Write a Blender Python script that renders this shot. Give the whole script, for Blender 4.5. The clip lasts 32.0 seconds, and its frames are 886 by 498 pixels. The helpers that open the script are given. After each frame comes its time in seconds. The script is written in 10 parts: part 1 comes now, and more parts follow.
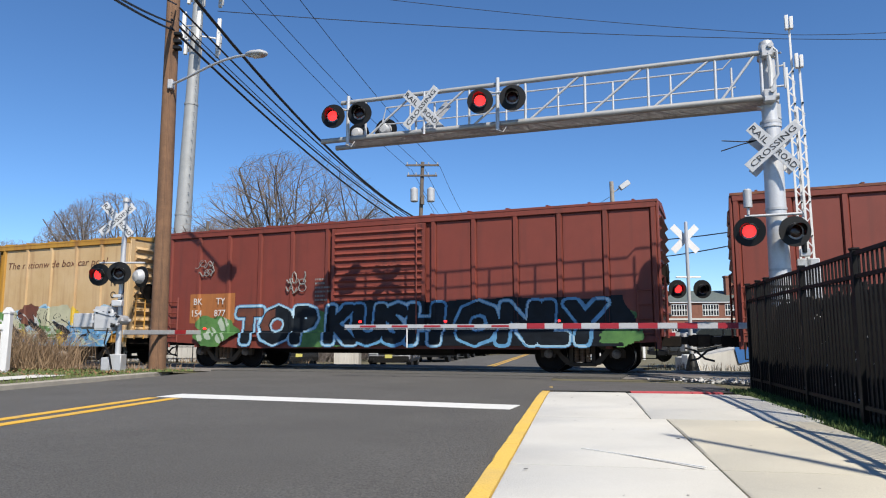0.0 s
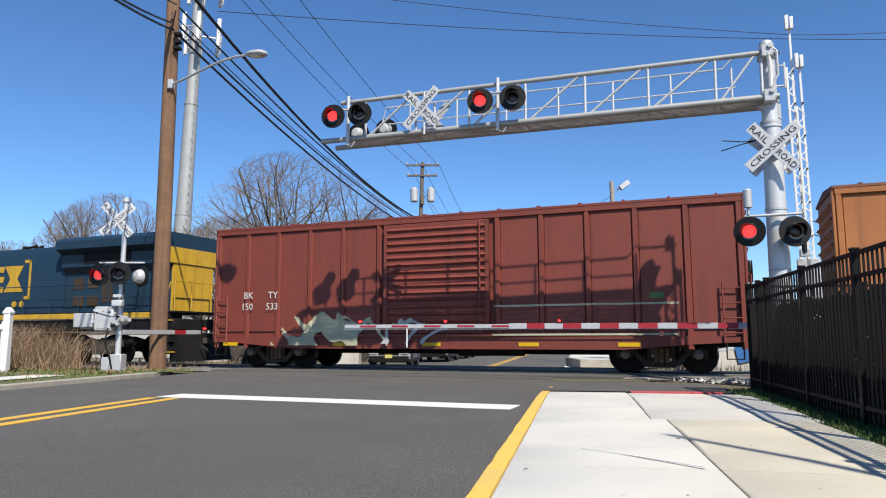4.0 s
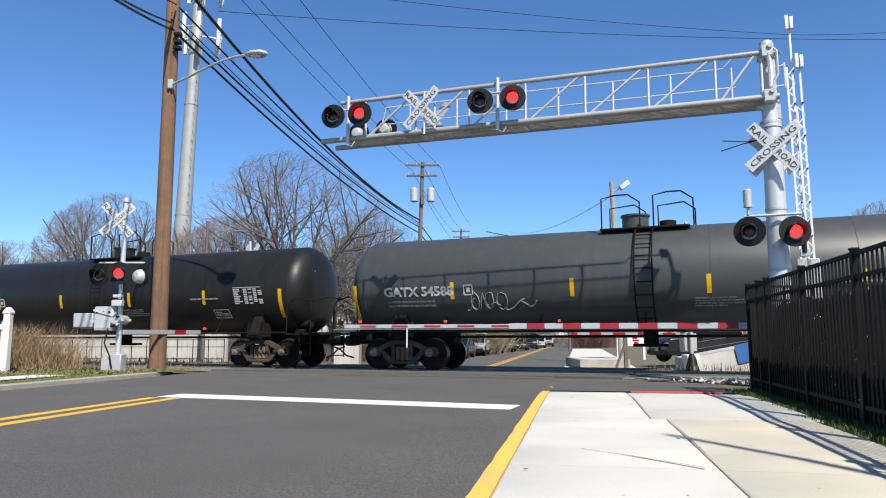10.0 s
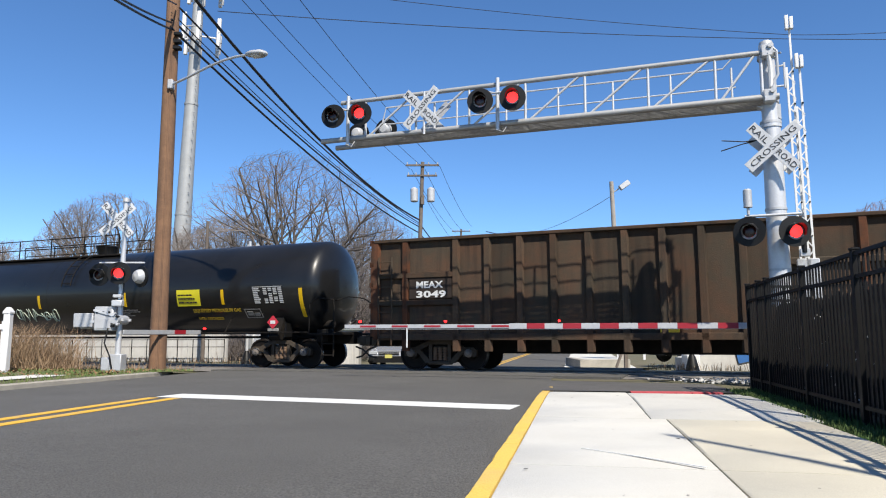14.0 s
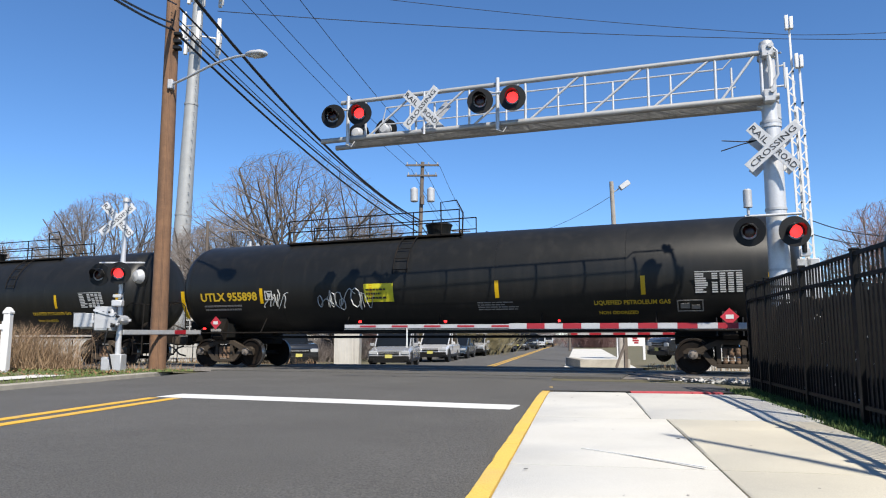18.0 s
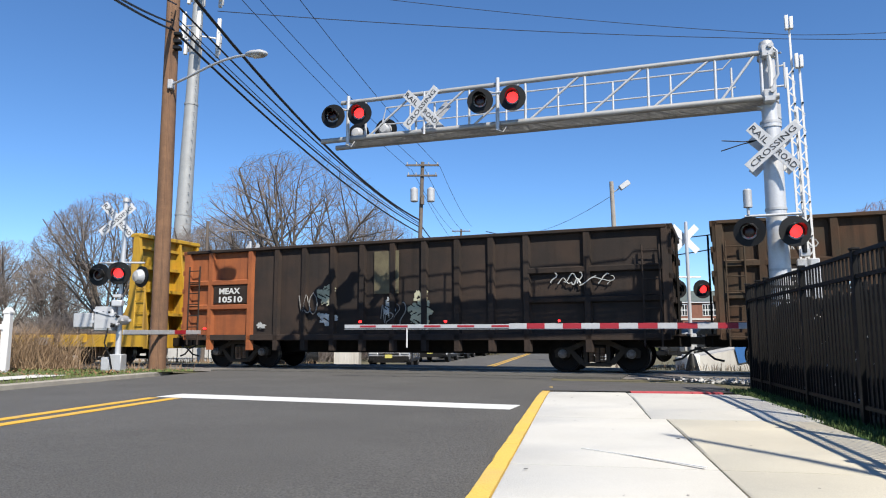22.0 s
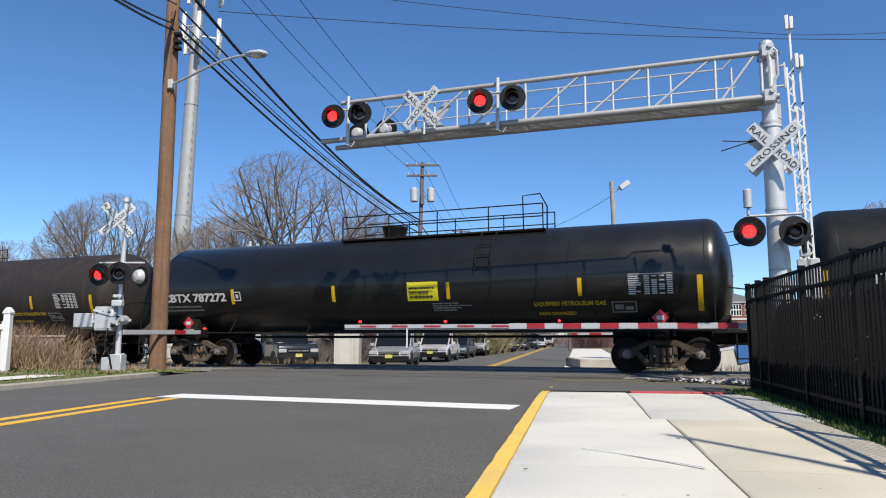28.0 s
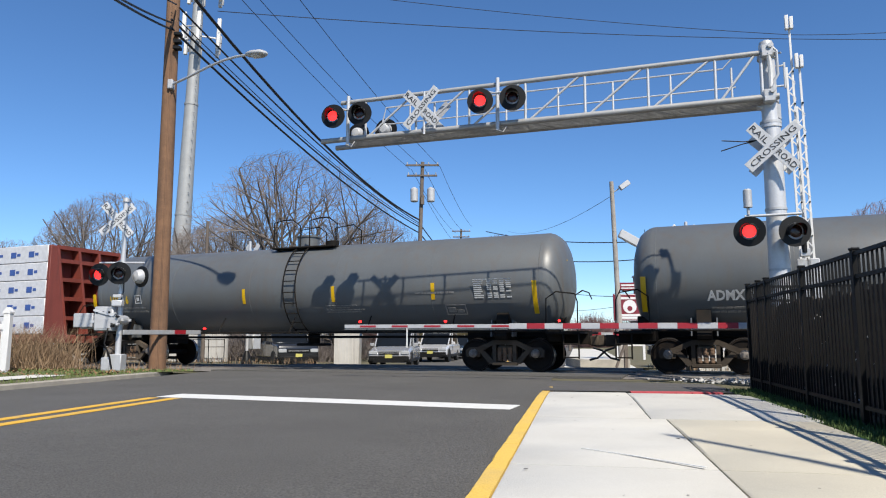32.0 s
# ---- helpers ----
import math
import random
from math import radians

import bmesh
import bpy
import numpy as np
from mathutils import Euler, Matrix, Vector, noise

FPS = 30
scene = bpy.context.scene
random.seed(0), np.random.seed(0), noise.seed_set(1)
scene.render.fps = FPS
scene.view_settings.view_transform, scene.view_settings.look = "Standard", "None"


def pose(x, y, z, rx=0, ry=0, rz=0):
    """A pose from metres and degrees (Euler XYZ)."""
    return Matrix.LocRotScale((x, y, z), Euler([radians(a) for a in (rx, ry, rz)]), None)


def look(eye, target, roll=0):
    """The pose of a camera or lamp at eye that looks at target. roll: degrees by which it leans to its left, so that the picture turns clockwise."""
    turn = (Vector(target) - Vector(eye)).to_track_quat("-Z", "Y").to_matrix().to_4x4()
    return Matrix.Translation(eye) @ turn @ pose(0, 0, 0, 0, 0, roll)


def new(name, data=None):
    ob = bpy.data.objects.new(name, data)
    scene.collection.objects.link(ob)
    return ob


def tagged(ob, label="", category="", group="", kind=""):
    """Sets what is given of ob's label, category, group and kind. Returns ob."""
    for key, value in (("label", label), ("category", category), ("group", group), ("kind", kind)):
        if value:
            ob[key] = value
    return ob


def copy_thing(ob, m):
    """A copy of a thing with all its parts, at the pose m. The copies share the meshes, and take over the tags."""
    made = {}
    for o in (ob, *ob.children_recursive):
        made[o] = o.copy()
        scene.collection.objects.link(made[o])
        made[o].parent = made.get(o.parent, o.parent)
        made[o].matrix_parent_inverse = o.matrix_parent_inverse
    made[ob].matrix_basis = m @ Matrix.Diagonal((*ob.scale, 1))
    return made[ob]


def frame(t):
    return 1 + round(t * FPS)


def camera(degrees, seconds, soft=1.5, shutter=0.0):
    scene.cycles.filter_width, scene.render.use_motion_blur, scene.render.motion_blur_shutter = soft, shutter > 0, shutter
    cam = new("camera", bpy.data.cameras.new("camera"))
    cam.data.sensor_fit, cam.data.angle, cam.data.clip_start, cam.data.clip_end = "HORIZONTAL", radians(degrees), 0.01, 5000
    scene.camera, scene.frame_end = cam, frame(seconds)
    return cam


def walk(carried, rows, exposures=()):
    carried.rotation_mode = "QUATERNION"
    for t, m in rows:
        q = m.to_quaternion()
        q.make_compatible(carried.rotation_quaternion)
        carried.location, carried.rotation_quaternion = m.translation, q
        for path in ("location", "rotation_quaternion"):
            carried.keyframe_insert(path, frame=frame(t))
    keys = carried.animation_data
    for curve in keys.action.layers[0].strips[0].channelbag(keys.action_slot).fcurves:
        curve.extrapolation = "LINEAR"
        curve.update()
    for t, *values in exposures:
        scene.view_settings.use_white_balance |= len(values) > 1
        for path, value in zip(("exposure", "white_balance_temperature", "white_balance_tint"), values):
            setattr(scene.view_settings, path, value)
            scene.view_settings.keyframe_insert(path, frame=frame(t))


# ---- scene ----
EYE = Vector((0.0, 0.0, 0.987))
TILT = radians(7.2245)
cam = camera(65.0, 32.0, soft=1.1)
STAND = look(EYE, EYE + Vector((0, math.cos(TILT), math.sin(TILT))), -0.13)
walk(cam, [(0, STAND), (32, STAND)], exposures=[(0, 0.50), (1, 0.56), (3, 0.57), (6, 0.63), (8, 0.67), (22, 0.67), (24, 0.52), (32, 0.50)])

# ---- light: clear spring noon, sun behind the camera and a little to its right ----
SUN_EL, SUN_AZ = 47.5, 156.4          # degrees; azimuth from +y towards +x
sun_way = Vector((math.sin(radians(SUN_AZ)) * math.cos(radians(SUN_EL)),
                  math.cos(radians(SUN_AZ)) * math.cos(radians(SUN_EL)), math.sin(radians(SUN_EL))))
world = bpy.data.worlds.new("sky")
world.use_nodes = True
scene.world = world
wn, wl = world.node_tree.nodes, world.node_tree.links
sky = wn.new("ShaderNodeTexSky")
sky.sky_type, sky.sun_disc = "NISHITA", False
sky.sun_elevation, sky.sun_rotation = radians(SUN_EL), radians(SUN_AZ)
sky.altitude, sky.air_density, sky.dust_density, sky.ozone_density = 600, 0.85, 0.1, 6.5
wn["Background"].inputs[1].default_value = 0.112
hue = wn.new("ShaderNodeHueSaturation")
hue.inputs["Saturation"].default_value = 1.09
wl.new(sky.outputs[0], hue.inputs["Color"])
wl.new(hue.outputs[0], wn["Background"].inputs[0])
lamp = bpy.data.lights.new("sun", "SUN")
lamp.energy, lamp.angle, lamp.color = 5.0, radians(0.55), (1.0, 0.93, 0.82)
sun = new("sun", lamp)
sun.matrix_world = look((0, -20, 40), Vector((0, -20, 40)) - sun_way)

# ---- plan: the track and the road ----
TRACK = 21.773                         # degrees by which the track turns from x towards the camera
TU = Vector((math.cos(radians(TRACK)), -math.sin(radians(TRACK)), 0))   # the way the train goes
TN = Vector((math.sin(radians(TRACK)), math.cos(radians(TRACK)), 0))    # across the track, away
SIDE = 19.55 * math.cos(radians(TRACK))    # distance of the cars' near side
MID = SIDE + 1.5                            # distance of the track's middle
SPEED = 13.69
ROAD = 10.95                           # degrees by which the road turns to the right
RR = Vector((math.sin(radians(ROAD)), math.cos(radians(ROAD)), 0))      # along the road, away
RE = Vector((math.cos(radians(ROAD)), -math.sin(radians(ROAD)), 0))     # across it, to the right


def rd(e, r, z=0.0):
    """A point of the road's own grid: e across, r along."""
    return RE * e + RR * r + Vector((0, 0, z))


def tk(s, d, z=0.0):
    """A point of the track's own grid: s along, d away from its middle."""
    return TU * s + TN * (MID + d) + Vector((0, 0, z))


def fall(p):
    """The ground's drop beyond the track."""
    d = Vector(p).dot(TN) - MID
    k = min(1.0, max(0.0, (d - 2.2) / 9.0))
    return -0.42 * k * k * (3 - 2 * k)

# ---- building helpers ----
class Geo:
    """Collects vertices and faces of one mesh."""

    def __init__(self):
        self.v, self.f = [], []

    def add(self, verts, faces):
        k = len(self.v)
        self.v += [tuple(p) for p in verts]
        self.f += [tuple(k + i for i in f) for f in faces]
        return self

    def box(self, x0, x1, y0, y1, z0, z1, c=0.0):
        if c <= 0:
            return self.add([(x, y, z) for x in (x0, x1) for y in (y0, y1) for z in (z0, z1)],
                            [(0, 1, 3, 2), (4, 6, 7, 5), (0, 4, 5, 1), (2, 3, 7, 6), (0, 2, 6, 4), (1, 5, 7, 3)])
        vs, idx = [], {}
        X, Y, Z = (x0, x1), (y0, y1), (z0, z1)
        for i in (0, 1):
            for j in (0, 1):
                for k in (0, 1):
                    sx, sy, sz = c * (1 - 2 * i), c * (1 - 2 * j), c * (1 - 2 * k)
                    for a in range(3):
                        idx[i, j, k, a] = len(vs)
                        vs.append((X[i] + (0 if a == 0 else sx), Y[j] + (0 if a == 1 else sy), Z[k] + (0 if a == 2 else sz)))
        fs = []
        for i in (0, 1):
            q = [idx[i, 0, 0, 0], idx[i, 1, 0, 0], idx[i, 1, 1, 0], idx[i, 0, 1, 0]]
            fs.append(q if i else q[::-1])
            q = [idx[0, i, 0, 1], idx[1, i, 0, 1], idx[1, i, 1, 1], idx[0, i, 1, 1]]
            fs.append(q[::-1] if i else q)
            q = [idx[0, 0, i, 2], idx[1, 0, i, 2], idx[1, 1, i, 2], idx[0, 1, i, 2]]
            fs.append(q if i else q[::-1])
        for j in (0, 1):
            for k in (0, 1):
                q = [idx[0, j, k, 1], idx[1, j, k, 1], idx[1, j, k, 2], idx[0, j, k, 2]]
                fs.append(q if j == k else q[::-1])
                q = [idx[j, 0, k, 0], idx[j, 1, k, 0], idx[j, 1, k, 2], idx[j, 0, k, 2]]
                fs.append(q[::-1] if j == k else q)
                q = [idx[j, k, 0, 0], idx[j, k, 1, 0], idx[j, k, 1, 1], idx[j, k, 0, 1]]
                fs.append(q if j == k else q[::-1])
                for i in (0, 1):
                    t = [idx[i, j, k, 0], idx[i, j, k, 1], idx[i, j, k, 2]]
                    fs.append(t if (i + j + k) % 2 else t[::-1])
        return self.add(vs, fs)

    def cyl(self, a, b, r0, r1=None, n=12, caps=True):
        a, b = Vector(a), Vector(b)
        r1 = r0 if r1 is None else r1
        w = (b - a).normalized()
        u = w.orthogonal().normalized()
        v = w.cross(u)
        ring = lambda p, r: [p + u * (r * math.cos(2 * math.pi * i / n)) + v * (r * math.sin(2 * math.pi * i / n)) for i in range(n)]
        fs = [(i, (i + 1) % n, n + (i + 1) % n, n + i) for i in range(n)]
        if caps:
            fs += [tuple(range(n))[::-1], tuple(range(n, 2 * n))]
        return self.add(ring(a, r0) + ring(b, r1), fs)

    def tube(self, pts, r, n=8):
        """A bent bar through the points."""
        pts = [Vector(p) for p in pts]
        vs, fs, m = [], [], len(pts)
        u = None
        for i, p in enumerate(pts):
            w = (pts[min(i + 1, m - 1)] - pts[max(i - 1, 0)]).normalized()
            u = w.orthogonal().normalized() if u is None else (u - w * u.dot(w)).normalized()
            v = w.cross(u)
            vs += [p + u * (r * math.cos(2 * math.pi * k / n)) + v * (r * math.sin(2 * math.pi * k / n)) for k in range(n)]
        for i in range(m - 1):
            fs += [(i * n + k, i * n + (k + 1) % n, (i + 1) * n + (k + 1) % n, (i + 1) * n + k) for k in range(n)]
        fs += [tuple(range(n))[::-1], tuple(range((m - 1) * n, m * n))]
        return self.add(vs, fs)

    def lathe(self, prof, n=32, axis="x", a0=0.0, a1=360.0, at=(0, 0, 0)):
        """Turns (place along the axis, radius) pairs; angles from -y towards up for axis x, from x for axis z."""
        full = abs(a1 - a0) >= 359.9
        cols = n if full else n + 1
        vs, fs = [], []
        for t, r in prof:
            for i in range(cols):
                a = radians(a0 + (a1 - a0) * i / n)
                c, s = r * math.cos(a), r * math.sin(a)
                p = (t, -c, s) if axis == "x" else (c, t, s) if axis == "y" else (c, s, t)
                vs.append((p[0] + at[0], p[1] + at[1], p[2] + at[2]))
        m = len(prof)
        for j in range(m - 1):
            for i in range(n):
                k = (i + 1) % cols
                q = (j * cols + i, j * cols + k, (j + 1) * cols + k, (j + 1) * cols + i)
                fs.append(q[::-1] if axis != "z" else q)
        if full:
            if prof[0][1] > 1e-4:
                fs.append(tuple(range(cols)) if axis != "z" else tuple(range(cols))[::-1])
            if prof[-1][1] > 1e-4:
                e = tuple(range((m - 1) * cols, m * cols))
                fs.append(e[::-1] if axis != "z" else e)
        return self.add(vs, fs)

    def prism(self, poly, lo, hi, axis="y"):
        """A polygon pushed from lo to hi: (x, z) for axis y, (y, z) for axis x, (x, y) for axis z."""
        put = {"y": lambda p, t: (p[0], t, p[1]), "x": lambda p, t: (t, p[0], p[1]), "z": lambda p, t: (p[0], p[1], t)}[axis]
        n = len(poly)
        vs = [put(p, lo) for p in poly] + [put(p, hi) for p in poly]
        fs = [(i, (i + 1) % n, n + (i + 1) % n, n + i) for i in range(n)]
        fs += [tuple(range(n))[::-1], tuple(range(n, 2 * n))]
        return self.add(vs, fs)

    def beam(self, a, b, w, h, up=(0, 0, 1)):
        """A straight bar of w by h from a to b."""
        a, b = Vector(a), Vector(b)
        d = (b - a).normalized()
        s = d.cross(Vector(up))
        s = (s if s.length > 1e-4 else d.orthogonal()).normalized()
        t = s.cross(d).normalized()
        vs = [p + s * (i * w / 2) + t * (j * h / 2) for p in (a, b) for i, j in ((-1, -1), (1, -1), (1, 1), (-1, 1))]
        return self.add(vs, [(0, 1, 5, 4), (1, 2, 6, 5), (2, 3, 7, 6), (3, 0, 4, 7), (0, 3, 2, 1), (4, 5, 6, 7)])

    def moved(self, m):
        self.v = [tuple(m @ Vector(p)) for p in self.v]
        return self

    def mesh(self, name, flat=False):
        me = bpy.data.meshes.new(name)
        me.from_pydata(self.v, [], self.f)
        me.validate()
        bm = bmesh.new()
        bm.from_mesh(me)
        bmesh.ops.recalc_face_normals(bm, faces=bm.faces)
        bm.to_mesh(me)
        bm.free()
        if not flat:
            me.shade_smooth()
            me.set_sharp_from_angle(angle=radians(38))
        return me


def part(name, geo, material, parent=None, label="", m=None, flat=False):
    """One mesh object under a thing or a part; geo is a Geo or a mesh."""
    me = geo.mesh(name, flat) if isinstance(geo, Geo) else geo
    if not me.materials:
        me.materials.append(material)
    ob = new(name, me)
    if parent is not None:
        ob.parent = parent
    if m is not None:
        ob.matrix_basis = m
    if label:
        ob["label"] = label
    return ob


def thing(name, label, category, m=None, group="", kind=""):
    ob = new(name)
    ob.empty_display_size = 0.2
    if m is not None:
        ob.matrix_basis = m
    return tagged(ob, label, category, group, kind)


def single(name, geo, material, label, category, m=None, group="", kind="", flat=False):
    return tagged(part(name, geo, material, None, "", m, flat), label, category, group, kind)


LETTERS = {}


def lettering(text, size, width=None, shear=0.0, bold=0.0):
    """A flat mesh of the text, upright in x and z, facing -y, its left end at the origin."""
    key = (text, size, width, shear, bold)
    if key not in LETTERS:
        cu = bpy.data.curves.new("lettering", "FONT")
        cu.body, cu.size, cu.shear, cu.offset, cu.extrude, cu.resolution_u = text, size, shear, bold, 0.002, 2
        ob = bpy.data.objects.new("lettering", cu)
        me = bpy.data.meshes.new_from_object(ob)
        bpy.data.objects.remove(ob)
        bpy.data.curves.remove(cu)
        xs = [v.co.x for v in me.vertices] or [0, 1]
        k = (width / (max(xs) - min(xs))) if width else 1.0
        x0 = min(xs)
        for v in me.vertices:
            v.co = ((v.co.x - x0) * k, -v.co.z, v.co.y)
        me.materials.clear()
        LETTERS[key] = me
    return LETTERS[key].copy()


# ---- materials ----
COLOUR_SCALE = 0.78        # scales all base colours down against the raised exposure, so shade looks deeper


def mat(name, col, rough=0.6, metal=0.0, col2=None, scale=2.0, amount=0.35, bump=0.15, bscale=60.0, stain=None, streak=0.0,
        glow=0.0, coat=0.0, perpiece=0.0, spec=0.5, grain=0.2):
    """A surface with two scales of colour change, grain relief and, if wanted, stains that run down."""
    col, col2, stain = [tuple(c * COLOUR_SCALE for c in k) if k else k for k in (col, col2, stain)]
    m = bpy.data.materials.new(name)
    m.use_nodes = True
    nt = m.node_tree
    n, l = nt.nodes, nt.links
    b = n["Principled BSDF"]
    b.inputs["Roughness"].default_value, b.inputs["Metallic"].default_value = rough, metal
    b.inputs["Coat Weight"].default_value = coat
    b.inputs["Specular IOR Level"].default_value = spec
    tc = n.new("ShaderNodeTexCoord")
    col2 = col2 or tuple(c * 0.6 for c in col)
    big = n.new("ShaderNodeTexNoise")
    big.inputs["Scale"].default_value, big.inputs["Detail"].default_value, big.inputs["Roughness"].default_value = scale, 5, 0.62
    l.new(tc.outputs["Object"], big.inputs["Vector"])
    fine = n.new("ShaderNodeTexNoise")
    fine.inputs["Scale"].default_value, fine.inputs["Detail"].default_value = bscale, 3
    l.new(tc.outputs["Object"], fine.inputs["Vector"])
    ramp = n.new("ShaderNodeMapRange")
    ramp.inputs[1].default_value, ramp.inputs[2].default_value, ramp.inputs[4].default_value = 0.38, 0.68, amount
    l.new(big.outputs[0], ramp.inputs[0])
    mix = n.new("ShaderNodeMix")
    mix.data_type = "RGBA"
    mix.inputs[6].default_value, mix.inputs[7].default_value = (*col, 1), (*col2, 1)
    l.new(ramp.outputs[0], mix.inputs[0])
    out = mix.outputs[2]
    if stain:
        mp = n.new("ShaderNodeMapping")
        mp.inputs["Scale"].default_value = (2.2, 2.2, 0.16) if streak else (1, 1, 1)
        l.new(tc.outputs["Object"], mp.inputs[0])
        st = n.new("ShaderNodeTexNoise")
        st.inputs["Scale"].default_value, st.inputs["Detail"].default_value = (2.2 if streak else scale * 0.6), 7
        l.new(mp.outputs[0], st.inputs["Vector"])
        sr = n.new("ShaderNodeMapRange")
        sr.inputs[1].default_value, sr.inputs[2].default_value, sr.inputs[4].default_value = 0.5, 0.72, streak or 0.6
        l.new(st.outputs[0], sr.inputs[0])
        m2 = n.new("ShaderNodeMix")
        m2.data_type = "RGBA"
        m2.inputs[7].default_value = (*stain, 1)
        l.new(out, m2.inputs[6])
        l.new(sr.outputs[0], m2.inputs[0])
        out = m2.outputs[2]
    g = n.new("ShaderNodeMix")
    g.data_type, g.blend_type = "RGBA", "MULTIPLY"
    gr = n.new("ShaderNodeMapRange")
    gr.inputs[3].default_value, gr.inputs[4].default_value = 1 - 1.1 * grain, 1 + grain
    l.new(fine.outputs[0], gr.inputs[0])
    g.inputs[0].default_value = 1
    l.new(out, g.inputs[6])
    l.new(gr.outputs[0], g.inputs[7])
    out = g.outputs[2]
    if perpiece:
        oi = n.new("ShaderNodeObjectInfo")
        pr = n.new("ShaderNodeMapRange")
        pr.inputs[3].default_value, pr.inputs[4].default_value = 1 - perpiece, 1 + perpiece
        l.new(oi.outputs["Random"], pr.inputs[0])
        pm = n.new("ShaderNodeMix")
        pm.data_type, pm.blend_type = "RGBA", "MULTIPLY"
        pm.inputs[0].default_value = 1
        l.new(out, pm.inputs[6])
        l.new(pr.outputs[0], pm.inputs[7])
        out = pm.outputs[2]
    l.new(out, b.inputs["Base Color"])
    rr = n.new("ShaderNodeMapRange")
    rr.inputs[3].default_value, rr.inputs[4].default_value = max(0.03, rough - 0.12), min(1.0, rough + 0.12)
    l.new(big.outputs[0], rr.inputs[0])
    l.new(rr.outputs[0], b.inputs["Roughness"])
    if bump:
        bp = n.new("ShaderNodeBump")
        bp.inputs["Strength"].default_value, bp.inputs["Distance"].default_value = bump, 0.02
        l.new(fine.outputs[0], bp.inputs["Height"])
        l.new(bp.outputs[0], b.inputs["Normal"])
    if glow:
        b.inputs["Emission Color"].default_value, b.inputs["Emission Strength"].default_value = (*col, 1), glow
    return m


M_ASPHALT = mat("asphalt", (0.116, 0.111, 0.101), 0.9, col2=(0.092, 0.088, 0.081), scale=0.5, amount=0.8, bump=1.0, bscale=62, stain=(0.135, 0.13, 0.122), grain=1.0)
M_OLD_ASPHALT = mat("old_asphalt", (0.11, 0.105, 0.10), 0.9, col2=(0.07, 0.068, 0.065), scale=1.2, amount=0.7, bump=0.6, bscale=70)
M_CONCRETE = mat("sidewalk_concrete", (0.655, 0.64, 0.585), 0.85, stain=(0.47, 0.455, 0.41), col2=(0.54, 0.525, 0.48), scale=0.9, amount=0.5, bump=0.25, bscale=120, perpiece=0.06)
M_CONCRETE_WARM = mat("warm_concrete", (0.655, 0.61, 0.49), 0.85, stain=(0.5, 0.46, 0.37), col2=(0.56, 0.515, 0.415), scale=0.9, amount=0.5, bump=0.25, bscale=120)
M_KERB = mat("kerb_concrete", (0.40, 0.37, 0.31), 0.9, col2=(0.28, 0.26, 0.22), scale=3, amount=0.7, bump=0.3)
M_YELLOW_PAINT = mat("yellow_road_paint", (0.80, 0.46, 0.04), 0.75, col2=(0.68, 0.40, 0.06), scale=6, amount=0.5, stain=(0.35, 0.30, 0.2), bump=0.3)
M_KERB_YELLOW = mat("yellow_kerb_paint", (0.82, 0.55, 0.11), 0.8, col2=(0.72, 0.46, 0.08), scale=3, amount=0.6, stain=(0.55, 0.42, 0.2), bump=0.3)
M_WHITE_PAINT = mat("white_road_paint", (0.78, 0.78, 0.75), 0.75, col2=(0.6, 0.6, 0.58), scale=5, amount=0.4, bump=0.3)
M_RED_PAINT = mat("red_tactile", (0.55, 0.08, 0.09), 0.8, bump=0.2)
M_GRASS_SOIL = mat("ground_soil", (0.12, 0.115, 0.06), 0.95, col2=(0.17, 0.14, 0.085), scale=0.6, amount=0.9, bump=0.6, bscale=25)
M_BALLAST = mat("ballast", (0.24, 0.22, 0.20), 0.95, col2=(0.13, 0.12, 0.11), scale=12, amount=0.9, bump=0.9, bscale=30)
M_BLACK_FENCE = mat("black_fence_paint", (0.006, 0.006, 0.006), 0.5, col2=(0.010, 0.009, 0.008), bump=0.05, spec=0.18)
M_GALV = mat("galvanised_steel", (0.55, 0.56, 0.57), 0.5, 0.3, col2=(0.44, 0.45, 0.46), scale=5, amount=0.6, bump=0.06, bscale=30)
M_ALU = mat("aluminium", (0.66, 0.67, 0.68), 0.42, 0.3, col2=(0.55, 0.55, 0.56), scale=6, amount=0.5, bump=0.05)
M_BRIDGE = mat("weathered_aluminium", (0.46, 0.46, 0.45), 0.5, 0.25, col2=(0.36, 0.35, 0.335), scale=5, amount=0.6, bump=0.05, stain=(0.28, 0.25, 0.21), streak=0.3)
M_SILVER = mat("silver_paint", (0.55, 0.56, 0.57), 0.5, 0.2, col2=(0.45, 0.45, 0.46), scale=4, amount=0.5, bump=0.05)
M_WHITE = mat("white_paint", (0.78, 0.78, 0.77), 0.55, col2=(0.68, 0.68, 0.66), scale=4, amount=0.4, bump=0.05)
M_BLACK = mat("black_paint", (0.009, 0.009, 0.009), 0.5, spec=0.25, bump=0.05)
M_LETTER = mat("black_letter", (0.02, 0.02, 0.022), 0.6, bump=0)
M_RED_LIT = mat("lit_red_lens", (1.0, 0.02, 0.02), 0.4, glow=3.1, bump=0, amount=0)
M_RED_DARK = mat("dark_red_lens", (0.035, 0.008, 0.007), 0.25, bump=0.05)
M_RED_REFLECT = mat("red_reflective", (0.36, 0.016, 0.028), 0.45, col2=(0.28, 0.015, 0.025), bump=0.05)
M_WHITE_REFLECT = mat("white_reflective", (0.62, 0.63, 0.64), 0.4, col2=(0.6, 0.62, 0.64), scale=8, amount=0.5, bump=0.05)
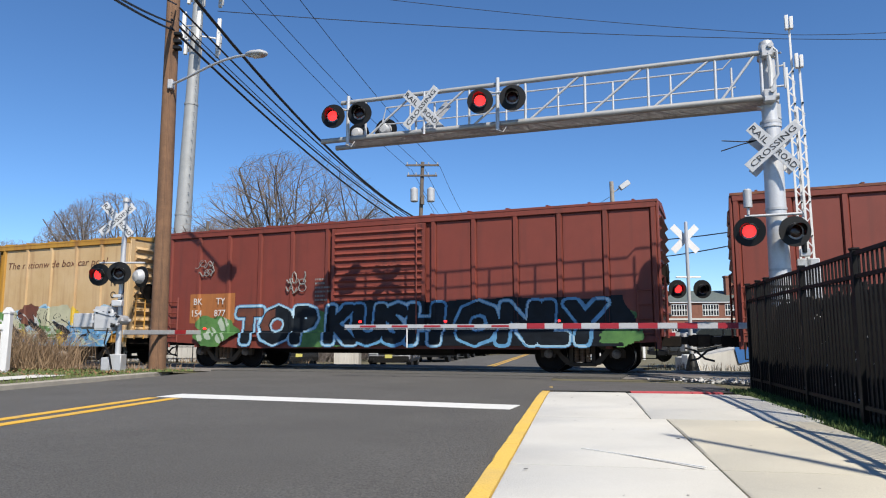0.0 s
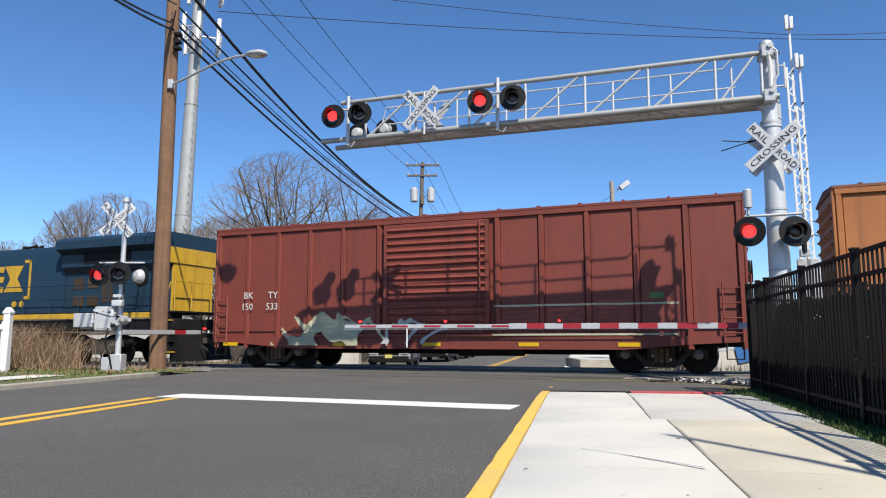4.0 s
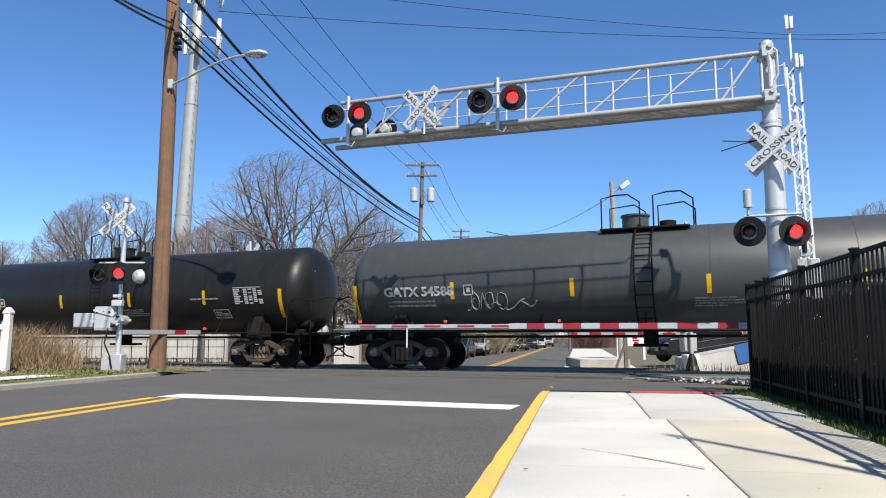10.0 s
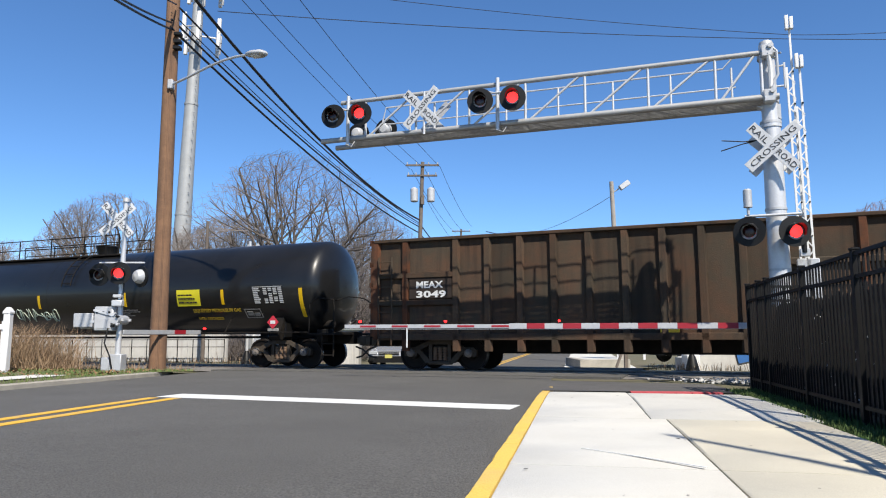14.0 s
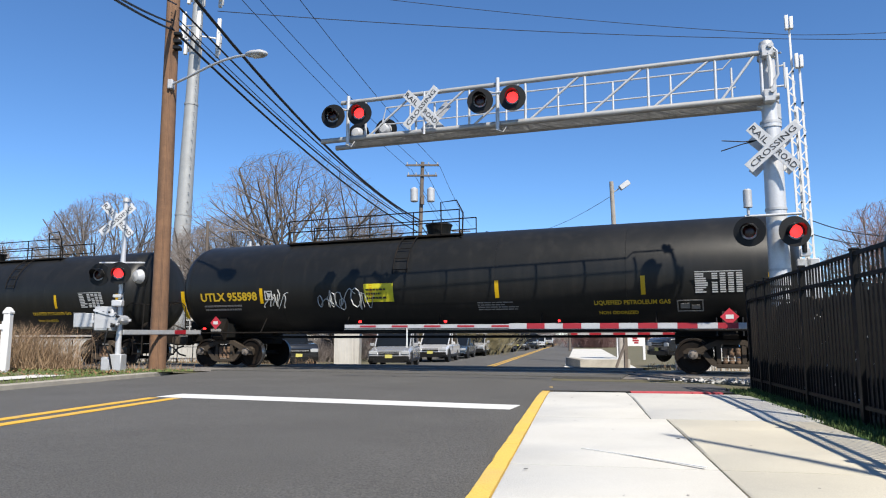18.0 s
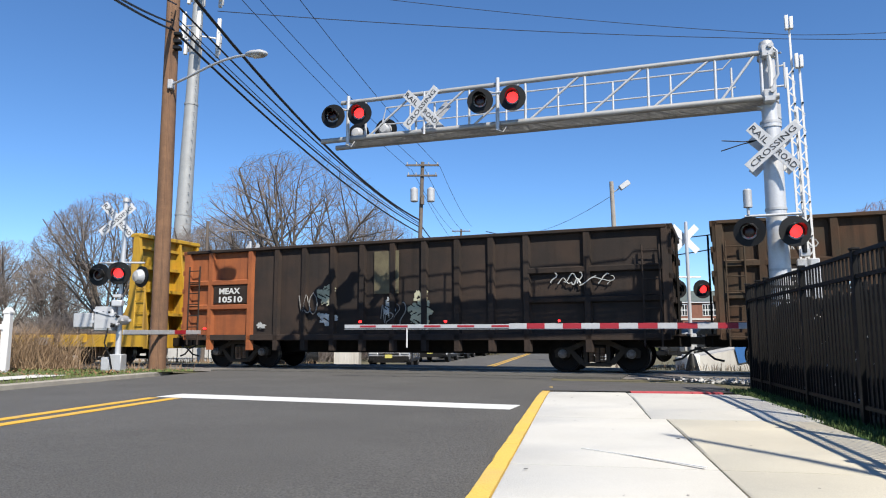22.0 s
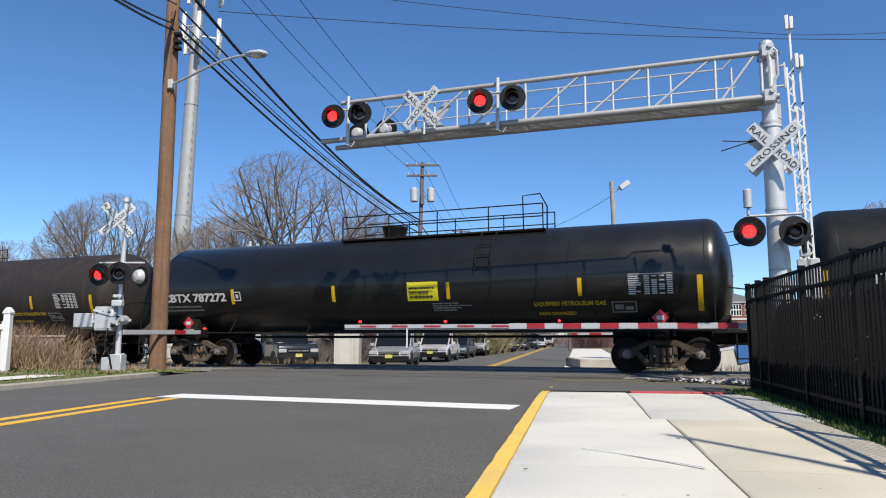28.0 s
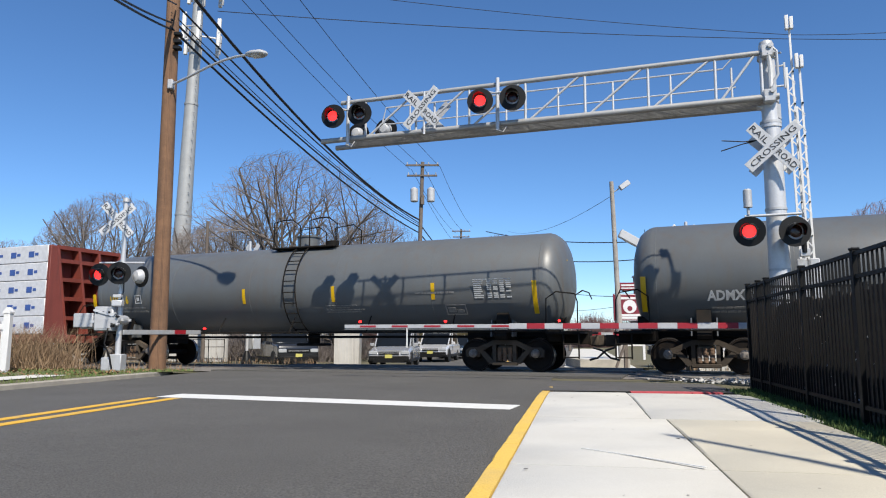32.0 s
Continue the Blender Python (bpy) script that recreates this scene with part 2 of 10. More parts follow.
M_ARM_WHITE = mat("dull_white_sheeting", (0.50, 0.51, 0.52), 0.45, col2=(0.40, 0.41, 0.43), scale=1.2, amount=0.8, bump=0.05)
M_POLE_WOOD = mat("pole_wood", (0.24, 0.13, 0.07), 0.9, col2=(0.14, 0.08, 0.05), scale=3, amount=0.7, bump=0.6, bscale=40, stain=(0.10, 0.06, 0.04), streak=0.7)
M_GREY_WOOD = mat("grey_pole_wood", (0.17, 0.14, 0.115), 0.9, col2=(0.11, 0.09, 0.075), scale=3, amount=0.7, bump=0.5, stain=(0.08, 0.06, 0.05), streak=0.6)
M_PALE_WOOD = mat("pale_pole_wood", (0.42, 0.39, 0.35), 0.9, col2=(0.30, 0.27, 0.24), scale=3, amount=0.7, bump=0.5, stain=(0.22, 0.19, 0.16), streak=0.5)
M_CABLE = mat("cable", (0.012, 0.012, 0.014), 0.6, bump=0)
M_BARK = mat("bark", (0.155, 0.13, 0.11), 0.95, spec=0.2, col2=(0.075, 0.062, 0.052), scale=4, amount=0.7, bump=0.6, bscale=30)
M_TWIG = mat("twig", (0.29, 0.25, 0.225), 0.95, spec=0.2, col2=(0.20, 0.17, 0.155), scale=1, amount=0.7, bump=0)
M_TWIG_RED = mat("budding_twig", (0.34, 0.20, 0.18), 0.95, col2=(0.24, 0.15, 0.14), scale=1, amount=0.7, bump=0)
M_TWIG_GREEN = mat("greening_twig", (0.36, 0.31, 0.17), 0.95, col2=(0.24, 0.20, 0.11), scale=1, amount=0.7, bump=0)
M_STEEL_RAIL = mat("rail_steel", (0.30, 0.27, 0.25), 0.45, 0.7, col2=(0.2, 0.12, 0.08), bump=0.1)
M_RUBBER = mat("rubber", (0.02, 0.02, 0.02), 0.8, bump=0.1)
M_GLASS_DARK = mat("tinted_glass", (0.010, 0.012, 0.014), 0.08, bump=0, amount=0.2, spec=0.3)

# ---- ground, road, pavements ----
def sheet(name, nx, ny, place, material, label, category, kind="structure"):
    """A grid whose corners place(i, j) gives, i and j from 0 to 1."""
    g = Geo()
    vs = [place(i / nx, j / ny) for i in range(nx + 1) for j in range(ny + 1)]
    fs = [(i * (ny + 1) + j, (i + 1) * (ny + 1) + j, (i + 1) * (ny + 1) + j + 1, i * (ny + 1) + j + 1) for i in range(nx) for j in range(ny)]
    g.add(vs, fs)
    return single(name, g, material, label, category, kind=kind)


def ground_at(i, j):
    """Dense near the crossing, wide towards the horizon."""
    x = 900 * (2 * i - 1) ** 3 + 30 * (2 * i - 1)
    y = -150 + 1400 * j ** 2.6
    p = Vector((x, y, 0))
    return (x, y, fall(p) - 0.03 + 0.02 * noise.noise(Vector((x, y, 0)) * 0.7))


sheet("ground", 90, 90, ground_at, M_GRASS_SOIL, "patchy spring soil and grass beside the road and track", "ground")


def road_at(i, j):
    r = -40 + 290 * j ** 1.4
    e = -10.7 + 10.05 * i
    if r > 24:
        e = -10.6 + 9.9 * i
    p = rd(e, r)
    return (p.x, p.y, fall(p) + 0.004 + 0.02 * (1 - (2 * i - 1) ** 2))


sheet("road", 6, 90, road_at, M_ASPHALT, "dark grey smooth asphalt street running over the level crossing", "road")


def strip(name, pts, width, material, label, category, z=0.012, side=0):
    g = Geo()
    vs = []
    for a, b in zip(pts, pts[1:]):
        w = (Vector(b) - Vector(a)).cross(Vector((0, 0, 1))).normalized() * width / 2
        vs = [Vector(a) - w, Vector(a) + w, Vector(b) + w, Vector(b) - w]
        g.add(vs + [v - Vector((0, 0, 0.006)) for v in vs], [(0, 1, 2, 3), (4, 7, 6, 5), (0, 4, 5, 1), (1, 5, 6, 2), (2, 6, 7, 3), (3, 7, 4, 0)])
    return single(name, g, material, label, category, kind="structure")


def crown(e, r, dz=0.012):
    p = rd(e, r)
    i = (e + 10.7) / 10.05
    return (p.x, p.y, fall(p) + dz + 0.02 * (1 - (2 * i - 1) ** 2))


for e in (-6.78, -6.37):
    strip("centre_line", [crown(e, r) for r in (-12, -6, 0, 5, 8, 10.35)], 0.18, M_YELLOW_PAINT, "solid yellow centre line painted on the asphalt", "road marking")
for e in (-4.25, -4.0):
    strip("centre_line", [crown(e, r) for r in (27, 31, 36, 44, 60, 90, 140)], 0.12, M_YELLOW_PAINT, "solid yellow centre line beyond the track", "road marking")
a, b = Vector(crown(-6.78, 10.82)), Vector(crown(-0.9, 9.95))
strip("stop_line", [a.lerp(b, k / 4) for k in range(5)], 0.62, M_WHITE_PAINT, "broad white stop line before the crossing", "road marking")

# yellow kerb along the near pavement, sinking towards the crossing
def kerb_height(r):
    return 0.13 * min(1, max(0.12, (15.6 - r) / 5.0))


g = Geo()
rs = [-12 + 0.2 * k for k in range(136)]
for r0, r1 in zip(rs, rs[1:]):
    if abs((r0 - 5.6) % 3.0) < 0.01 or abs((r0 - 5.6) % 3.0 - 3.0) < 0.01:
        r1 -= 0.014
    vs = []
    for r in (r0, r1):
        h = kerb_height(r)
        w = 0.014 * noise.noise(Vector((r * 3.1, 0, 0))) - 0.012 * max(0, noise.noise(Vector((r * 1.3, 7, 0))) - 0.2)
        for e, z in ((-0.638 - w, -0.05), (-0.638 - w, h - 0.022), (-0.620 - w, h), (-0.50 + 0.4 * w, h), (-0.50, -0.05)):
            vs.append(rd(e, r, z))
    g.add(vs, [(i, i + 1, i + 6, i + 5) for i in range(4)] + [(0, 1, 2, 3, 4), (5, 6, 7, 8, 9)])
single("kerb", g, M_KERB_YELLOW, "worn yellow painted concrete kerb along the pavement", "kerb", kind="structure")

# concrete slabs of the near pavement
pave = thing("pavement", "pale concrete slab pavement leading to the level crossing", "pavement", kind="structure")
for e0, e1, r0, r1, m in ((-0.492, 0.72, 7.85, 11.85, M_CONCRETE), (0.735, 1.88, 7.85, 11.70, M_CONCRETE), (-0.492, 0.88, 4.95, 7.838, M_CONCRETE),
                          (-0.492, 0.88, 1.0, 4.938, M_CONCRETE), (0.895, 2.34, 4.95, 7.838, M_CONCRETE_WARM), (0.895, 2.34, 1.0, 4.938, M_CONCRETE_WARM),
                          (1.892, 2.44, 7.85, 11.6, M_CONCRETE), (-0.492, 0.88, -3.5, 0.988, M_CONCRETE), (0.895, 2.34, -3.5, 0.988, M_CONCRETE_WARM), (-0.492, 2.3, -9, -3.512, M_CONCRETE)):
    g = Geo()
    n = 6
    vs, fs = [], []
    for k in range(n + 1):
        r = r0 + (r1 - r0) * k / n
        h = kerb_height(r) + 0.002
        c = 0.012 if k in (0, n) else 0.0
        for e, z in ((e0, -0.04), (e0, h - 0.012), (e0 + 0.012, h - c), (e1 - 0.012, h - c), (e1, h - 0.012), (e1, -0.04)):
            vs.append(rd(e, r, z))
    for k in range(n):
        fs += [(6 * k + i, 6 * k + i + 1, 6 * k + i + 7, 6 * k + i + 6) for i in range(5)]
    fs += [tuple(range(6)), tuple(range(6 * n, 6 * n + 6))]
    part("slab", g.add(vs, fs), m, pave)
g = Geo()
for e0 in np.arange(0.80, 2.2, 0.235):
    q = [rd(e0, 11.72), rd(e0 + 0.228, 11.72), rd(e0 + 0.228, 11.98), rd(e0, 11.98)]
    h = kerb_height(11.8) + 0.008
    g.add([p + Vector((0, 0, h)) for p in q] + [p - Vector((0, 0, 0.04)) for p in q], [(0, 1, 2, 3), (0, 4, 5, 1), (1, 5, 6, 2), (2, 6, 7, 3), (3, 7, 4, 0)])
single("warning_strip", g, M_RED_PAINT, "thin red tactile strip at the pavement's end", "paving", kind="structure")
# marks of use on the pavement
rnd = random.Random(41)
g = Geo()
for k in range(30):
    e, r = rnd.uniform(-0.45, 2.2), 3.2 + 8 * rnd.random() ** 1.5
    c, q = rd(e, r, kerb_height(r) + 0.006), rnd.uniform(0.006, 0.02)
    g.add([c + Vector((math.cos(t) * q * rnd.uniform(0.7, 1.2), math.sin(t) * q * rnd.uniform(0.7, 1.2), 0)) for t in (0, 1, 2, 3, 4, 5)], [(0, 1, 2, 3, 4, 5)])
tagged(single("gum_spots", g, M_OLD_ASPHALT, "small dark spots trodden into the concrete", "stain", kind="stuff"), kind="stuff")
a, b = rd(0.0, 5.62, 0.139), rd(0.80, 4.95, 0.139)
strip("paint_scrape", [a, a.lerp(b, 0.5) + RR * 0.02, b], 0.022, M_WHITE_PAINT, "thin pale scrape across the pavement", "mark")
# worn asphalt apron between pavement and track
sheet("apron", 8, 8, lambda i, j: tuple(rd(-0.64 + 3.3 * i, 11.9 + (4.2 - 0.75 * i) * j, kerb_height(11.9 + 3 * j) * (1 - j * 0.7) + 0.006)), M_OLD_ASPHALT,
      "worn light asphalt apron before the rails", "pavement")
# left side: kerb, verge, narrow pavement
g = Geo()
rs = [-10, 0, 6, 10, 13, 15, 16.5, 17.6, 18.6]
for r0, r1 in zip(rs, rs[1:]):
    vs = []
    for r in (r0, r1):
        e = -10.72 - max(0, r - 15.5) ** 2 * 0.09
        h = 0.11 * min(1, max(0.2, (19.2 - r) / 3))
        for de, z in ((0, -0.05), (0, h - 0.02), (-0.02, h), (-0.18, h), (-0.18, -0.05)):
            vs.append(rd(e + de, r, z))
    g.add(vs, [(i, i + 1, i + 6, i + 5) for i in range(4)])
single("kerb", g, M_KERB, "weathered concrete kerb beside the grass verge", "kerb", kind="structure")
sheet("verge", 12, 24, lambda i, j: tuple(rd(-10.9 - 12 * i, -10 + 29 * j, 0.10 * min(1, max(0.1, (19.2 - (-10 + 29 * j)) / 2.5)) + 0.015 * noise.noise(Vector((i * 20, j * 30, 3))))),
      M_GRASS_SOIL, "grassy verge with dry litter beside the street", "verge")
sheet("pavement", 2, 10, lambda i, j: tuple(rd(-11.75 - 1.0 * i, -10 + 24.6 * j, 0.125)), M_CONCRETE, "narrow concrete pavement crossing the verge", "pavement")

# ---- track ----
sheet("ballast", 4, 120, lambda i, j: tuple(tk(-220 + 300 * j, -2.4 + 4.8 * i, 0.012 - (0.03 if i in (0, 1) else 0) + 0.012 * noise.noise(Vector((i * 9, j * 200, 0))))),
      M_BALLAST, "grey stone ballast bed of the track", "ballast")
for s0, s1, d0, d1 in ((-14.4, -2.6, -2.5, -0.86), (-14.4, -2.6, -0.62, 0.62), (-14.4, -2.6, 0.86, 2.6)):
    g = Geo()
    vs = [tk(s, d, z) for s, d in ((s0, d0), (s1 + 0.3, d0), (s1 + 0.3, d1), (s0, d1)) for z in (-0.1, 0.03)]
    g.add(vs, [(0, 2, 3, 1), (2, 4, 5, 3), (4, 6, 7, 5), (6, 0, 1, 7), (1, 3, 5, 7)])
    single("crossing_panel", g, M_ASPHALT, "asphalt crossing panel laid between the rails", "crossing panel", kind="structure")
for d in (-0.75, 0.75):
    g = Geo()
    prof = [(-0.07, -0.12), (0.07, -0.12), (0.07, -0.1), (0.012, -0.08), (0.012, -0.01), (0.036, 0.0), (0.036, 0.04), (-0.036, 0.04), (-0.036, 0.0), (-0.012, -0.01), (-0.012, -0.08), (-0.07, -0.1)]
    n = len(prof)
    vs = [tk(s, d + y, z) for s in (-260, 80) for y, z in prof]
    g.add(vs, [(i, (i + 1) % n, n + (i + 1) % n, n + i) for i in range(n)])
    single("rail", g, M_STEEL_RAIL, "worn steel rail of the railway track", "rail", kind="structure")
RAIL_TOP = 0.04

# ---- flashing lamp heads ----
FLASH = []                      # (roundel, lit first half or second)


def lamp_disc(parent, at, yaw, phase, back=False, size=0.305, tilt=0.0):
    """A round lamp with a black disc, hood and a turning roundel; it faces -y turned by yaw degrees."""
    head = part("lamp_head", Geo().lathe([(-0.01, size), (0.012, size), (0.016, size - 0.01), (0.016, 0.0)], 36, "y").lathe([(0.0, 0.165), (0.16, 0.15), (0.2, 0.1), (0.2, 0.0)], 24, "y"),
                M_BLACK, parent, "black round signal background disc", pose(*at, tilt, 0, yaw))
    g = Geo()
    n = 18
    vs, fs = [], []
    for i in range(n + 1):
        a = radians(-25 + 230 * i / n)
        c, s = math.cos(a), math.sin(a)
        ln = 0.16 + 0.16 * max(0, s)
        for rr_ in (0.165, 0.158):
            vs += [(c * rr_, -0.012, s * rr_), (c * rr_, -ln, s * rr_ - 0.035)]
    for i in range(n):
        k = 4 * i
        fs += [(k, k + 1, k + 5, k + 4), (k + 2, k + 6, k + 7, k + 3), (k + 1, k + 3, k + 7, k + 5), (k, k + 4, k + 6, k + 2)]
    part("hood", g.add(vs, fs), M_BLACK, head)
    part("bezel", Geo().lathe([(-0.03, 0.165), (-0.03, 0.135), (-0.012, 0.130)], 28, "y"), M_GALV, head)
    g = Geo().lathe([(0.0, 0.128), (-0.012, 0.112), (-0.02, 0.07), (-0.023, 0.0)], 24, "y")
    front = len(g.f)
    g.lathe([(0.001, 0.128), (0.013, 0.112), (0.021, 0.07), (0.024, 0.0)], 24, "y")
    me = g.mesh("roundel")
    me.materials.append(M_RED_LIT)
    me.materials.append(M_RED_DARK)
    for p in me.polygons:
        p.material_index = 1 if p.center.y > 0 else 0
    ro = part("roundel", me, None, head, "red glass roundel, lit on one face", pose(0, -0.03, 0))
    FLASH.append((ro, phase))
    return head


def crossbuck(parent, m, letters=True, scale=1.0, both=False):
    """Two white blades across one another with black lettering, facing -y."""
    holder = part("crossbuck", Geo().box(-0.61 * scale, 0.61 * scale, -0.004, 0.004, -0.1145 * scale, 0.1145 * scale, 0.003), M_WHITE_REFLECT, parent, "white crossbuck with black letters", m @ pose(0, -0.008, 0, 0, -45))
    if letters:
        part("lettering", lettering("CROSSING", 0.165 * scale, 1.06 * scale), M_LETTER, holder, "", pose(-0.53 * scale, -0.008, -0.057 * scale))
    lower = part("blade", Geo().box(-0.61 * scale, 0.61 * scale, -0.004, 0.004, -0.1145 * scale, 0.1145 * scale, 0.003), M_WHITE_REFLECT, holder, "", pose(0, 0.012, 0, 0, 90))
    if letters:
        part("lettering", lettering("RAIL", 0.165 * scale, 0.44 * scale), M_LETTER, holder, "", pose(0, 0.003, 0, 0, 90) @ pose(-0.58 * scale, 0, -0.057 * scale))
        part("lettering", lettering("ROAD", 0.165 * scale, 0.46 * scale), M_LETTER, holder, "", pose(0, 0.003, 0, 0, 90) @ pose(0.13 * scale, 0, -0.057 * scale))
    return holder


# ---- cantilever signal over the near lane ----
gate_yaw = -20.02       # the bridge runs from the mast to the left and away
MAST = Vector((6.757, 13.89, 0))
sig = thing("cantilever_signal", "silver cantilever railway signal bridge over the lane with red flashing lamps", "railway signal", pose(MAST.x, MAST.y, 0.015, 0, 0, gate_yaw) @ Matrix.Scale(0.985, 4))
ZB, ZT = 5.90, 6.866
mastg = Geo().lathe([(-0.03, 0.32), (0.04, 0.32), (0.05, 0.23), (0.4, 0.225), (4.0, 0.195), (5.3, 0.185)], 28, "z")
mastg.lathe([(5.3, 0.205), (5.45, 0.205), (5.45, 0.165), (7.12, 0.15), (7.15, 0.10)], 28, "z")
part("mast", mastg, M_ALU, sig, "round aluminium mast")
for z in (5.38, 3.55, 2.3):
    part("band", Geo().lathe([(z, 0.212), (z + 0.05, 0.212), (z + 0.05, 0.17), (z, 0.17)], 28, "z"), M_GALV, sig)
REACH = 9.75
part("top_chord", Geo().cyl((-0.05, -0.25, ZT), (-REACH - 0.02, -0.25, ZT), 0.055, n=14), M_BRIDGE, sig)
part("front_chord", Geo().cyl((0.05, -0.25, ZB), (-REACH - 0.56, -0.25, ZB), 0.068, n=14), M_BRIDGE, sig)
part("back_chord", Geo().cyl((0.05, 0.42, ZB), (-REACH - 0.50, 0.42, ZB), 0.068, n=14), M_BRIDGE, sig)
for z, x in ((ZB, 0.0), (ZT, 0.0)):
    part("bracket", Geo().box(-0.12, 0.16, -0.30, 0.50 if z < 6 else 0.2, z - 0.05, z + 0.05, 0.02).lathe([(z - 0.07, 0.19), (z + 0.07, 0.19), (z + 0.07, 0.14), (z - 0.07, 0.14)], 20, "z"), M_GALV, sig, "bolted mast bracket")
part("bracket", Geo().prism([(-0.25, ZB - 0.12), (0.2, ZB - 0.12), (0.2, ZB - 0.45)], -0.1, 0.1), M_GALV, sig)
bays = [-0.25, -1.12] + [-1.12 - 1.33 * k for k in range(1, 7)]
for k, x in enumerate(bays):
    part("upright", Geo().cyl((x, -0.25, ZB), (x, -0.25, ZT), 0.03, n=10), M_ALU, sig)
    part("cross_bar", Geo().cyl((x, -0.25, ZB), (x, 0.42, ZB), 0.025, n=8), M_ALU, sig)
    if k < len(bays) - 1:
        part("diagonal", Geo().cyl((bays[k + 1] + 0.1, -0.25, ZB + 0.03), (x - 0.12, -0.25, ZT - 0.03), 0.028, n=10), M_ALU, sig)
        part("diagonal", Geo().cyl((bays[k + 1], 0.42, ZB), (x, -0.25, ZB), 0.02, n=8), M_ALU, sig)
ZH = 6.85
gw = Geo()
for k in range(13):
    gw.box(-REACH + 0.1, 0.0, -0.17 + 0.045 * k, -0.138 + 0.045 * k, ZB - 0.05 + 0.012 * (k % 2), ZB - 0.03 + 0.012 * (k % 2))
tagged(part("walkway", gw, M_GALV, sig, "galvanised walkway grating"), kind="stuff")
for k in range(8):
    x = -0.78 - 1.235 * k
    part("rail_post", Geo().cyl((x, 0.40, ZB), (x, 0.40, ZH), 0.024, n=8), M_ALU, sig)
part("hand_rail", Geo().tube([(0.2, 0.40, ZH + 0.22), (-0.75, 0.40, ZH + 0.22), (-0.95, 0.40, ZH), (-REACH + 0.9, 0.40, ZH), (-REACH + 0.80, 0.40, ZH - 0.42), (-REACH + 0.78, 0.40, ZB)], 0.021, 8), M_ALU, sig)
part("hand_rail", Geo().cyl((-0.7, 0.40, ZB + 0.5), (-REACH + 0.80, 0.40, ZB + 0.5), 0.018, n=8), M_ALU, sig)
# lamps on the bridge
for x in (-REACH + 0.22, -5.73):
    part("lamp_post", Geo().cyl((x, -0.36, ZB - 0.2), (x, -0.36, ZT + 0.12), 0.045, n=12).cyl((x - 0.33, -0.40, ZT - 0.25), (x + 0.33, -0.40, ZT - 0.25), 0.022, n=8), M_ALU, sig)
    part("clamp", Geo().tube([(x - 0.02, -0.42, ZB - 0.18), (x + 0.15, -0.45, ZB - 0.26), (x + 0.22, -0.4, ZB - 0.12)], 0.012), M_GALV, sig)
for x, ph in ((-REACH + 0.00, 0), (-REACH + 0.72, 1), (-6.01, 0), (-5.26, 1)):
    lamp_disc(sig, (x, -0.62, ZB + 0.42), 10, ph)
    part("lamp_arm", Geo().tube([(x, -0.45, ZB + 0.52), (x, -0.40, ZB + 0.8), (x + (0.2 if ph == 0 else -0.2), -0.4, ZT - 0.25)], 0.02), M_ALU, sig)
for x, z in ((-REACH + 0.06, ZB + 0.36), (-REACH + 0.84, ZB + 0.40)):
    rl = part("rear_lamp", Geo().lathe([(0.55, 0.305), (0.534, 0.305), (0.534, 0.16)], 32, "y", at=(x, 0, z)).prism([(x - 0.17, z), (x - 0.10, z + 0.18), (x + 0.10, z + 0.18), (x + 0.17, z)], 0.55, 0.86), M_BLACK, sig, "black back of a hooded lamp facing the other way")
    part("housing", Geo().lathe([(0.533, 0.17), (0.42, 0.15), (0.36, 0.10), (0.35, 0.0)], 24, "y", at=(x, 0, z)), M_SILVER, rl, "silver lamp housing")
for s_ in (-45, 45):
    part("rear_crossbuck", Geo().box(-0.6, 0.6, -0.004, 0.004, -0.11, 0.11, 0.003), M_GALV, sig, "plain back of a second crossbuck", pose(-7.56, 0.50 + 0.0002 * s_, ZB + 0.40, 0, s_, 0))
part("sign_post", Geo().cyl((-7.56, 0.46, ZB - 0.05), (-7.56, 0.46, ZH), 0.03, n=10), M_ALU, sig)
crossbuck(sig, pose(-7.52, -0.42, ZB + 0.48, 0, 0, -6))
part("sign_post", Geo().cyl((-7.52, -0.36, ZB - 0.1), (-7.52, -0.36, ZT), 0.03, n=10), M_ALU, sig)
# the bridge rises a little towards its tip
rise = Matrix(((1, 0, 0, 0), (0, 1, 0, 0), (-0.019, 0, 1, 0), (0, 0, 0, 1)))
for ob in list(sig.children):
    if ob.name.split(".")[0] in ("mast", "band", "bracket"):
        continue
    m = ob.matrix_basis.copy()
    if m.translation.length > 0.01:
        m.translation.x = m.translation.x * 1.033 + 0.06
        ob.matrix_basis = Matrix.Translation(rise @ m.translation - m.translation) @ m
    else:
        ob.matrix_basis = rise @ Matrix.Translation((0.06, 0, 0)) @ Matrix.Diagonal((1.033, 1, 1, 1)) @ m
# lamps, sign and bell on the mast
part("mast_cap", Geo().lathe([(7.1, 0.15), (7.18, 0.13), (7.22, 0.05), (7.22, 0.0)], 20, "z"), M_GALV, sig)
for z in (ZT, ZB):
    part("clevis", Geo().box(-0.14, 0.10, -0.36, -0.16, z - 0.13, z + 0.15, 0.03).cyl((0.04, -0.4, z + 0.1), (0.04, -0.12, z + 0.1), 0.05), M_GALV, sig, "bolted clevis with hanging cable")
part("cable_loop", Geo().tube([(0.06, -0.3, ZT + 0.1), (0.16, -0.28, ZT), (0.17, -0.24, ZT - 0.5), (0.10, -0.24, ZB + 0.35), (0.05, -0.28, ZB + 0.12)], 0.03), M_GALV, sig)
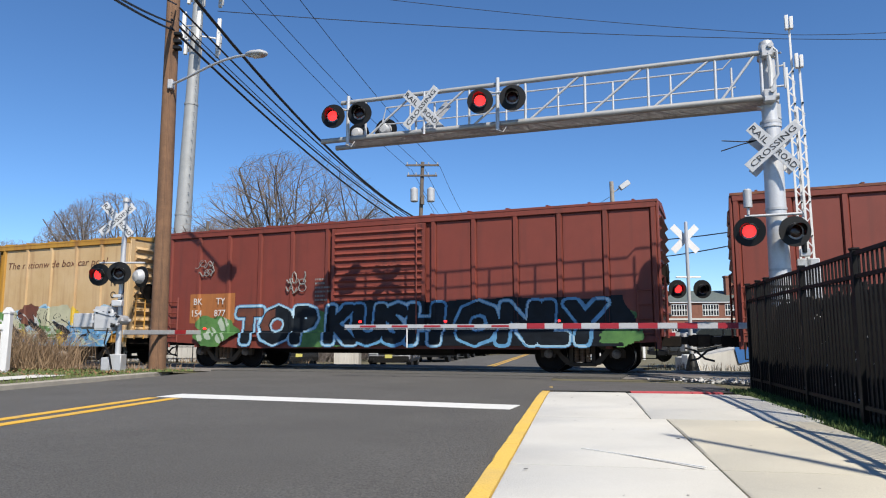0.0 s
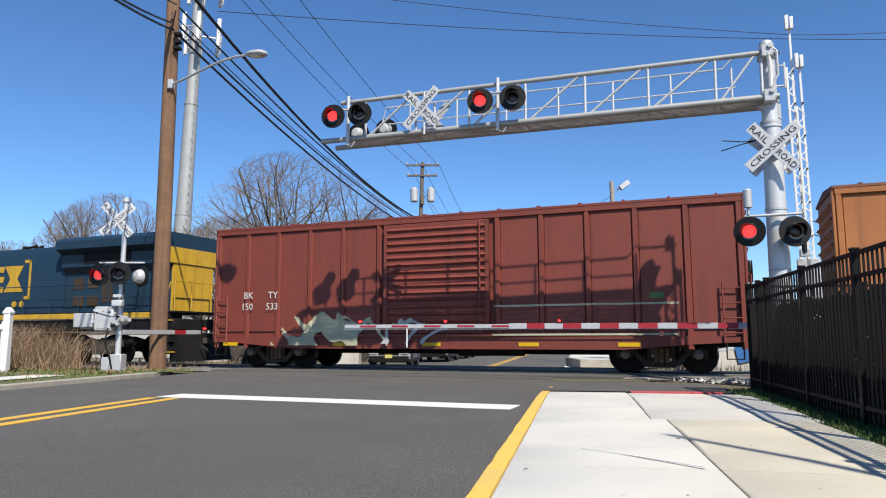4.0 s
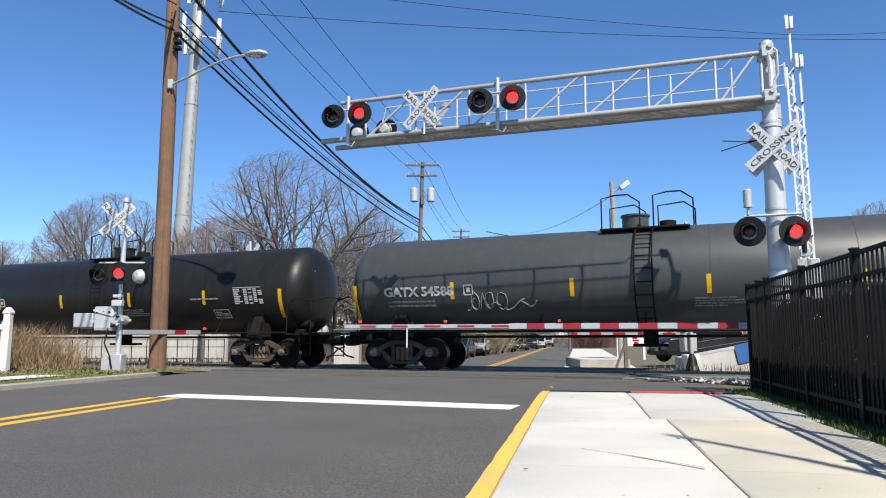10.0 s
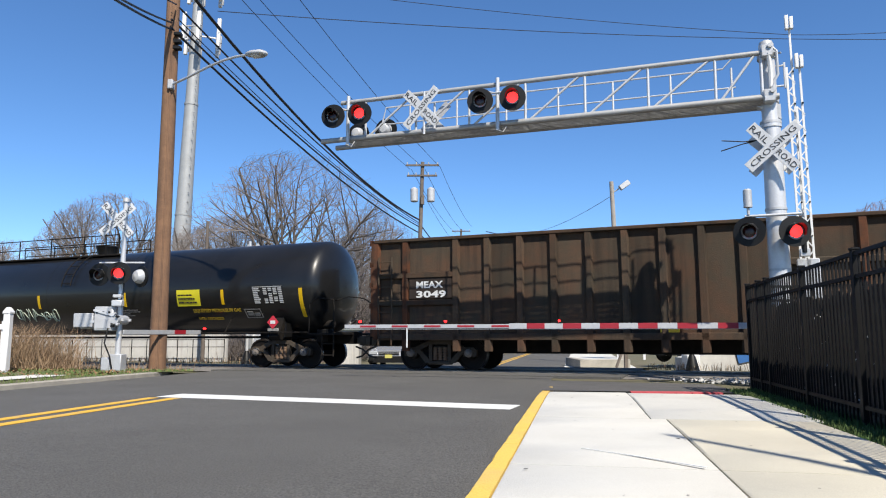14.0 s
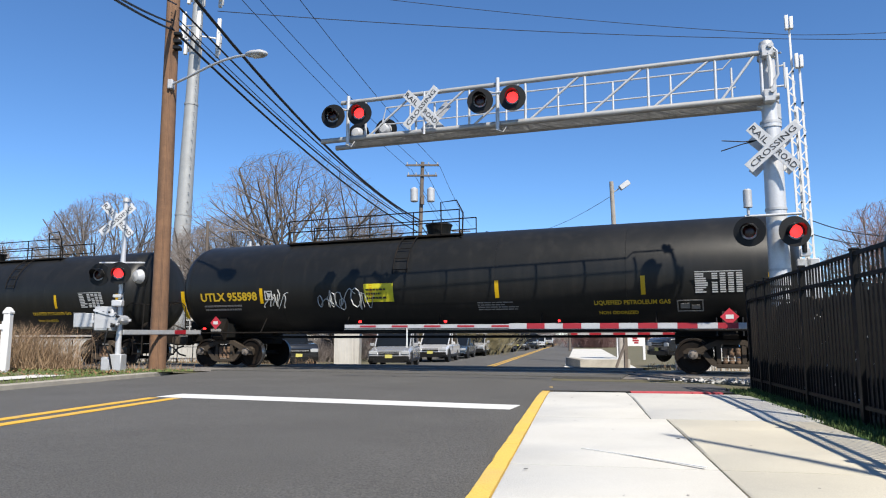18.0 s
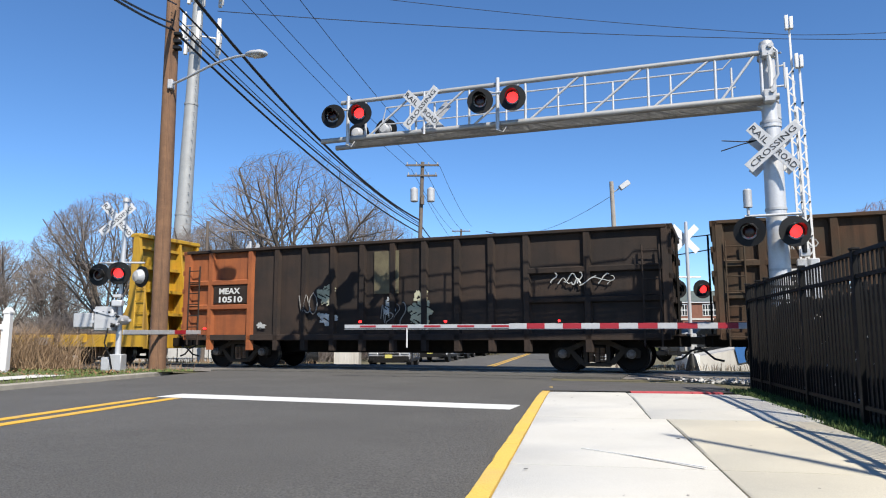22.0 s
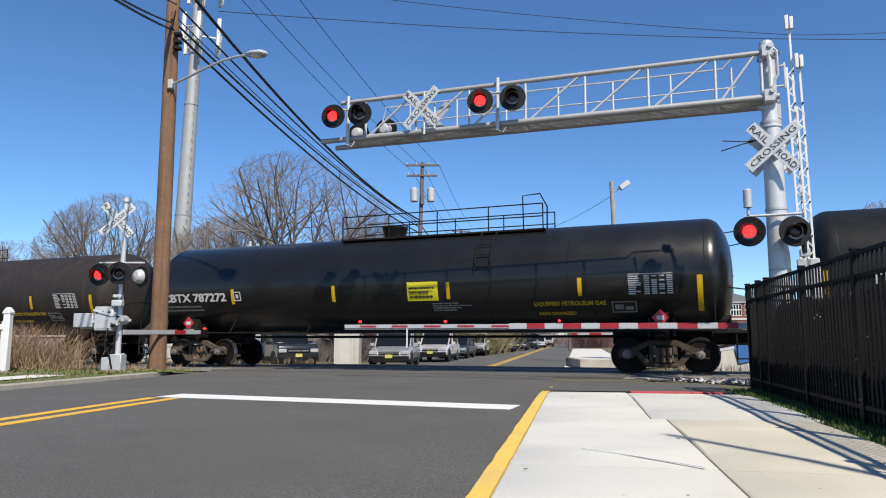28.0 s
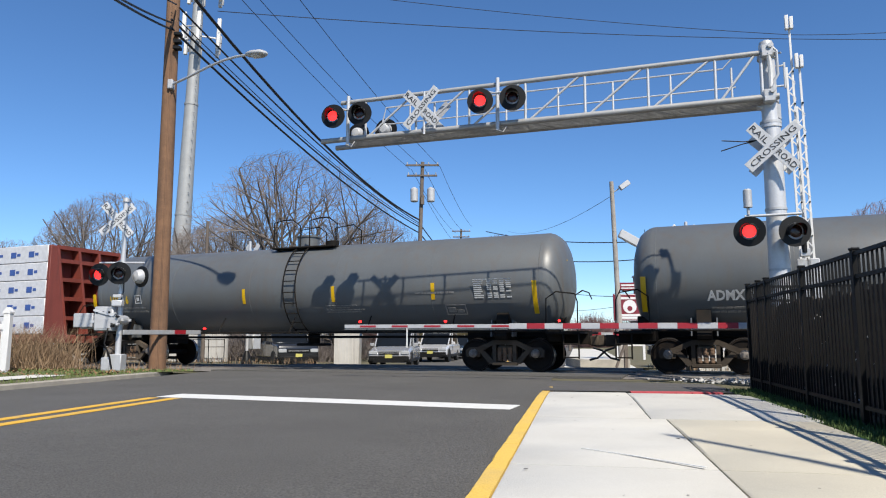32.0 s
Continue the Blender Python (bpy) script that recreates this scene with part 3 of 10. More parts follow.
part("cable_loop", Geo().tube([(0.0, -0.33, ZT - 0.05), (0.03, -0.26, ZT - 0.3), (0.03, -0.24, ZT - 0.75), (0.06, -0.22, ZB + 0.2)], 0.045), M_WHITE, sig)
part("conduit_bracket", Geo().box(0.30, 0.34, -0.06, 0.0, ZB + 0.22, ZB + 0.78, 0.01).cyl((0.15, -0.03, ZB + 0.72), (0.33, -0.03, ZB + 0.72), 0.02).cyl((0.15, -0.03, ZB + 0.28), (0.33, -0.03, ZB + 0.28), 0.02), M_ALU, sig)
crossbuck(sig, pose(-0.02, -0.36, 4.82, 0, 5, -8), scale=1.03)
part("sign_back", Geo().box(-0.55, 0.55, 0.24, 0.25, -0.1, 0.1).moved(pose(0, 0, 4.8, 0, -45, 0)), M_WHITE, sig, "second crossbuck seen from behind")
part("sign_back", Geo().box(-0.55, 0.55, 0.255, 0.265, -0.1, 0.1).moved(pose(0, 0, 4.8, 0, 45, 0)), M_WHITE, sig)
part("cross_arm", Geo().cyl((-0.62, -0.3, 3.42), (0.42, -0.3, 3.42), 0.03, n=10), M_GALV, sig)
lamp_disc(sig, (-0.56, -0.5, 3.08), -12, 0, tilt=0)
lamp_disc(sig, (0.26, -0.5, 3.04), 14, 1)
part("bell", Geo().lathe([(3.45, 0.03), (3.6, 0.03), (3.6, 0.085), (3.95, 0.085), (3.98, 0.06)], 16, "z", at=(-0.55, -0.32, 0)), M_GALV, sig, "grey electronic bell")
part("junction_box", Geo().box(0.34, 0.52, -0.42, -0.28, 2.55, 2.7, 0.01), M_GALV, sig)
part("lamp_stem", Geo().cyl((0.42, -0.4, 2.62), (0.42, -0.4, 2.85), 0.05, n=10), M_BLACK, sig)
part("antenna", Geo().tube([(-0.1, -0.2, 5.02), (-0.55, -0.25, 5.0), (-0.98, -0.3, 5.05)], 0.012).tube([(-0.35, -0.22, 5.0), (-0.6, -0.24, 4.95), (-1.0, -0.3, 4.83)], 0.012), M_BLACK, sig, "thin dark twin bracket rods")
# pair of upright lattice arms behind the mast
LY = 0.1
for x, top in ((0.455, 7.49), (0.60, 6.62)):
    lat = thing("lattice_mast", "narrow white lattice arm standing upright behind the signal mast", "lattice mast", pose(MAST.x, MAST.y, 0.015, 0, 0, gate_yaw) @ Matrix.Scale(0.985, 4), group="lattice masts")
    for dx in (-0.055, 0.06):
        part("rail", Geo().beam((x + dx, LY + dx, 2.49), (x + dx - 0.03, LY + dx, top - (0.9 if dx < 0 else 0)), 0.05, 0.04), M_WHITE, lat)
    k = 0
    z = 2.58
    while z < top - 1.0:
        part("lacing", Geo().beam((x - 0.055 + 0.115 * (k % 2), LY - 0.03, z), (x + 0.06 - 0.115 * (k % 2), LY - 0.03, z + 0.15), 0.03, 0.02), M_WHITE, lat)
        z += 0.175
        k += 1
    for z in np.arange(3.0, top - 0.3, 0.7):
        part("bolt_plate", Geo().box(x + 0.02, x + 0.06, LY + 0.0, LY + 0.032, z, z + 0.03, 0.004), M_BLACK, lat)
    for dx, h in ((-0.02, 0.26), (0.07, 0.22)):
        part("cap", Geo().box(x + dx - 0.04, x + dx + 0.03, LY - 0.05, LY + 0.05, top - 0.05, top + h, 0.01), M_WHITE, lat)
    part("foot", Geo().box(x - 0.12, x + 0.14, LY - 0.08, LY + 0.1, -0.02, 2.55, 0.02), M_GALV, lat)


# ---- gate arm before the near lane ----
def gate_arm(a, b, period, lamps, strut, name_label, taper=True, stripes=None):
    """A striped barrier arm from its pivot a to its tip b."""
    a, b = Vector(a), Vector(b)
    ln = (b - a).length
    d = (b - a).normalized()
    yaw = math.degrees(math.atan2(d.y, d.x))
    arm = thing("crossing_gate", name_label, "barrier", pose(a.x, a.y, a.z, 0, -math.degrees(math.asin(d.z)), yaw))
    n = int(ln / period)
    for k in range(n + 1):
        x0, x1 = k * period, min(ln, (k + 1) * period)
        h = 0.062 if (not taper or x0 < ln * 0.56) else 0.044
        if x1 - x0 > 0.02 and stripes is None:
            narrow = taper and k % 2 and x0 >= ln * 0.56
            part("stripe", Geo().box(x0, x1, -0.02, 0.02, -h, h, 0.004), M_ARM_WHITE if narrow or k % 2 == 0 else M_RED_REFLECT, arm)
            if narrow:
                part("stripe", Geo().box(x0, x1, -0.024, 0.024, -h * 0.55, h * 0.55), M_RED_REFLECT, arm)
    for x0, x1, red in stripes or ():
        part("stripe", Geo().box(x0, x1, -0.02, 0.02, -0.062, 0.062, 0.004), M_RED_REFLECT if red else M_GALV, arm)
    part("edge", Geo().box(0, ln, -0.012, 0.012, -0.07, -0.06), M_GALV, arm)
    for x in lamps:
        lb = part("arm_lamp", Geo().box(x - 0.06, x + 0.06, -0.03, 0.03, 0.062, 0.09, 0.005), M_BLACK, arm)
        part("lens", Geo().lathe([(-0.05, 0.0), (-0.045, 0.026), (0.045, 0.026), (0.05, 0.0)], 16, "y", at=(x, 0, 0.115)), M_RED_LIT, lb, "lit red lens")
    if strut:
        part("strut", Geo().cyl((strut, 0, 0), (strut, 0, -0.5), 0.018, n=8), M_WHITE, arm)
    return arm


near_gate = gate_arm((7.37, 14.35, 1.21), (-2.42, 17.10, 1.25), 0.406, (4.95, 7.6, 9.75), 8.55, "red and white striped barrier arm lowered across the lane")
gm = thing("gate_mechanism", "grey barrier drive housing on a post behind the fence", "gate mechanism", pose(7.55, 14.5, 0, 0, 0, gate_yaw))
part("post", Geo().cyl((0, 0, 0), (0, 0, 1.6), 0.06), M_GALV, gm)
part("housing", Geo().box(-0.25, 0.25, -0.2, 0.2, 0.8, 1.5, 0.03), M_GALV, gm)

# ---- black picket fence beside the pavement ----
M_BROWN_BOARD = mat("brown_board", (0.075, 0.060, 0.050), 0.9, spec=0.15, col2=(0.035, 0.027, 0.022), scale=6, amount=0.8, bump=0.2, stain=(0.07, 0.05, 0.036), streak=0.6, perpiece=0.25)
FA, FD = Vector((4.95, 10.64, 0)), Vector((-0.2045, -0.9789, 0))      # first full post and the way back to the camera
FR = Vector((0.9789, -0.2045, 0))                                       # away from the pavement
fence = thing("picket_fence", "black steel picket fence beside the pavement", "fence")
FTOP, PANEL = 1.86, 1.83
posts = [-1.29, -0.55] + [PANEL * k for k in range(8)]
POST = Geo().box(-0.035, 0.035, -0.035, 0.035, 0, FTOP, 0.005).box(-0.042, 0.042, -0.042, 0.042, FTOP, FTOP + 0.025, 0.006).mesh("post")
PICKET = Geo().box(-0.0095, 0.0095, -0.0095, 0.0095, 0.10, FTOP - 0.02).mesh("picket")
for me in (POST, PICKET):
    me.materials.append(M_BLACK_FENCE)
for d in posts:
    p = FA + FD * d
    part("post", POST, None, fence, "", pose(p.x, p.y, 0, 0, 0, -11.8))
for d0, d1 in zip(posts, posts[1:]):
    for z in (FTOP - 0.035, FTOP - 0.27, 0.285):
        part("rail", Geo().beam(FA + FD * d0 + Vector((0, 0, z)), FA + FD * d1 + Vector((0, 0, z)), 0.04, 0.04), M_BLACK_FENCE, fence)
    n = max(2, round((d1 - d0) / 0.114))
    for k in range(1, n):
        p = FA + FD * (d0 + (d1 - d0) * k / n)
        part("picket", PICKET, None, fence, "", pose(p.x, p.y, 0, 0, 0, -11.8))
# the fence turns away from the pavement at its far end
corner = FA + FD * posts[0]
for z in (FTOP - 0.035, FTOP - 0.27, 0.285):
    part("rail", Geo().beam(corner + Vector((0, 0, z)), corner + FR * 2.4 + Vector((0, 0, z)), 0.04, 0.04), M_BLACK_FENCE, fence)
for k in range(1, 22):
    p = corner + FR * (0.114 * k)
    part("picket" if k % 16 else "post", PICKET if k % 16 else POST, None, fence, "", pose(p.x, p.y, 0, 0, 0, -11.8))
wf = thing("board_fence", "dark brown wooden board fence standing behind the picket fence", "fence")
rnd = random.Random(4)
boards = []
for k in range(6):
    h = rnd.uniform(1.50, 1.66)
    me = Geo().prism([(-0.07, 0.03), (0.07, 0.03), (0.07, h - 0.03), (0.04, h), (-0.04, h), (-0.07, h - 0.03)], -0.011, 0.011).mesh("board")
    me.materials.append(M_BROWN_BOARD)
    boards.append(me)
for k in range(98):
    p = FA + FD * (-1.1 + k * 0.152) + FR * 0.5
    part("board", boards[rnd.randrange(6)], None, wf, "", pose(p.x, p.y, 0, 0, rnd.uniform(-0.8, 0.8), 78.2))
for z in (0.45, 1.35):
    a, b = [FA + FD * q + FR * 0.55 + Vector((0, 0, z)) for q in (-1.1, 13.5)]
    part("rail", Geo().beam(a, b, 0.05, 0.09), M_BROWN_BOARD, wf)

for k in range(17):
    p = corner + FR * (0.06 + 0.147 * k) - FD * -0.09
    part("board", boards[rnd.randrange(6)], None, wf, "", pose(p.x, p.y, 0, 0, rnd.uniform(-0.6, 0.6), -11.8))

# pale flakes between the two fences, painted in for light glinting through gaps
rnd = random.Random(14)
g = Geo()
for k in range(90):
    d, z = rnd.uniform(0.6, 11.5), 0.2 + 1.25 * rnd.random() ** 1.3
    p = FA + FD * d + FR * rnd.uniform(0.02, 0.45)
    p.z = z
    r = rnd.uniform(0.008, 0.02)
    q = [p + Vector((rnd.uniform(-r, r), rnd.uniform(-r, r), rnd.uniform(-1.6 * r, 1.6 * r))) for _ in range(4)]
    g.add(q, [(0, 1, 2), (0, 2, 3), (0, 3, 1), (1, 3, 2)])
tagged(single("dry_leaves", g, M_WHITE, "small pale flakes standing in for glints of light behind the pickets", "leaves", flat=True), kind="stuff")

# stuff that grows
M_GRASS = mat("spring_grass", (0.11, 0.19, 0.04), 0.8, col2=(0.17, 0.17, 0.06), scale=1.5, amount=0.8, bump=0)
M_LUSH = mat("lush_grass", (0.045, 0.105, 0.018), 0.8, col2=(0.085, 0.11, 0.03), scale=2.5, amount=0.8, bump=0)
M_DRY = mat("dry_reed", (0.36, 0.25, 0.15), 0.9, col2=(0.18, 0.11, 0.065), scale=1.5, amount=0.8, bump=0)


def blades(name, spots, hmin, hmax, w, material, label, lean=0.4, seed=3, category="grass"):
    rnd = random.Random(seed)
    g = Geo()
    for x, y, z in spots:
        a = rnd.uniform(0, 6.28)
        h = rnd.uniform(hmin, hmax)
        l = rnd.uniform(0.1, lean) * h
        b = rnd.uniform(0, 6.28)
        ux, uy = math.cos(a) * w / 2, math.sin(a) * w / 2
        dx, dy = math.cos(b) * l, math.sin(b) * l
        g.add([(x - ux, y - uy, z), (x + ux, y + uy, z), (x + ux * 0.8 + dx * 0.4, y + uy * 0.8 + dy * 0.4, z + h * 0.6), (x - ux * 0.8 + dx * 0.4, y - uy * 0.8 + dy * 0.4, z + h * 0.6), (x + dx, y + dy, z + h)],
              [(0, 1, 2, 3), (3, 2, 4)])
    me = bpy.data.meshes.new(name)
    me.from_pydata(g.v, [], g.f)
    me.materials.append(material)
    return tagged(new(name, me), label, category, kind="stuff")


rnd = random.Random(11)


def verge_at(i, j):
    d = -1.6 + 15.2 * i
    o = -1.6 + (1.6 + 0.40 + 0.03 * math.sin(d * 3.1) + 0.025 * math.sin(d * 8.3)) * j
    p = FA + FD * d - FR * o
    return (p.x, p.y, 0.086 - 0.03 * (i < 0.02))


sheet("grass_verge", 90, 6, verge_at, M_GRASS_SOIL, "dark soil strip with grass at the fence's foot", "verge")
spots = []
for k in range(26000):
    d = rnd.uniform(-1.2, 12)
    o = rnd.uniform(-0.15, 0.44) + 0.05 * noise.noise(Vector((d * 2.7, 0, 0)))
    if noise.noise(Vector((d * 3.1, o * 6, 2))) < rnd.uniform(-0.55, 0.25):
        continue
    p = FA + FD * d - FR * o
    spots.append((p.x, p.y, 0.08))
blades("grass", spots, 0.02, 0.085, 0.014, M_LUSH, "fresh green grass strip along the fence's foot", seed=5)
spots = []
while len(spots) < 9000:
    e, r = rnd.uniform(-17, -10.92), rnd.uniform(9, 19.0)
    if -12.8 < e < -11.7 and r < 14.6:
        continue
    if noise.noise(Vector((e, r, 0)) * 0.9) < rnd.uniform(-0.7, 0.3):
        continue
    p = rd(e, r)
    spots.append((p.x, p.y, 0.09 * min(1, max(0.1, (19.2 - r) / 2.5))))
blades("grass", spots, 0.03, 0.10, 0.018, M_GRASS, "ragged green grass on the verge beside the kerb", seed=6)
spots = []
for cx, cy, n_, sp in ((-12.3, 20.3, 900, 0.55), (-13.2, 20.6, 900, 0.6), (-14.1, 20.2, 700, 0.6), (-11.6, 20.9, 500, 0.5), (-15.2, 20.8, 500, 0.7)):
    for k in range(n_):
        spots.append((cx + rnd.gauss(0, sp), cy + rnd.gauss(0, 0.35), 0.0))
blades("dry_grass", spots, 0.35, 1.55, 0.018, M_DRY, "tall dry brown reed grass beside the track", 1.15, 7, "dry grass")
spots = []
for k in range(3500):
    s, d = rnd.uniform(-60, -15), -2.4 - abs(rnd.gauss(0, 0.7))
    p = tk(s, d)
    spots.append((p.x, p.y, -0.02))
for k in range(3500):
    s, d = rnd.uniform(-40, 14), 2.6 + abs(rnd.gauss(0, 1.2))
    if -14.6 < s < -2.2:
        continue
    p = tk(s, d)
    spots.append((p.x, p.y, fall(p) - 0.02))
blades("dry_grass", spots, 0.06, 0.3, 0.02, M_DRY, "low dry grass along the ballast", 0.6, 8, "dry grass")

# litter on the verge
rnd = random.Random(9)
for at, q in (((-12.40, 22.79, 0.09), 0.16), ((-13.14, 23.76, 0.09), 0.10), ((-13.16, 22.83, 0.09), 0.09), ((-10.71, 21.05, 0.09), 0.07), ((-12.80, 21.16, 0.09), 0.08)):
    g = Geo()
    pts = [(rnd.uniform(-q, q), rnd.uniform(-q, q), rnd.uniform(0.0, q * 0.7)) for _ in range(10)]
    g.add(pts, [(k, (k + 1) % 10, (k + 3) % 10) for k in range(10)] + [(k, (k + 4) % 10, (k + 7) % 10) for k in range(5)])
    single("litter", g, M_WHITE, "crumpled white scrap of packaging in the grass", "litter", pose(*at), group="litter on the verge", flat=True)
g = Geo()
c = Vector((-8.89, 17.04, 0.10))
for k in range(90):
    p = c + Vector((rnd.gauss(0, 0.35), rnd.gauss(0, 0.12), 0.01 + 0.02 * rnd.random()))
    q = rnd.uniform(0.015, 0.04)
    g.add([p + Vector((rnd.uniform(-q, q), rnd.uniform(-q, q), rnd.uniform(-q, q) * 0.6)) for _ in range(4)], [(0, 1, 2), (0, 2, 3), (0, 3, 1), (1, 3, 2)])
single("brick_rubble", g, mat("brick_crumbs", (0.30, 0.10, 0.05), 0.9, col2=(0.2, 0.08, 0.05), scale=6, amount=0.6), "reddish brick crumbs in the verge grass", "rubble", kind="stuff", flat=True)

M_LEAF = mat("dead_leaf", (0.30, 0.17, 0.08), 0.9, col2=(0.16, 0.085, 0.045), scale=30, amount=0.9, bump=0)
g = Geo()
for k in range(1500):
    e, r = rnd.uniform(-16.5, -11.0), rnd.uniform(14.2, 18.6)
    if noise.noise(Vector((e * 1.3, r * 1.3, 5))) < rnd.uniform(-0.5, 0.4):
        continue
    p = rd(e, r, 0.10 * min(1, max(0.1, (19.2 - r) / 2.5)) + rnd.uniform(0.02, 0.07))
    q = rnd.uniform(0.02, 0.055)
    a = rnd.uniform(0, 6.28)
    u, v = Vector((math.cos(a) * q, math.sin(a) * q, rnd.uniform(-q, q) * 0.7)), Vector((-math.sin(a) * q * 0.5, math.cos(a) * q * 0.5, rnd.uniform(-q, q) * 0.5))
    g.add([p - u, p + v, p + u, p - v], [(0, 1, 2, 3)])
tagged(single("leaf_litter", g, M_LEAF, "brown dead leaves scattered over the verge grass", "leaves", flat=True), kind="stuff")

# ---- street furniture on the far-left corner ----
def simple_pole(name, base, top, r0, r1, material, label, category="utility pole"):
    b, t = Vector(base), Vector(top)
    th = thing(name, label, category, pose(*b))
    part("pole", Geo().cyl((0, 0, 0), t - b, r0, r1, 16), material, th)
    return th


P1 = Vector((-8.41, 20.71, 0.0))
pole = simple_pole("utility_pole", P1, P1 + Vector((-0.05, 0, 13.2)), 0.245, 0.19, M_POLE_WOOD, "tall brown wooden utility pole with a street lamp arm")
part("conduit", Geo().tube([(0.10, -0.215, 0.1), (0.07, -0.20, 6), (0.02, -0.185, 12.8)], 0.03), M_POLE_WOOD, pole)
part("crossarm", Geo().box(-1.15, 1.2, -0.06, 0.06, 12.55, 12.7, 0.01), M_GREY_WOOD, pole)
q = Vector((-8.30, 20.50, 8.68)) - P1
e_ = Vector((-5.23, 17.95, 8.56)) - P1
arm = part("lamp_arm", Geo().tube([q.lerp(e_, t) + Vector((0, 0, 0.22 * math.sin(math.pi * t) * t)) for t in (0, 0.25, 0.5, 0.7, 0.85, 1)], 0.035, 8), M_ALU, pole)
part("bracket", Geo().box(q.x - 0.1, q.x + 0.06, q.y - 0.1, q.y + 0.1, q.z - 0.15, q.z + 0.15, 0.02), M_GALV, pole)
lh = part("lamp_head", Geo().lathe([(-0.1, 0.05), (0.0, 0.12), (0.2, 0.17), (0.5, 0.17), (0.62, 0.1), (0.66, 0.0)], 20, "x"), M_SILVER, pole, "cobra-head street lamp", pose(e_.x, e_.y, e_.z, 0, 8, -30) @ Matrix.Diagonal((1, 1, 0.55, 1)))
part("lens", Geo().lathe([(0.12, 0.02), (0.2, 0.13), (0.45, 0.13), (0.55, 0.02)], 16, "x", at=(0, 0, -0.08)), M_WHITE, lh, "clear lamp lens")
for z in (9.85, 10.05, 10.3):
    part("cable_clamp", Geo().box(0.12, 0.34, -0.3, -0.1, z - 0.05, z + 0.05, 0.01), M_BLACK, pole)

ls = thing("crossing_signal", "silver crossing signal post with crossbuck, red lamps and gate drive", "railway signal", pose(-8.80, 19.01, 0.05))
part("base", Geo().box(-0.28, 0.28, -0.28, 0.28, 0.0, 0.06, 0.01).box(-0.17, 0.17, -0.17, 0.17, 0.06, 0.5, 0.02), M_GALV, ls, "bolted cast base")
part("mast", Geo().lathe([(0.4, 0.075), (4.75, 0.06), (4.78, 0.0)], 16, "z"), M_ALU, ls)
crossbuck(ls, pose(-0.17, -0.10, 4.17, 0, 3, 0), scale=0.96)
part("cross_arm", Geo().cyl((-0.62, -0.05, 2.98), (0.62, -0.05, 2.98), 0.025, n=8), M_ALU, ls)
lamp_disc(ls, (-0.53, -0.2, 2.64), -8, 0, tilt=0)
lamp_disc(ls, (0.06, -0.32, 2.67), 10, 1)
part("side_lamp", Geo().lathe([(0.16, 0.0), (0.14, 0.12), (0.05, 0.15), (0.03, 0.29), (-0.01, 0.29), (-0.01, 0.0)], 24, "y").moved(pose(0.53, 0.02, 2.60, 0, 0, 148)), M_BLACK, ls, "black lamp turned towards the side street")
part("side_housing", Geo().lathe([(0.04, 0.2), (0.12, 0.19), (0.2, 0.14), (0.24, 0.0)], 20, "y").moved(pose(0.53, 0.02, 2.60, 0, 0, 148)), M_SILVER, ls, "silver lamp housing")
part("bell", Geo().lathe([(4.68, 0.1), (4.78, 0.09), (4.82, 0.0)], 12, "z"), M_GALV, ls)
hs = part("gate_drive", Geo().box(-0.60, -0.08, -0.22, 0.22, 1.12, 1.78, 0.03), M_GALV, ls, "grey gate drive housing")
part("drive_lid", Geo().box(-0.57, -0.11, -0.235, -0.22, 1.18, 1.72, 0.01), M_SILVER, hs)
for k in range(3):
    part("lid_bolt", Geo().cyl((-0.5 + 0.16 * k, -0.26, 1.62), (-0.5 + 0.16 * k, -0.235, 1.62), 0.03), M_BLACK, hs)
part("counterweight", Geo().box(-1.18, -0.64, -0.17, -0.09, 1.22, 1.60, 0.02), M_GALV, ls, "flat grey counterweight plates")
part("counterweight", Geo().box(-1.12, -0.64, 0.10, 0.18, 1.18, 1.56, 0.02), M_GALV, ls)
part("counterweight_arm", Geo().beam((-1.0, -0.13, 1.36), (0.2, -0.2, 1.42), 0.05, 0.07).beam((-0.6, -0.25, 1.68), (0.1, -0.26, 1.48), 0.03, 0.05), M_ALU, ls)
part("counterweight_arm", Geo().beam((-1.0, 0.22, 1.36), (0.2, 0.24, 1.42), 0.05, 0.07), M_ALU, ls)
for k, (x, z) in enumerate(((0.02, 1.58), (0.10, 1.50), (0.12, 1.30), (-0.02, 1.25))):
    part("bolt", Geo().cyl((x, -0.42, z), (x, -0.30, z), 0.035, n=8), M_BLACK if k % 2 else M_ALU, ls)
part("pivot", Geo().lathe([(-0.36, 0.0), (-0.36, 0.11), (-0.28, 0.13), (0.28, 0.13), (0.3, 0.0)], 18, "y", at=(0.02, 0, 1.42)), M_GALV, ls)
part("clamp", Geo().box(-0.12, 0.16, -0.3, -0.12, 1.78, 1.95, 0.02).box(-0.1, 0.12, -0.28, -0.14, 2.02, 2.1, 0.01), M_ALU, ls)
part("conduit", Geo().tube([(-0.2, -0.22, 1.2), (-0.24, -0.3, 0.8), (-0.1, -0.26, 0.45), (-0.05, -0.2, 0.08)], 0.022), M_BLACK, ls)
part("conduit", Geo().tube([(0.1, -0.1, 2.6), (0.12, -0.12, 2.2), (0.04, -0.1, 1.95)], 0.015), M_BLACK, ls)
part("foot_box", Geo().box(-0.36, -0.14, -0.2, 0.12, 0.06, 0.42, 0.02), M_GALV, ls)
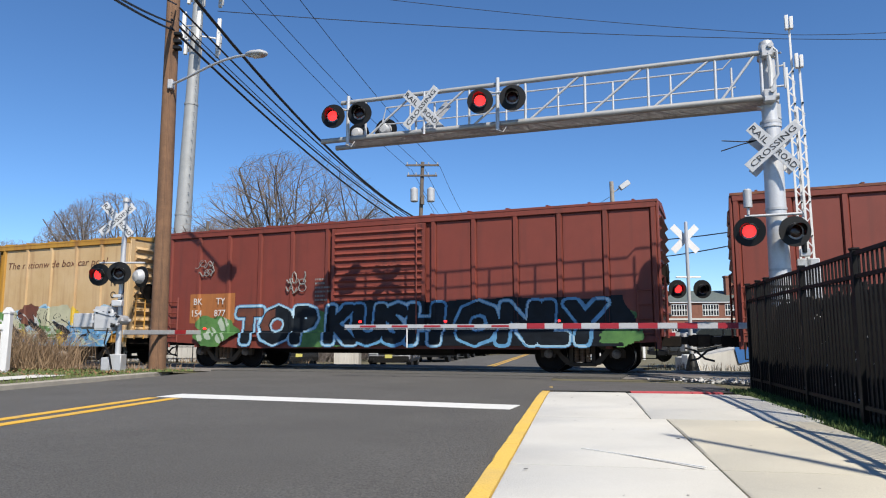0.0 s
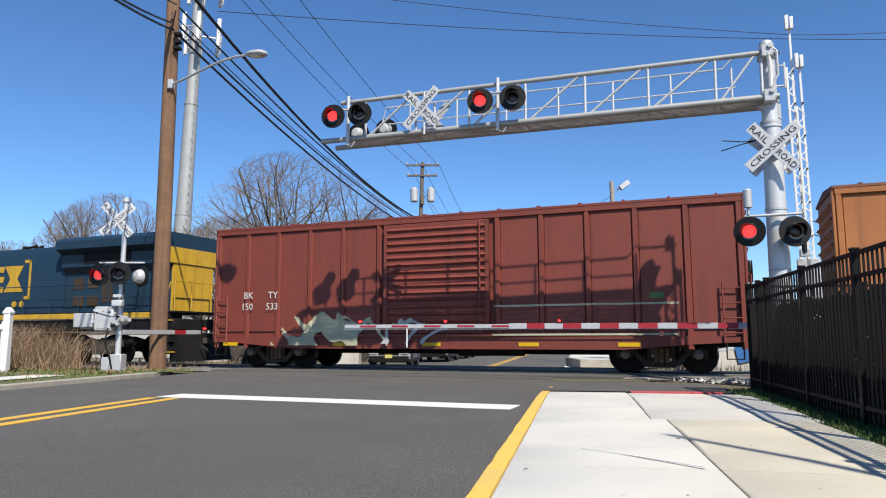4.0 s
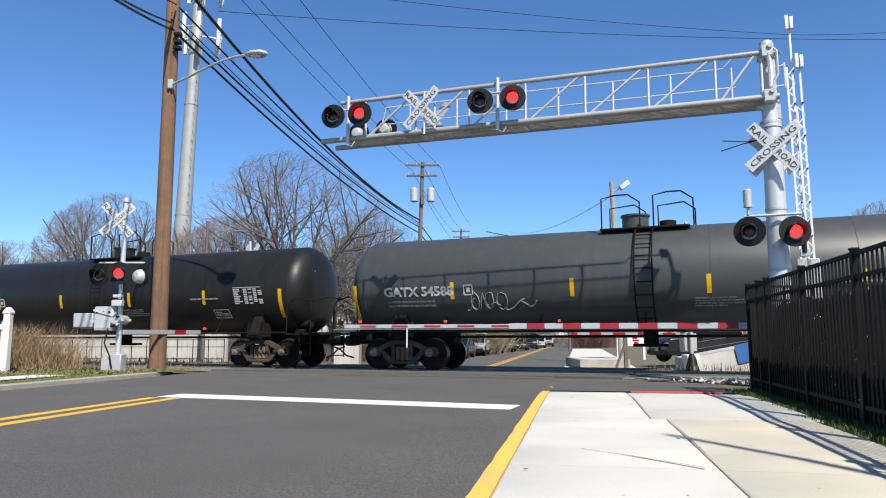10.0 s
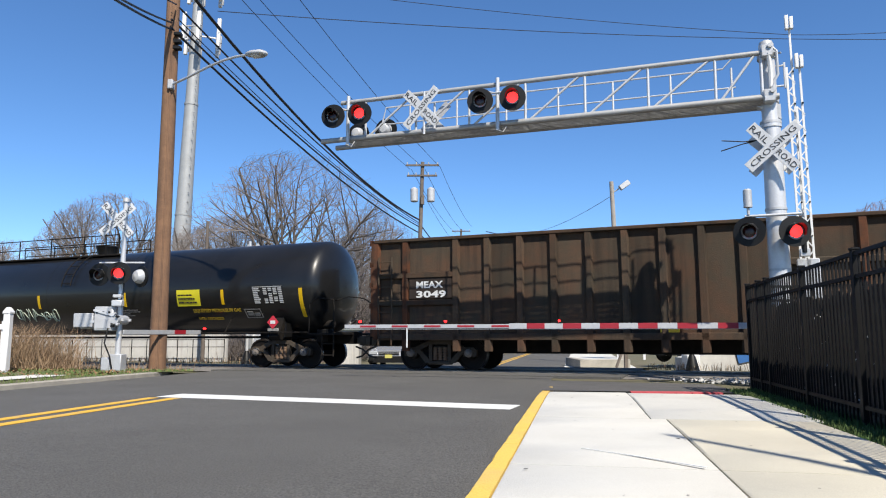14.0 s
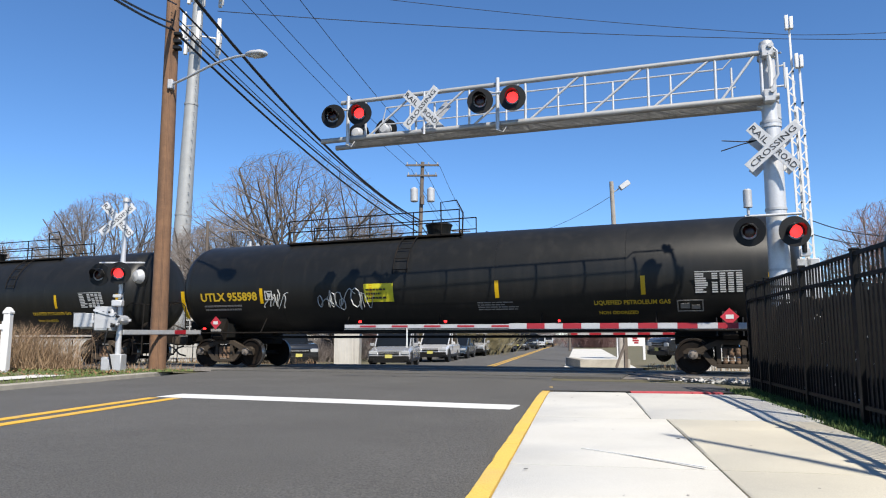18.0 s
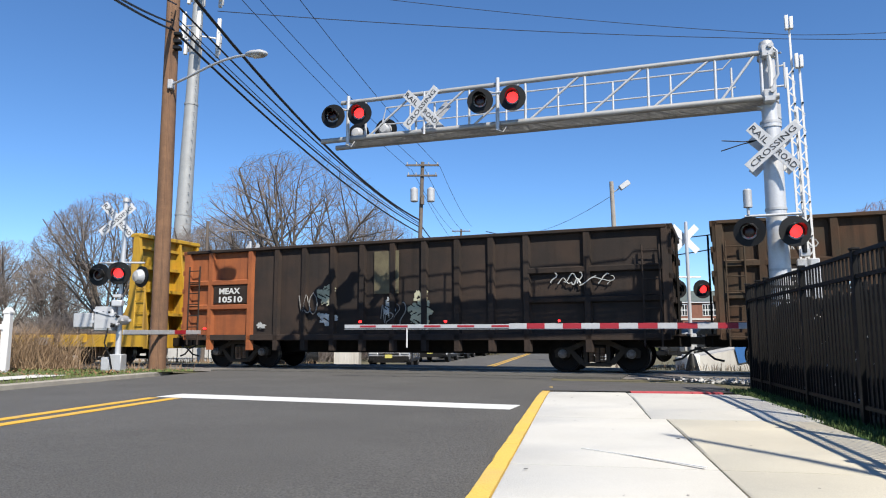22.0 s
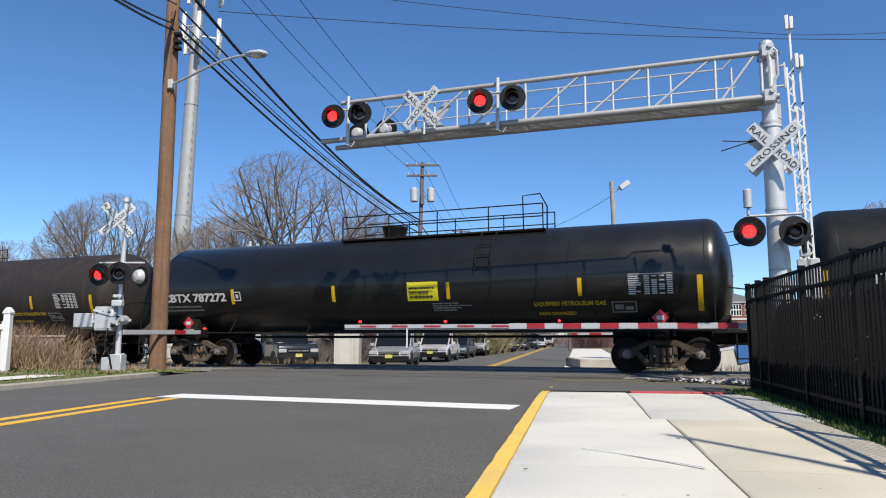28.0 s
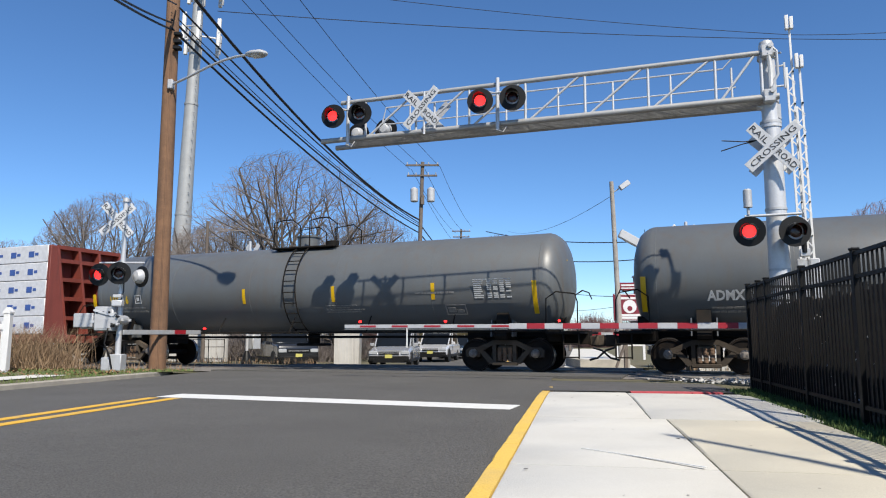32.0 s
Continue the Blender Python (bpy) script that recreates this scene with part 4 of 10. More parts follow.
gate_arm((-8.64, 18.90, 1.14), (-7.74, 22.30, 1.16), 0.406, (3.75,), None, "short striped barrier arm lowered beside the wooden pole", taper=False,
         stripes=((0.0, 2.2, 0), (2.2, 2.75, 1), (2.75, 3.52, 0)))

# unseen post, added only to cast the thin shadow line across the pavement
shadow_post = simple_pole("lamp_post", (5.23, -1.18, 0.0), (5.23, -1.18, 9.0), 0.07, 0.045, M_GALV, "unseen slim post added behind the viewpoint to cast a pavement shadow", "pole")
fp = thing("fence_post", "white vinyl fence end post with a pointed cap", "fence post", pose(-11.46, 18.41, 0.08))
part("post", Geo().box(-0.085, 0.085, -0.085, 0.085, 0, 1.55, 0.012), M_WHITE, fp)
part("cap", Geo().prism([(-0.1, 1.55), (0.1, 1.55), (0.1, 1.6), (0.0, 1.72), (-0.1, 1.6)], -0.1, 0.1), M_WHITE, fp)
for z in (0.35, 1.2):
    part("rail", Geo().box(-2.4, -0.085, -0.02, 0.02, z - 0.07, z + 0.07, 0.005), M_WHITE, fp)
for k in range(15):
    part("picket", Geo().box(-2.35 + k * 0.155, -2.26 + k * 0.155, 0.022, 0.036, 0.05, 1.35), M_WHITE, fp)

# ---- beyond the track ----
M_WALL_WHITE = mat("whitewashed_wall", (0.58, 0.57, 0.54), 0.9, col2=(0.42, 0.41, 0.39), scale=1.2, amount=0.7, bump=0.25, stain=(0.33, 0.30, 0.26), streak=0.5)
M_BRICK = mat("red_brick", (0.24, 0.10, 0.065), 0.9, col2=(0.17, 0.075, 0.05), scale=2, amount=0.7, bump=0.3)
M_ROOF_GREY = mat("grey_shingle", (0.13, 0.16, 0.14), 0.9, col2=(0.09, 0.10, 0.10), scale=3, amount=0.7, bump=0.3)
M_SIDING = mat("pale_siding", (0.60, 0.58, 0.53), 0.85, col2=(0.5, 0.48, 0.44), scale=2, amount=0.5, bump=0.1)
M_CUPOLA = mat("cream_cupola_paint", (0.66, 0.66, 0.56), 0.8, col2=(0.52, 0.54, 0.47), scale=1.5, amount=0.6, bump=0.1)
M_SIGN_RED = mat("maroon_sign", (0.22, 0.015, 0.03), 0.5, bump=0.03)
M_BLUE_SIGN = mat("blue_sign", (0.03, 0.14, 0.40), 0.5, bump=0.03)

a, b = Vector((-27.46, 40.50, -0.34)), Vector((-11.67, 38.00, -0.29))
wall = thing("low_wall", "long whitewashed low wall beyond the track", "wall", kind="structure")
m_ = 14
for k in range(m_):
    p, q = a.lerp(b, k / m_), a.lerp(b, (k + 0.985) / m_)
    p.z = q.z = 0
    part("panel", Geo().beam(p + Vector((0, 0, 0.30)), q + Vector((0, 0, 0.30)), 0.16, 1.70), M_WALL_WHITE, wall)
railing = thing("railing", "thin dark metal railing before the low wall", "railing")
for k in range(19):
    p = a.lerp(b, k / 18) + Vector((0.1, -0.9, 0))
    part("post", Geo().cyl((p.x, p.y, -0.45), (p.x, p.y, 0.92), 0.025, n=6), M_BLACK, railing)
for z in (0.5, 0.88):
    p, q = a + Vector((0.1, -0.9, 0)), b + Vector((0.1, -0.9, 0))
    part("rail", Geo().cyl((p.x, p.y, z), (q.x, q.y, z), 0.018, n=6), M_BLACK, railing)
blk = thing("white_shed", "small white corrugated hut beyond the track", "shed", pose(*(-4.46, 34.00, -0.44)))
part("body", Geo().box(-0.75, 0.45, -0.5, 0.5, -0.1, 1.75, 0.02), M_WALL_WHITE, blk)
for k in range(7):
    part("seam", Geo().box(-0.74 + 0.17 * k, -0.71 + 0.17 * k, -0.515, -0.5, 0, 1.75), M_SIDING, blk)
part("roof", Geo().box(-0.85, 0.55, -0.6, 0.6, 1.75, 1.83, 0.01), M_ROOF_GREY, blk)
# right side beyond the track: pavement, low walls, loading ramp
sheet("pavement", 3, 20, lambda i, j: tuple(rd(-0.7 + 3.2 * i, 23.2 + 60 * j, fall(rd(-0.7 + 3.2 * i, 23.2 + 60 * j)) + 0.025)), M_CONCRETE, "pale concrete pavement beyond the track", "pavement")
lw = thing("planter_wall", "low pale concrete planter wall beside the far pavement", "wall", pose(*(6.90, 31.00, -0.14)))
part("wall", Geo().box(-0.9, 1.3, -0.15, 0.15, -0.7, 0.14, 0.02), M_KERB, lw)
part("wall", Geo().box(-0.9, -0.6, 0.15, 3.5, -0.7, 0.14, 0.02), M_KERB, lw)
rp = thing("loading_ramp", "white concrete loading ramp with a blue sign leaning on it", "ramp", pose(*(9.73, 25.00, -0.19)))
part("ramp", Geo().prism([(-1.1, -0.1), (2.2, -0.1), (2.2, 1.02), (-1.1, 0.42)], -0.3, 1.2), M_WALL_WHITE, rp)
part("kerb", Geo().box(-1.2, -0.75, -0.42, 0.2, 0.0, 0.55, 0.03), M_WHITE, rp)
part("rail", Geo().tube([(-0.9, -0.25, 0.95), (2.2, -0.25, 1.45)], 0.03), M_BLACK, rp)
part("rail", Geo().tube([(-0.9, -0.25, 0.72), (2.2, -0.25, 1.2)], 0.03), M_BLACK, rp)
part("blue_sign", Geo().box(0.65, 1.25, -0.36, -0.32, 0.1, 0.75).moved(pose(0, 0, 0, 0, -12)), M_BLUE_SIGN, rp, "blue sign panel")
sb = thing("notice_board", "white board with a red round mark on posts", "board", pose(*(7.80, 29.00, -0.25)))
part("board", Geo().box(-0.20, 0.50, -0.03, 0.03, 0.85, 1.32, 0.01), M_WHITE, sb)
for x, z, w in ((0.12, 1.17, 0.2), (0.15, 1.08, 0.26), (0.17, 0.99, 0.18)):
    part("print_bar", Geo().box(x - w / 2, x + w / 2, -0.036, -0.03, z - 0.035, z + 0.035), M_RED_REFLECT, sb)
part("post", Geo().box(-0.34, -0.20, -0.08, 0.08, -0.1, 1.4), M_GREY_WOOD, sb)
part("brace", Geo().beam((-0.28, -0.05, 1.0), (-0.75, -0.3, 0.0), 0.08, 0.08), M_GREY_WOOD, sb)
gravel = thing("gravel_patch", "heap of pale crushed stone by the fence corner", "gravel", kind="structure")
rnd = random.Random(21)
g = Geo()
for k in range(1300):
    s = rnd.gauss(1.4, 1.0)
    d = -3.4 + rnd.gauss(0, 0.35)
    p = tk(s, d, 0.03 + 0.05 * rnd.random())
    r = rnd.uniform(0.02, 0.06)
    g.add([p + Vector((rnd.uniform(-r, r), rnd.uniform(-r, r), rnd.uniform(-r, r) * 0.7)) for _ in range(4)], [(0, 1, 2), (0, 2, 3), (0, 3, 1), (1, 3, 2)])
tagged(part("stones", g, M_WALL_WHITE, gravel, flat=True), kind="stuff")

# far-side crossing signals: backs of the crossbucks, lamps towards the camera
def far_signal(at, yaw, h, label, wide=0.42, face=0):
    s = thing("crossing_signal", label, "railway signal", pose(*at, 0, 0, yaw))
    part("mast", Geo().lathe([(0.0, 0.06), (h, 0.055), (h + 0.03, 0.0)], 14, "z"), M_ALU, s)
    part("base", Geo().lathe([(-0.15, 0.3), (0.0, 0.28), (0.25, 0.2), (0.55, 0.13), (0.7, 0.06)], 14, "z"), M_BLACK, s, "black cast base")
    part("cross_arm", Geo().cyl((-wide, 0, h - 1.85), (wide, 0, h - 1.85), 0.025, n=8), M_ALU, s)
    lamp_disc(s, (-wide, -0.1, h - 2.25), face, 0)
    lamp_disc(s, (wide, -0.1, h - 2.25), face, 1)
    m = pose(0, 0.12, h - 0.55, 0, 0, 0)
    part("crossbuck", Geo().box(-0.6, 0.6, -0.004, 0.004, -0.115, 0.115, 0.003), M_WHITE, s, "plain white back of a crossbuck", m @ pose(0, 0, 0, 0, 45))
    part("crossbuck", Geo().box(-0.6, 0.6, -0.004, 0.004, -0.115, 0.115, 0.003), M_WHITE, s, "", m @ pose(0, 0.01, 0, 0, -45))
    part("drive", Geo().box(-0.2, 0.25, 0.1, 0.5, 0.75, 1.35, 0.03), M_GALV, s)
    return s


far_signal((8.13, 23.00, -0.26), 4, 5.05, "silver crossing signal post seen from behind, with red lamps")
far_signal((-7.97, 28.50, -0.24), -40, 5.16, "silver crossing signal post at the far corner", 0.55, 32)
fa = gate_arm((8.15, 23.30, 1.06), (4.48, 24.60, 1.08), 0.406, (), None, "striped barrier arm lowered beyond the track", taper=False)

# ---- the train ----
M_TRUCK = mat("truck_cast_iron", (0.078, 0.062, 0.046), 0.85, 0.0, perpiece=0.5, spec=0.2, col2=(0.04, 0.029, 0.022), scale=4, amount=0.6, bump=0.3, bscale=40)
M_SPRING = mat("rusty_spring", (0.20, 0.125, 0.075), 0.85, col2=(0.09, 0.05, 0.03), scale=5, amount=0.7, bump=0.2)
M_WHEEL = mat("wheel_steel", (0.011, 0.009, 0.008), 0.7, 0.0, spec=0.15, col2=(0.03, 0.019, 0.012), scale=6, amount=0.6, bump=0.15)
M_CAP = mat("bearing_cap_steel", (0.26, 0.23, 0.20), 0.6, 0.2, col2=(0.09, 0.07, 0.055), scale=9, amount=0.8, bump=0.2)
M_TREAD = mat("bright_tread", (0.32, 0.31, 0.30), 0.3, 0.9, bump=0)
M_UNDER = mat("underframe_black", (0.008, 0.0075, 0.007), 0.8, spec=0.15, col2=(0.03, 0.022, 0.016), scale=3, amount=0.6, bump=0.2)
M_TANK_GREY = mat("dark_grey_tank", (0.058, 0.064, 0.066), 0.44, spec=0.45, col2=(0.045, 0.050, 0.052), scale=0.7, amount=0.6, bump=0.05, stain=(0.10, 0.09, 0.08), streak=0.35)
M_TANK_PALE = mat("grey_tank", (0.125, 0.135, 0.14), 0.42, col2=(0.095, 0.10, 0.105), scale=0.7, amount=0.6, bump=0.05, stain=(0.13, 0.11, 0.09), streak=0.45)
M_TANK_BLACK = mat("black_tank", (0.0125, 0.013, 0.0125), 0.42, spec=0.26, col2=(0.016, 0.016, 0.0155), scale=0.8, amount=0.6, bump=0.05, stain=(0.035, 0.032, 0.028), streak=0.35)
M_TANK_GLOSS = mat("glossy_black_tank", (0.010, 0.010, 0.010), 0.32, spec=0.32, col2=(0.016, 0.016, 0.017), scale=0.8, amount=0.5, bump=0.03, coat=0.2)
M_DECAL = mat("pale_yellow_decal", (0.55, 0.52, 0.25), 0.6, bump=0)
M_TANK_SOOT = mat("sooty_grey_tank", (0.030, 0.030, 0.028), 0.5, spec=0.3, col2=(0.022, 0.022, 0.021), scale=0.8, amount=0.6, bump=0.06, stain=(0.05, 0.042, 0.034), streak=0.35)
M_TANK_BROWN = mat("brown_black_tank", (0.030, 0.0245, 0.022), 0.55, spec=0.3, col2=(0.021, 0.017, 0.015), scale=0.8, amount=0.6, bump=0.08, stain=(0.08, 0.05, 0.035), streak=0.4)
M_BOX_RED = mat("boxcar_brown_red", (0.215, 0.042, 0.026), 0.6, col2=(0.17, 0.034, 0.022), scale=1.1, amount=0.6, bump=0.15, stain=(0.09, 0.028, 0.02), streak=0.45)
M_BOX_YELLOW = mat("boxcar_yellow", (0.50, 0.265, 0.035), 0.65, col2=(0.40, 0.19, 0.03), scale=0.8, amount=0.8, bump=0.15, stain=(0.24, 0.10, 0.035), streak=0.6)
M_BOX_CREAM = mat("faded_cream_paint", (0.62, 0.44, 0.24), 0.65, col2=(0.52, 0.34, 0.15), scale=0.8, amount=0.8, bump=0.15, stain=(0.30, 0.14, 0.05), streak=0.5)
M_BOX_ORANGE = mat("boxcar_orange", (0.42, 0.155, 0.04), 0.65, col2=(0.33, 0.11, 0.03), scale=0.8, amount=0.8, bump=0.15, stain=(0.20, 0.075, 0.03), streak=0.6)
M_DOOR_GREY = mat("grey_door", (0.07, 0.062, 0.052), 0.7, col2=(0.11, 0.085, 0.06), scale=1.4, amount=0.7, bump=0.2, stain=(0.16, 0.09, 0.05), streak=0.5)
M_RUST_ROOF = mat("rusty_roof_edge", (0.16, 0.05, 0.03), 0.85, col2=(0.30, 0.13, 0.07), scale=2.5, amount=0.8, bump=0.3)
M_GON_BROWN = mat("gondola_rust_brown", (0.058, 0.045, 0.031), 0.88, spec=0.2, col2=(0.095, 0.050, 0.030), scale=1.1, amount=0.9, bump=0.4, stain=(0.030, 0.024, 0.019), streak=0.75, grain=0.45, perpiece=0.22)
M_GON_RUST = mat("gondola_bare_rust", (0.120, 0.046, 0.022), 0.9, spec=0.2, col2=(0.050, 0.034, 0.025), scale=2.6, amount=1.0, bump=0.4, grain=0.4, perpiece=0.2)
M_GON_DARK = mat("gondola_black_brown", (0.032, 0.026, 0.023), 0.88, spec=0.2, col2=(0.056, 0.038, 0.029), scale=0.9, amount=1.0, bump=0.4, stain=(0.022, 0.018, 0.016), streak=0.6, grain=0.35, perpiece=0.18)
M_GON_ORANGE = mat("gondola_orange", (0.36, 0.105, 0.028), 0.8, col2=(0.24, 0.07, 0.025), scale=1.6, amount=0.8, bump=0.3, stain=(0.12, 0.04, 0.02), streak=0.5)
M_GON_WHITE = mat("chipped_white_panel", (0.50, 0.42, 0.32), 0.85, col2=(0.24, 0.10, 0.05), scale=3.5, amount=0.95, bump=0.35)
M_FLAT_YELLOW = mat("flatcar_yellow", (0.56, 0.33, 0.02), 0.6, col2=(0.44, 0.24, 0.02), scale=1.4, amount=0.7, bump=0.15, stain=(0.14, 0.08, 0.03), streak=0.6)
M_DECK_WOOD = mat("weathered_deck_wood", (0.15, 0.11, 0.082), 0.9, col2=(0.055, 0.038, 0.028), scale=4, amount=0.8, bump=0.5, perpiece=0.3)
M_LOCO_BLUE = mat("locomotive_blue", (0.0125, 0.037, 0.066), 0.42, spec=0.3, col2=(0.010, 0.030, 0.054), scale=1.0, amount=0.6, bump=0.05, stain=(0.03, 0.04, 0.05), streak=0.3)
M_LOCO_TRUCK = mat("grimy_truck", (0.10, 0.086, 0.068), 0.85, spec=0.2, col2=(0.022, 0.018, 0.014), scale=2.6, amount=1.0, bump=0.4, bscale=20)
M_LOCO_YELLOW = mat("locomotive_yellow", (0.60, 0.36, 0.02), 0.5, col2=(0.46, 0.26, 0.02), scale=2.5, amount=0.6, bump=0.05, stain=(0.22, 0.13, 0.03), streak=0.4)
M_LOCO_BLACK = mat("sooty_black", (0.008, 0.008, 0.008), 0.7, spec=0.2, col2=(0.02, 0.017, 0.015), scale=2, amount=0.6, bump=0.12)
M_MARK_WHITE = mat("white_stencil", (0.70, 0.70, 0.68), 0.6, col2=(0.5, 0.5, 0.48), scale=9, amount=0.5, bump=0)
M_MARK_YELLOW = mat("yellow_stencil", (0.66, 0.44, 0.02), 0.6, col2=(0.5, 0.33, 0.02), scale=9, amount=0.4, bump=0)
M_MARK_DIM = mat("faded_stencil", (0.30, 0.29, 0.27), 0.7, col2=(0.15, 0.14, 0.13), scale=12, amount=0.7, bump=0)
M_REFLECT_YELLOW = mat("yellow_reflector", (0.72, 0.44, 0.0), 0.45, col2=(0.6, 0.36, 0.0), scale=6, amount=0.4, bump=0)
M_PLACARD = mat("yellow_placard", (0.75, 0.66, 0.02), 0.5, bump=0)
M_PLACARD_RED = mat("red_placard", (0.55, 0.03, 0.05), 0.5, bump=0)
M_SPRAY_BLUE = mat("blue_spray", (0.14, 0.36, 0.58), 0.6, col2=(0.06, 0.19, 0.36), scale=3, amount=0.8, bump=0)
M_SPRAY_PALE = mat("pale_blue_spray", (0.42, 0.58, 0.68), 0.6, col2=(0.24, 0.44, 0.58), scale=2, amount=0.8, bump=0)
M_SPRAY_NAVY = mat("dark_spray", (0.007, 0.009, 0.012), 0.6, spec=0.2, col2=(0.014, 0.022, 0.032), scale=3, amount=0.6, bump=0)
M_SPRAY_GREEN = mat("green_spray", (0.10, 0.24, 0.06), 0.6, col2=(0.04, 0.12, 0.035), scale=3, amount=0.8, bump=0)
M_SPRAY_MINT = mat("mint_spray", (0.45, 0.52, 0.40), 0.6, col2=(0.32, 0.40, 0.34), scale=2, amount=0.8, bump=0)
M_SPRAY_CREAM = mat("cream_spray", (0.52, 0.50, 0.34), 0.6, col2=(0.36, 0.36, 0.24), scale=2, amount=0.8, bump=0)
M_SPRAY_BROWN = mat("brown_spray", (0.16, 0.05, 0.025), 0.6, col2=(0.08, 0.03, 0.02), scale=3, amount=0.8, bump=0)
M_SPRAY_WHITE = mat("white_spray", (0.55, 0.56, 0.54), 0.6, col2=(0.3, 0.31, 0.3), scale=4, amount=0.8, bump=0)
M_SPRAY_LIME = mat("pale_green_spray", (0.50, 0.53, 0.36), 0.6, col2=(0.38, 0.40, 0.24), scale=2, amount=0.8, bump=0, stain=(0.26, 0.16, 0.06), streak=0.4)
M_SPRAY_TEAL = mat("teal_spray", (0.36, 0.48, 0.48), 0.6, col2=(0.22, 0.34, 0.35), scale=2, amount=0.8, bump=0)
M_SPRAY_GREY = mat("grey_spray", (0.20, 0.24, 0.25), 0.6, col2=(0.30, 0.36, 0.38), scale=3, amount=0.8, bump=0)
M_SPRAY_MAUVE = mat("mauve_spray", (0.26, 0.17, 0.30), 0.6, col2=(0.15, 0.10, 0.17), scale=4, amount=0.8, bump=0)
M_PATCH_YELLOW = mat("fresh_yellow_patch", (0.62, 0.36, 0.03), 0.6, col2=(0.50, 0.27, 0.03), scale=2, amount=0.6, bump=0)
M_OLIVE = mat("olive_patch", (0.14, 0.12, 0.065), 0.8, col2=(0.08, 0.065, 0.04), scale=3, amount=0.8, bump=0.2)

CARS = []          # (car, left end along the track at 0 s, truck places, wheels)
WHEELS = []        # (wheelset, radius, car)
AXLE_Z = 0.50


def wheelset(parent, x, r=0.457, z=AXLE_Z):
    g = Geo()
    for s in (-1, 1):
        o = 0.75 * s
        g.lathe([(o - 0.07 * s, r - 0.05), (o - 0.07 * s, r + 0.012), (o - 0.035 * s, r + 0.008), (o - 0.03 * s, r - 0.004), (o + 0.07 * s, r - 0.01),
                 (o + 0.07 * s, r - 0.06), (o + 0.035 * s, r - 0.075), (o + 0.02 * s, 0.15), (o + 0.09 * s, 0.12), (o + 0.09 * s, 0.0)], 26, "y")
    g.lathe([(-1.02, 0.075), (1.02, 0.075)], 12, "y")
    me = g.mesh("wheelset")
    me.materials.append(M_WHEEL)
    me.materials.append(M_TREAD)
    for p in me.polygons:
        c = p.center
        rad = math.hypot(c.x, c.z)
        if rad > r - 0.012 and abs(p.normal.y) < 0.5:
            p.material_index = 1
    return me


WHEEL_36 = wheelset(None, 0)
WHEEL_42 = wheelset(None, 0, 0.53)


def side_frame_mesh(y):
    g = Geo()
    for s in (-1, 1):
        g.prism([(1.10 * s, 0.40), (1.12 * s, 0.58), (1.02 * s, 0.66), (0.78 * s, 0.66), (0.32 * s, 0.86), (0.0, 0.86), (0.0, 0.74), (0.3 * s, 0.74), (0.7 * s, 0.54), (0.72 * s, 0.40)][::s], y - 0.07, y + 0.07)
        g.prism([(0.74 * s, 0.56), (0.62 * s, 0.60), (0.32 * s, 0.30), (0.32 * s, 0.20), (0.45 * s, 0.22)][::s], y - 0.06, y + 0.06)
        g.box(0.24 * s if s > 0 else -0.34, 0.34 if s > 0 else -0.24, y - 0.06, y + 0.06, 0.22, 0.78)
    g.box(-0.36, 0.36, y - 0.08, y + 0.08, 0.17, 0.27, 0.02)
    return g.mesh("side_frame")


FRAME_NEAR, FRAME_FAR = side_frame_mesh(-0.99), side_frame_mesh(0.99)
SPRINGS = Geo()
for sx in (-0.15, 0.0, 0.15):
    for k in range(5):
        SPRINGS.lathe([(0.29 + 0.075 * k, 0.06), (0.325 + 0.075 * k, 0.07), (0.36 + 0.075 * k, 0.06)], 10, "z", at=(sx, 0, 0))
SPRINGS = SPRINGS.mesh("spring_nest")
CAP = Geo().lathe([(0.0, 0.12), (-0.08, 0.115), (-0.09, 0.09), (-0.12, 0.085), (-0.14, 0.05), (-0.14, 0.0)], 16, "y")
for k in range(3):
    CAP.cyl((0.055 * math.cos(k * 2.094), -0.11, 0.055 * math.sin(k * 2.094)), (0.055 * math.cos(k * 2.094), -0.155, 0.055 * math.sin(k * 2.094)), 0.02, n=6)
CAP = CAP.mesh("bearing_cap")
BRAKE = Geo().box(-0.06, 0.06, -0.84, -0.66, 0.3, 0.72, 0.02).mesh("brake_shoe")
for me, m_ in ((WHEEL_36, None), (WHEEL_42, None), (FRAME_NEAR, M_TRUCK), (FRAME_FAR, M_TRUCK), (SPRINGS, M_SPRING), (CAP, M_CAP), (BRAKE, M_UNDER)):
    if m_:
        me.materials.append(m_)
BOLSTER = Geo().box(-0.2, 0.2, -1.0, 1.0, 0.48, 0.72, 0.03).cyl((0, 0, 0.7), (0, 0, 0.84), 0.2).mesh("truck")
BOLSTER.materials.append(M_TRUCK)


def truck(car, x):
    t = part("truck", BOLSTER, None, car, "rusty cast-iron two-axle truck", pose(x, 0, RAIL_TOP))
    part("side_frame", FRAME_NEAR, None, t)
    part("side_frame", FRAME_FAR, None, t)
    tagged(part("spring_nest", SPRINGS, None, t, "", pose(0, -0.99, 0)), kind="stuff")
    for dx in (-0.89, 0.89):
        w = part("wheelset", WHEEL_36, None, t, "", pose(dx, 0, 0.457))
        WHEELS.append((w, 0.457, car, x + dx))
        part("bearing_cap", CAP, None, t, "", pose(dx, -1.06, 0.5))
        part("brake_shoe", BRAKE, None, t, "", pose(dx * 0.38, 0, 0))
    return t


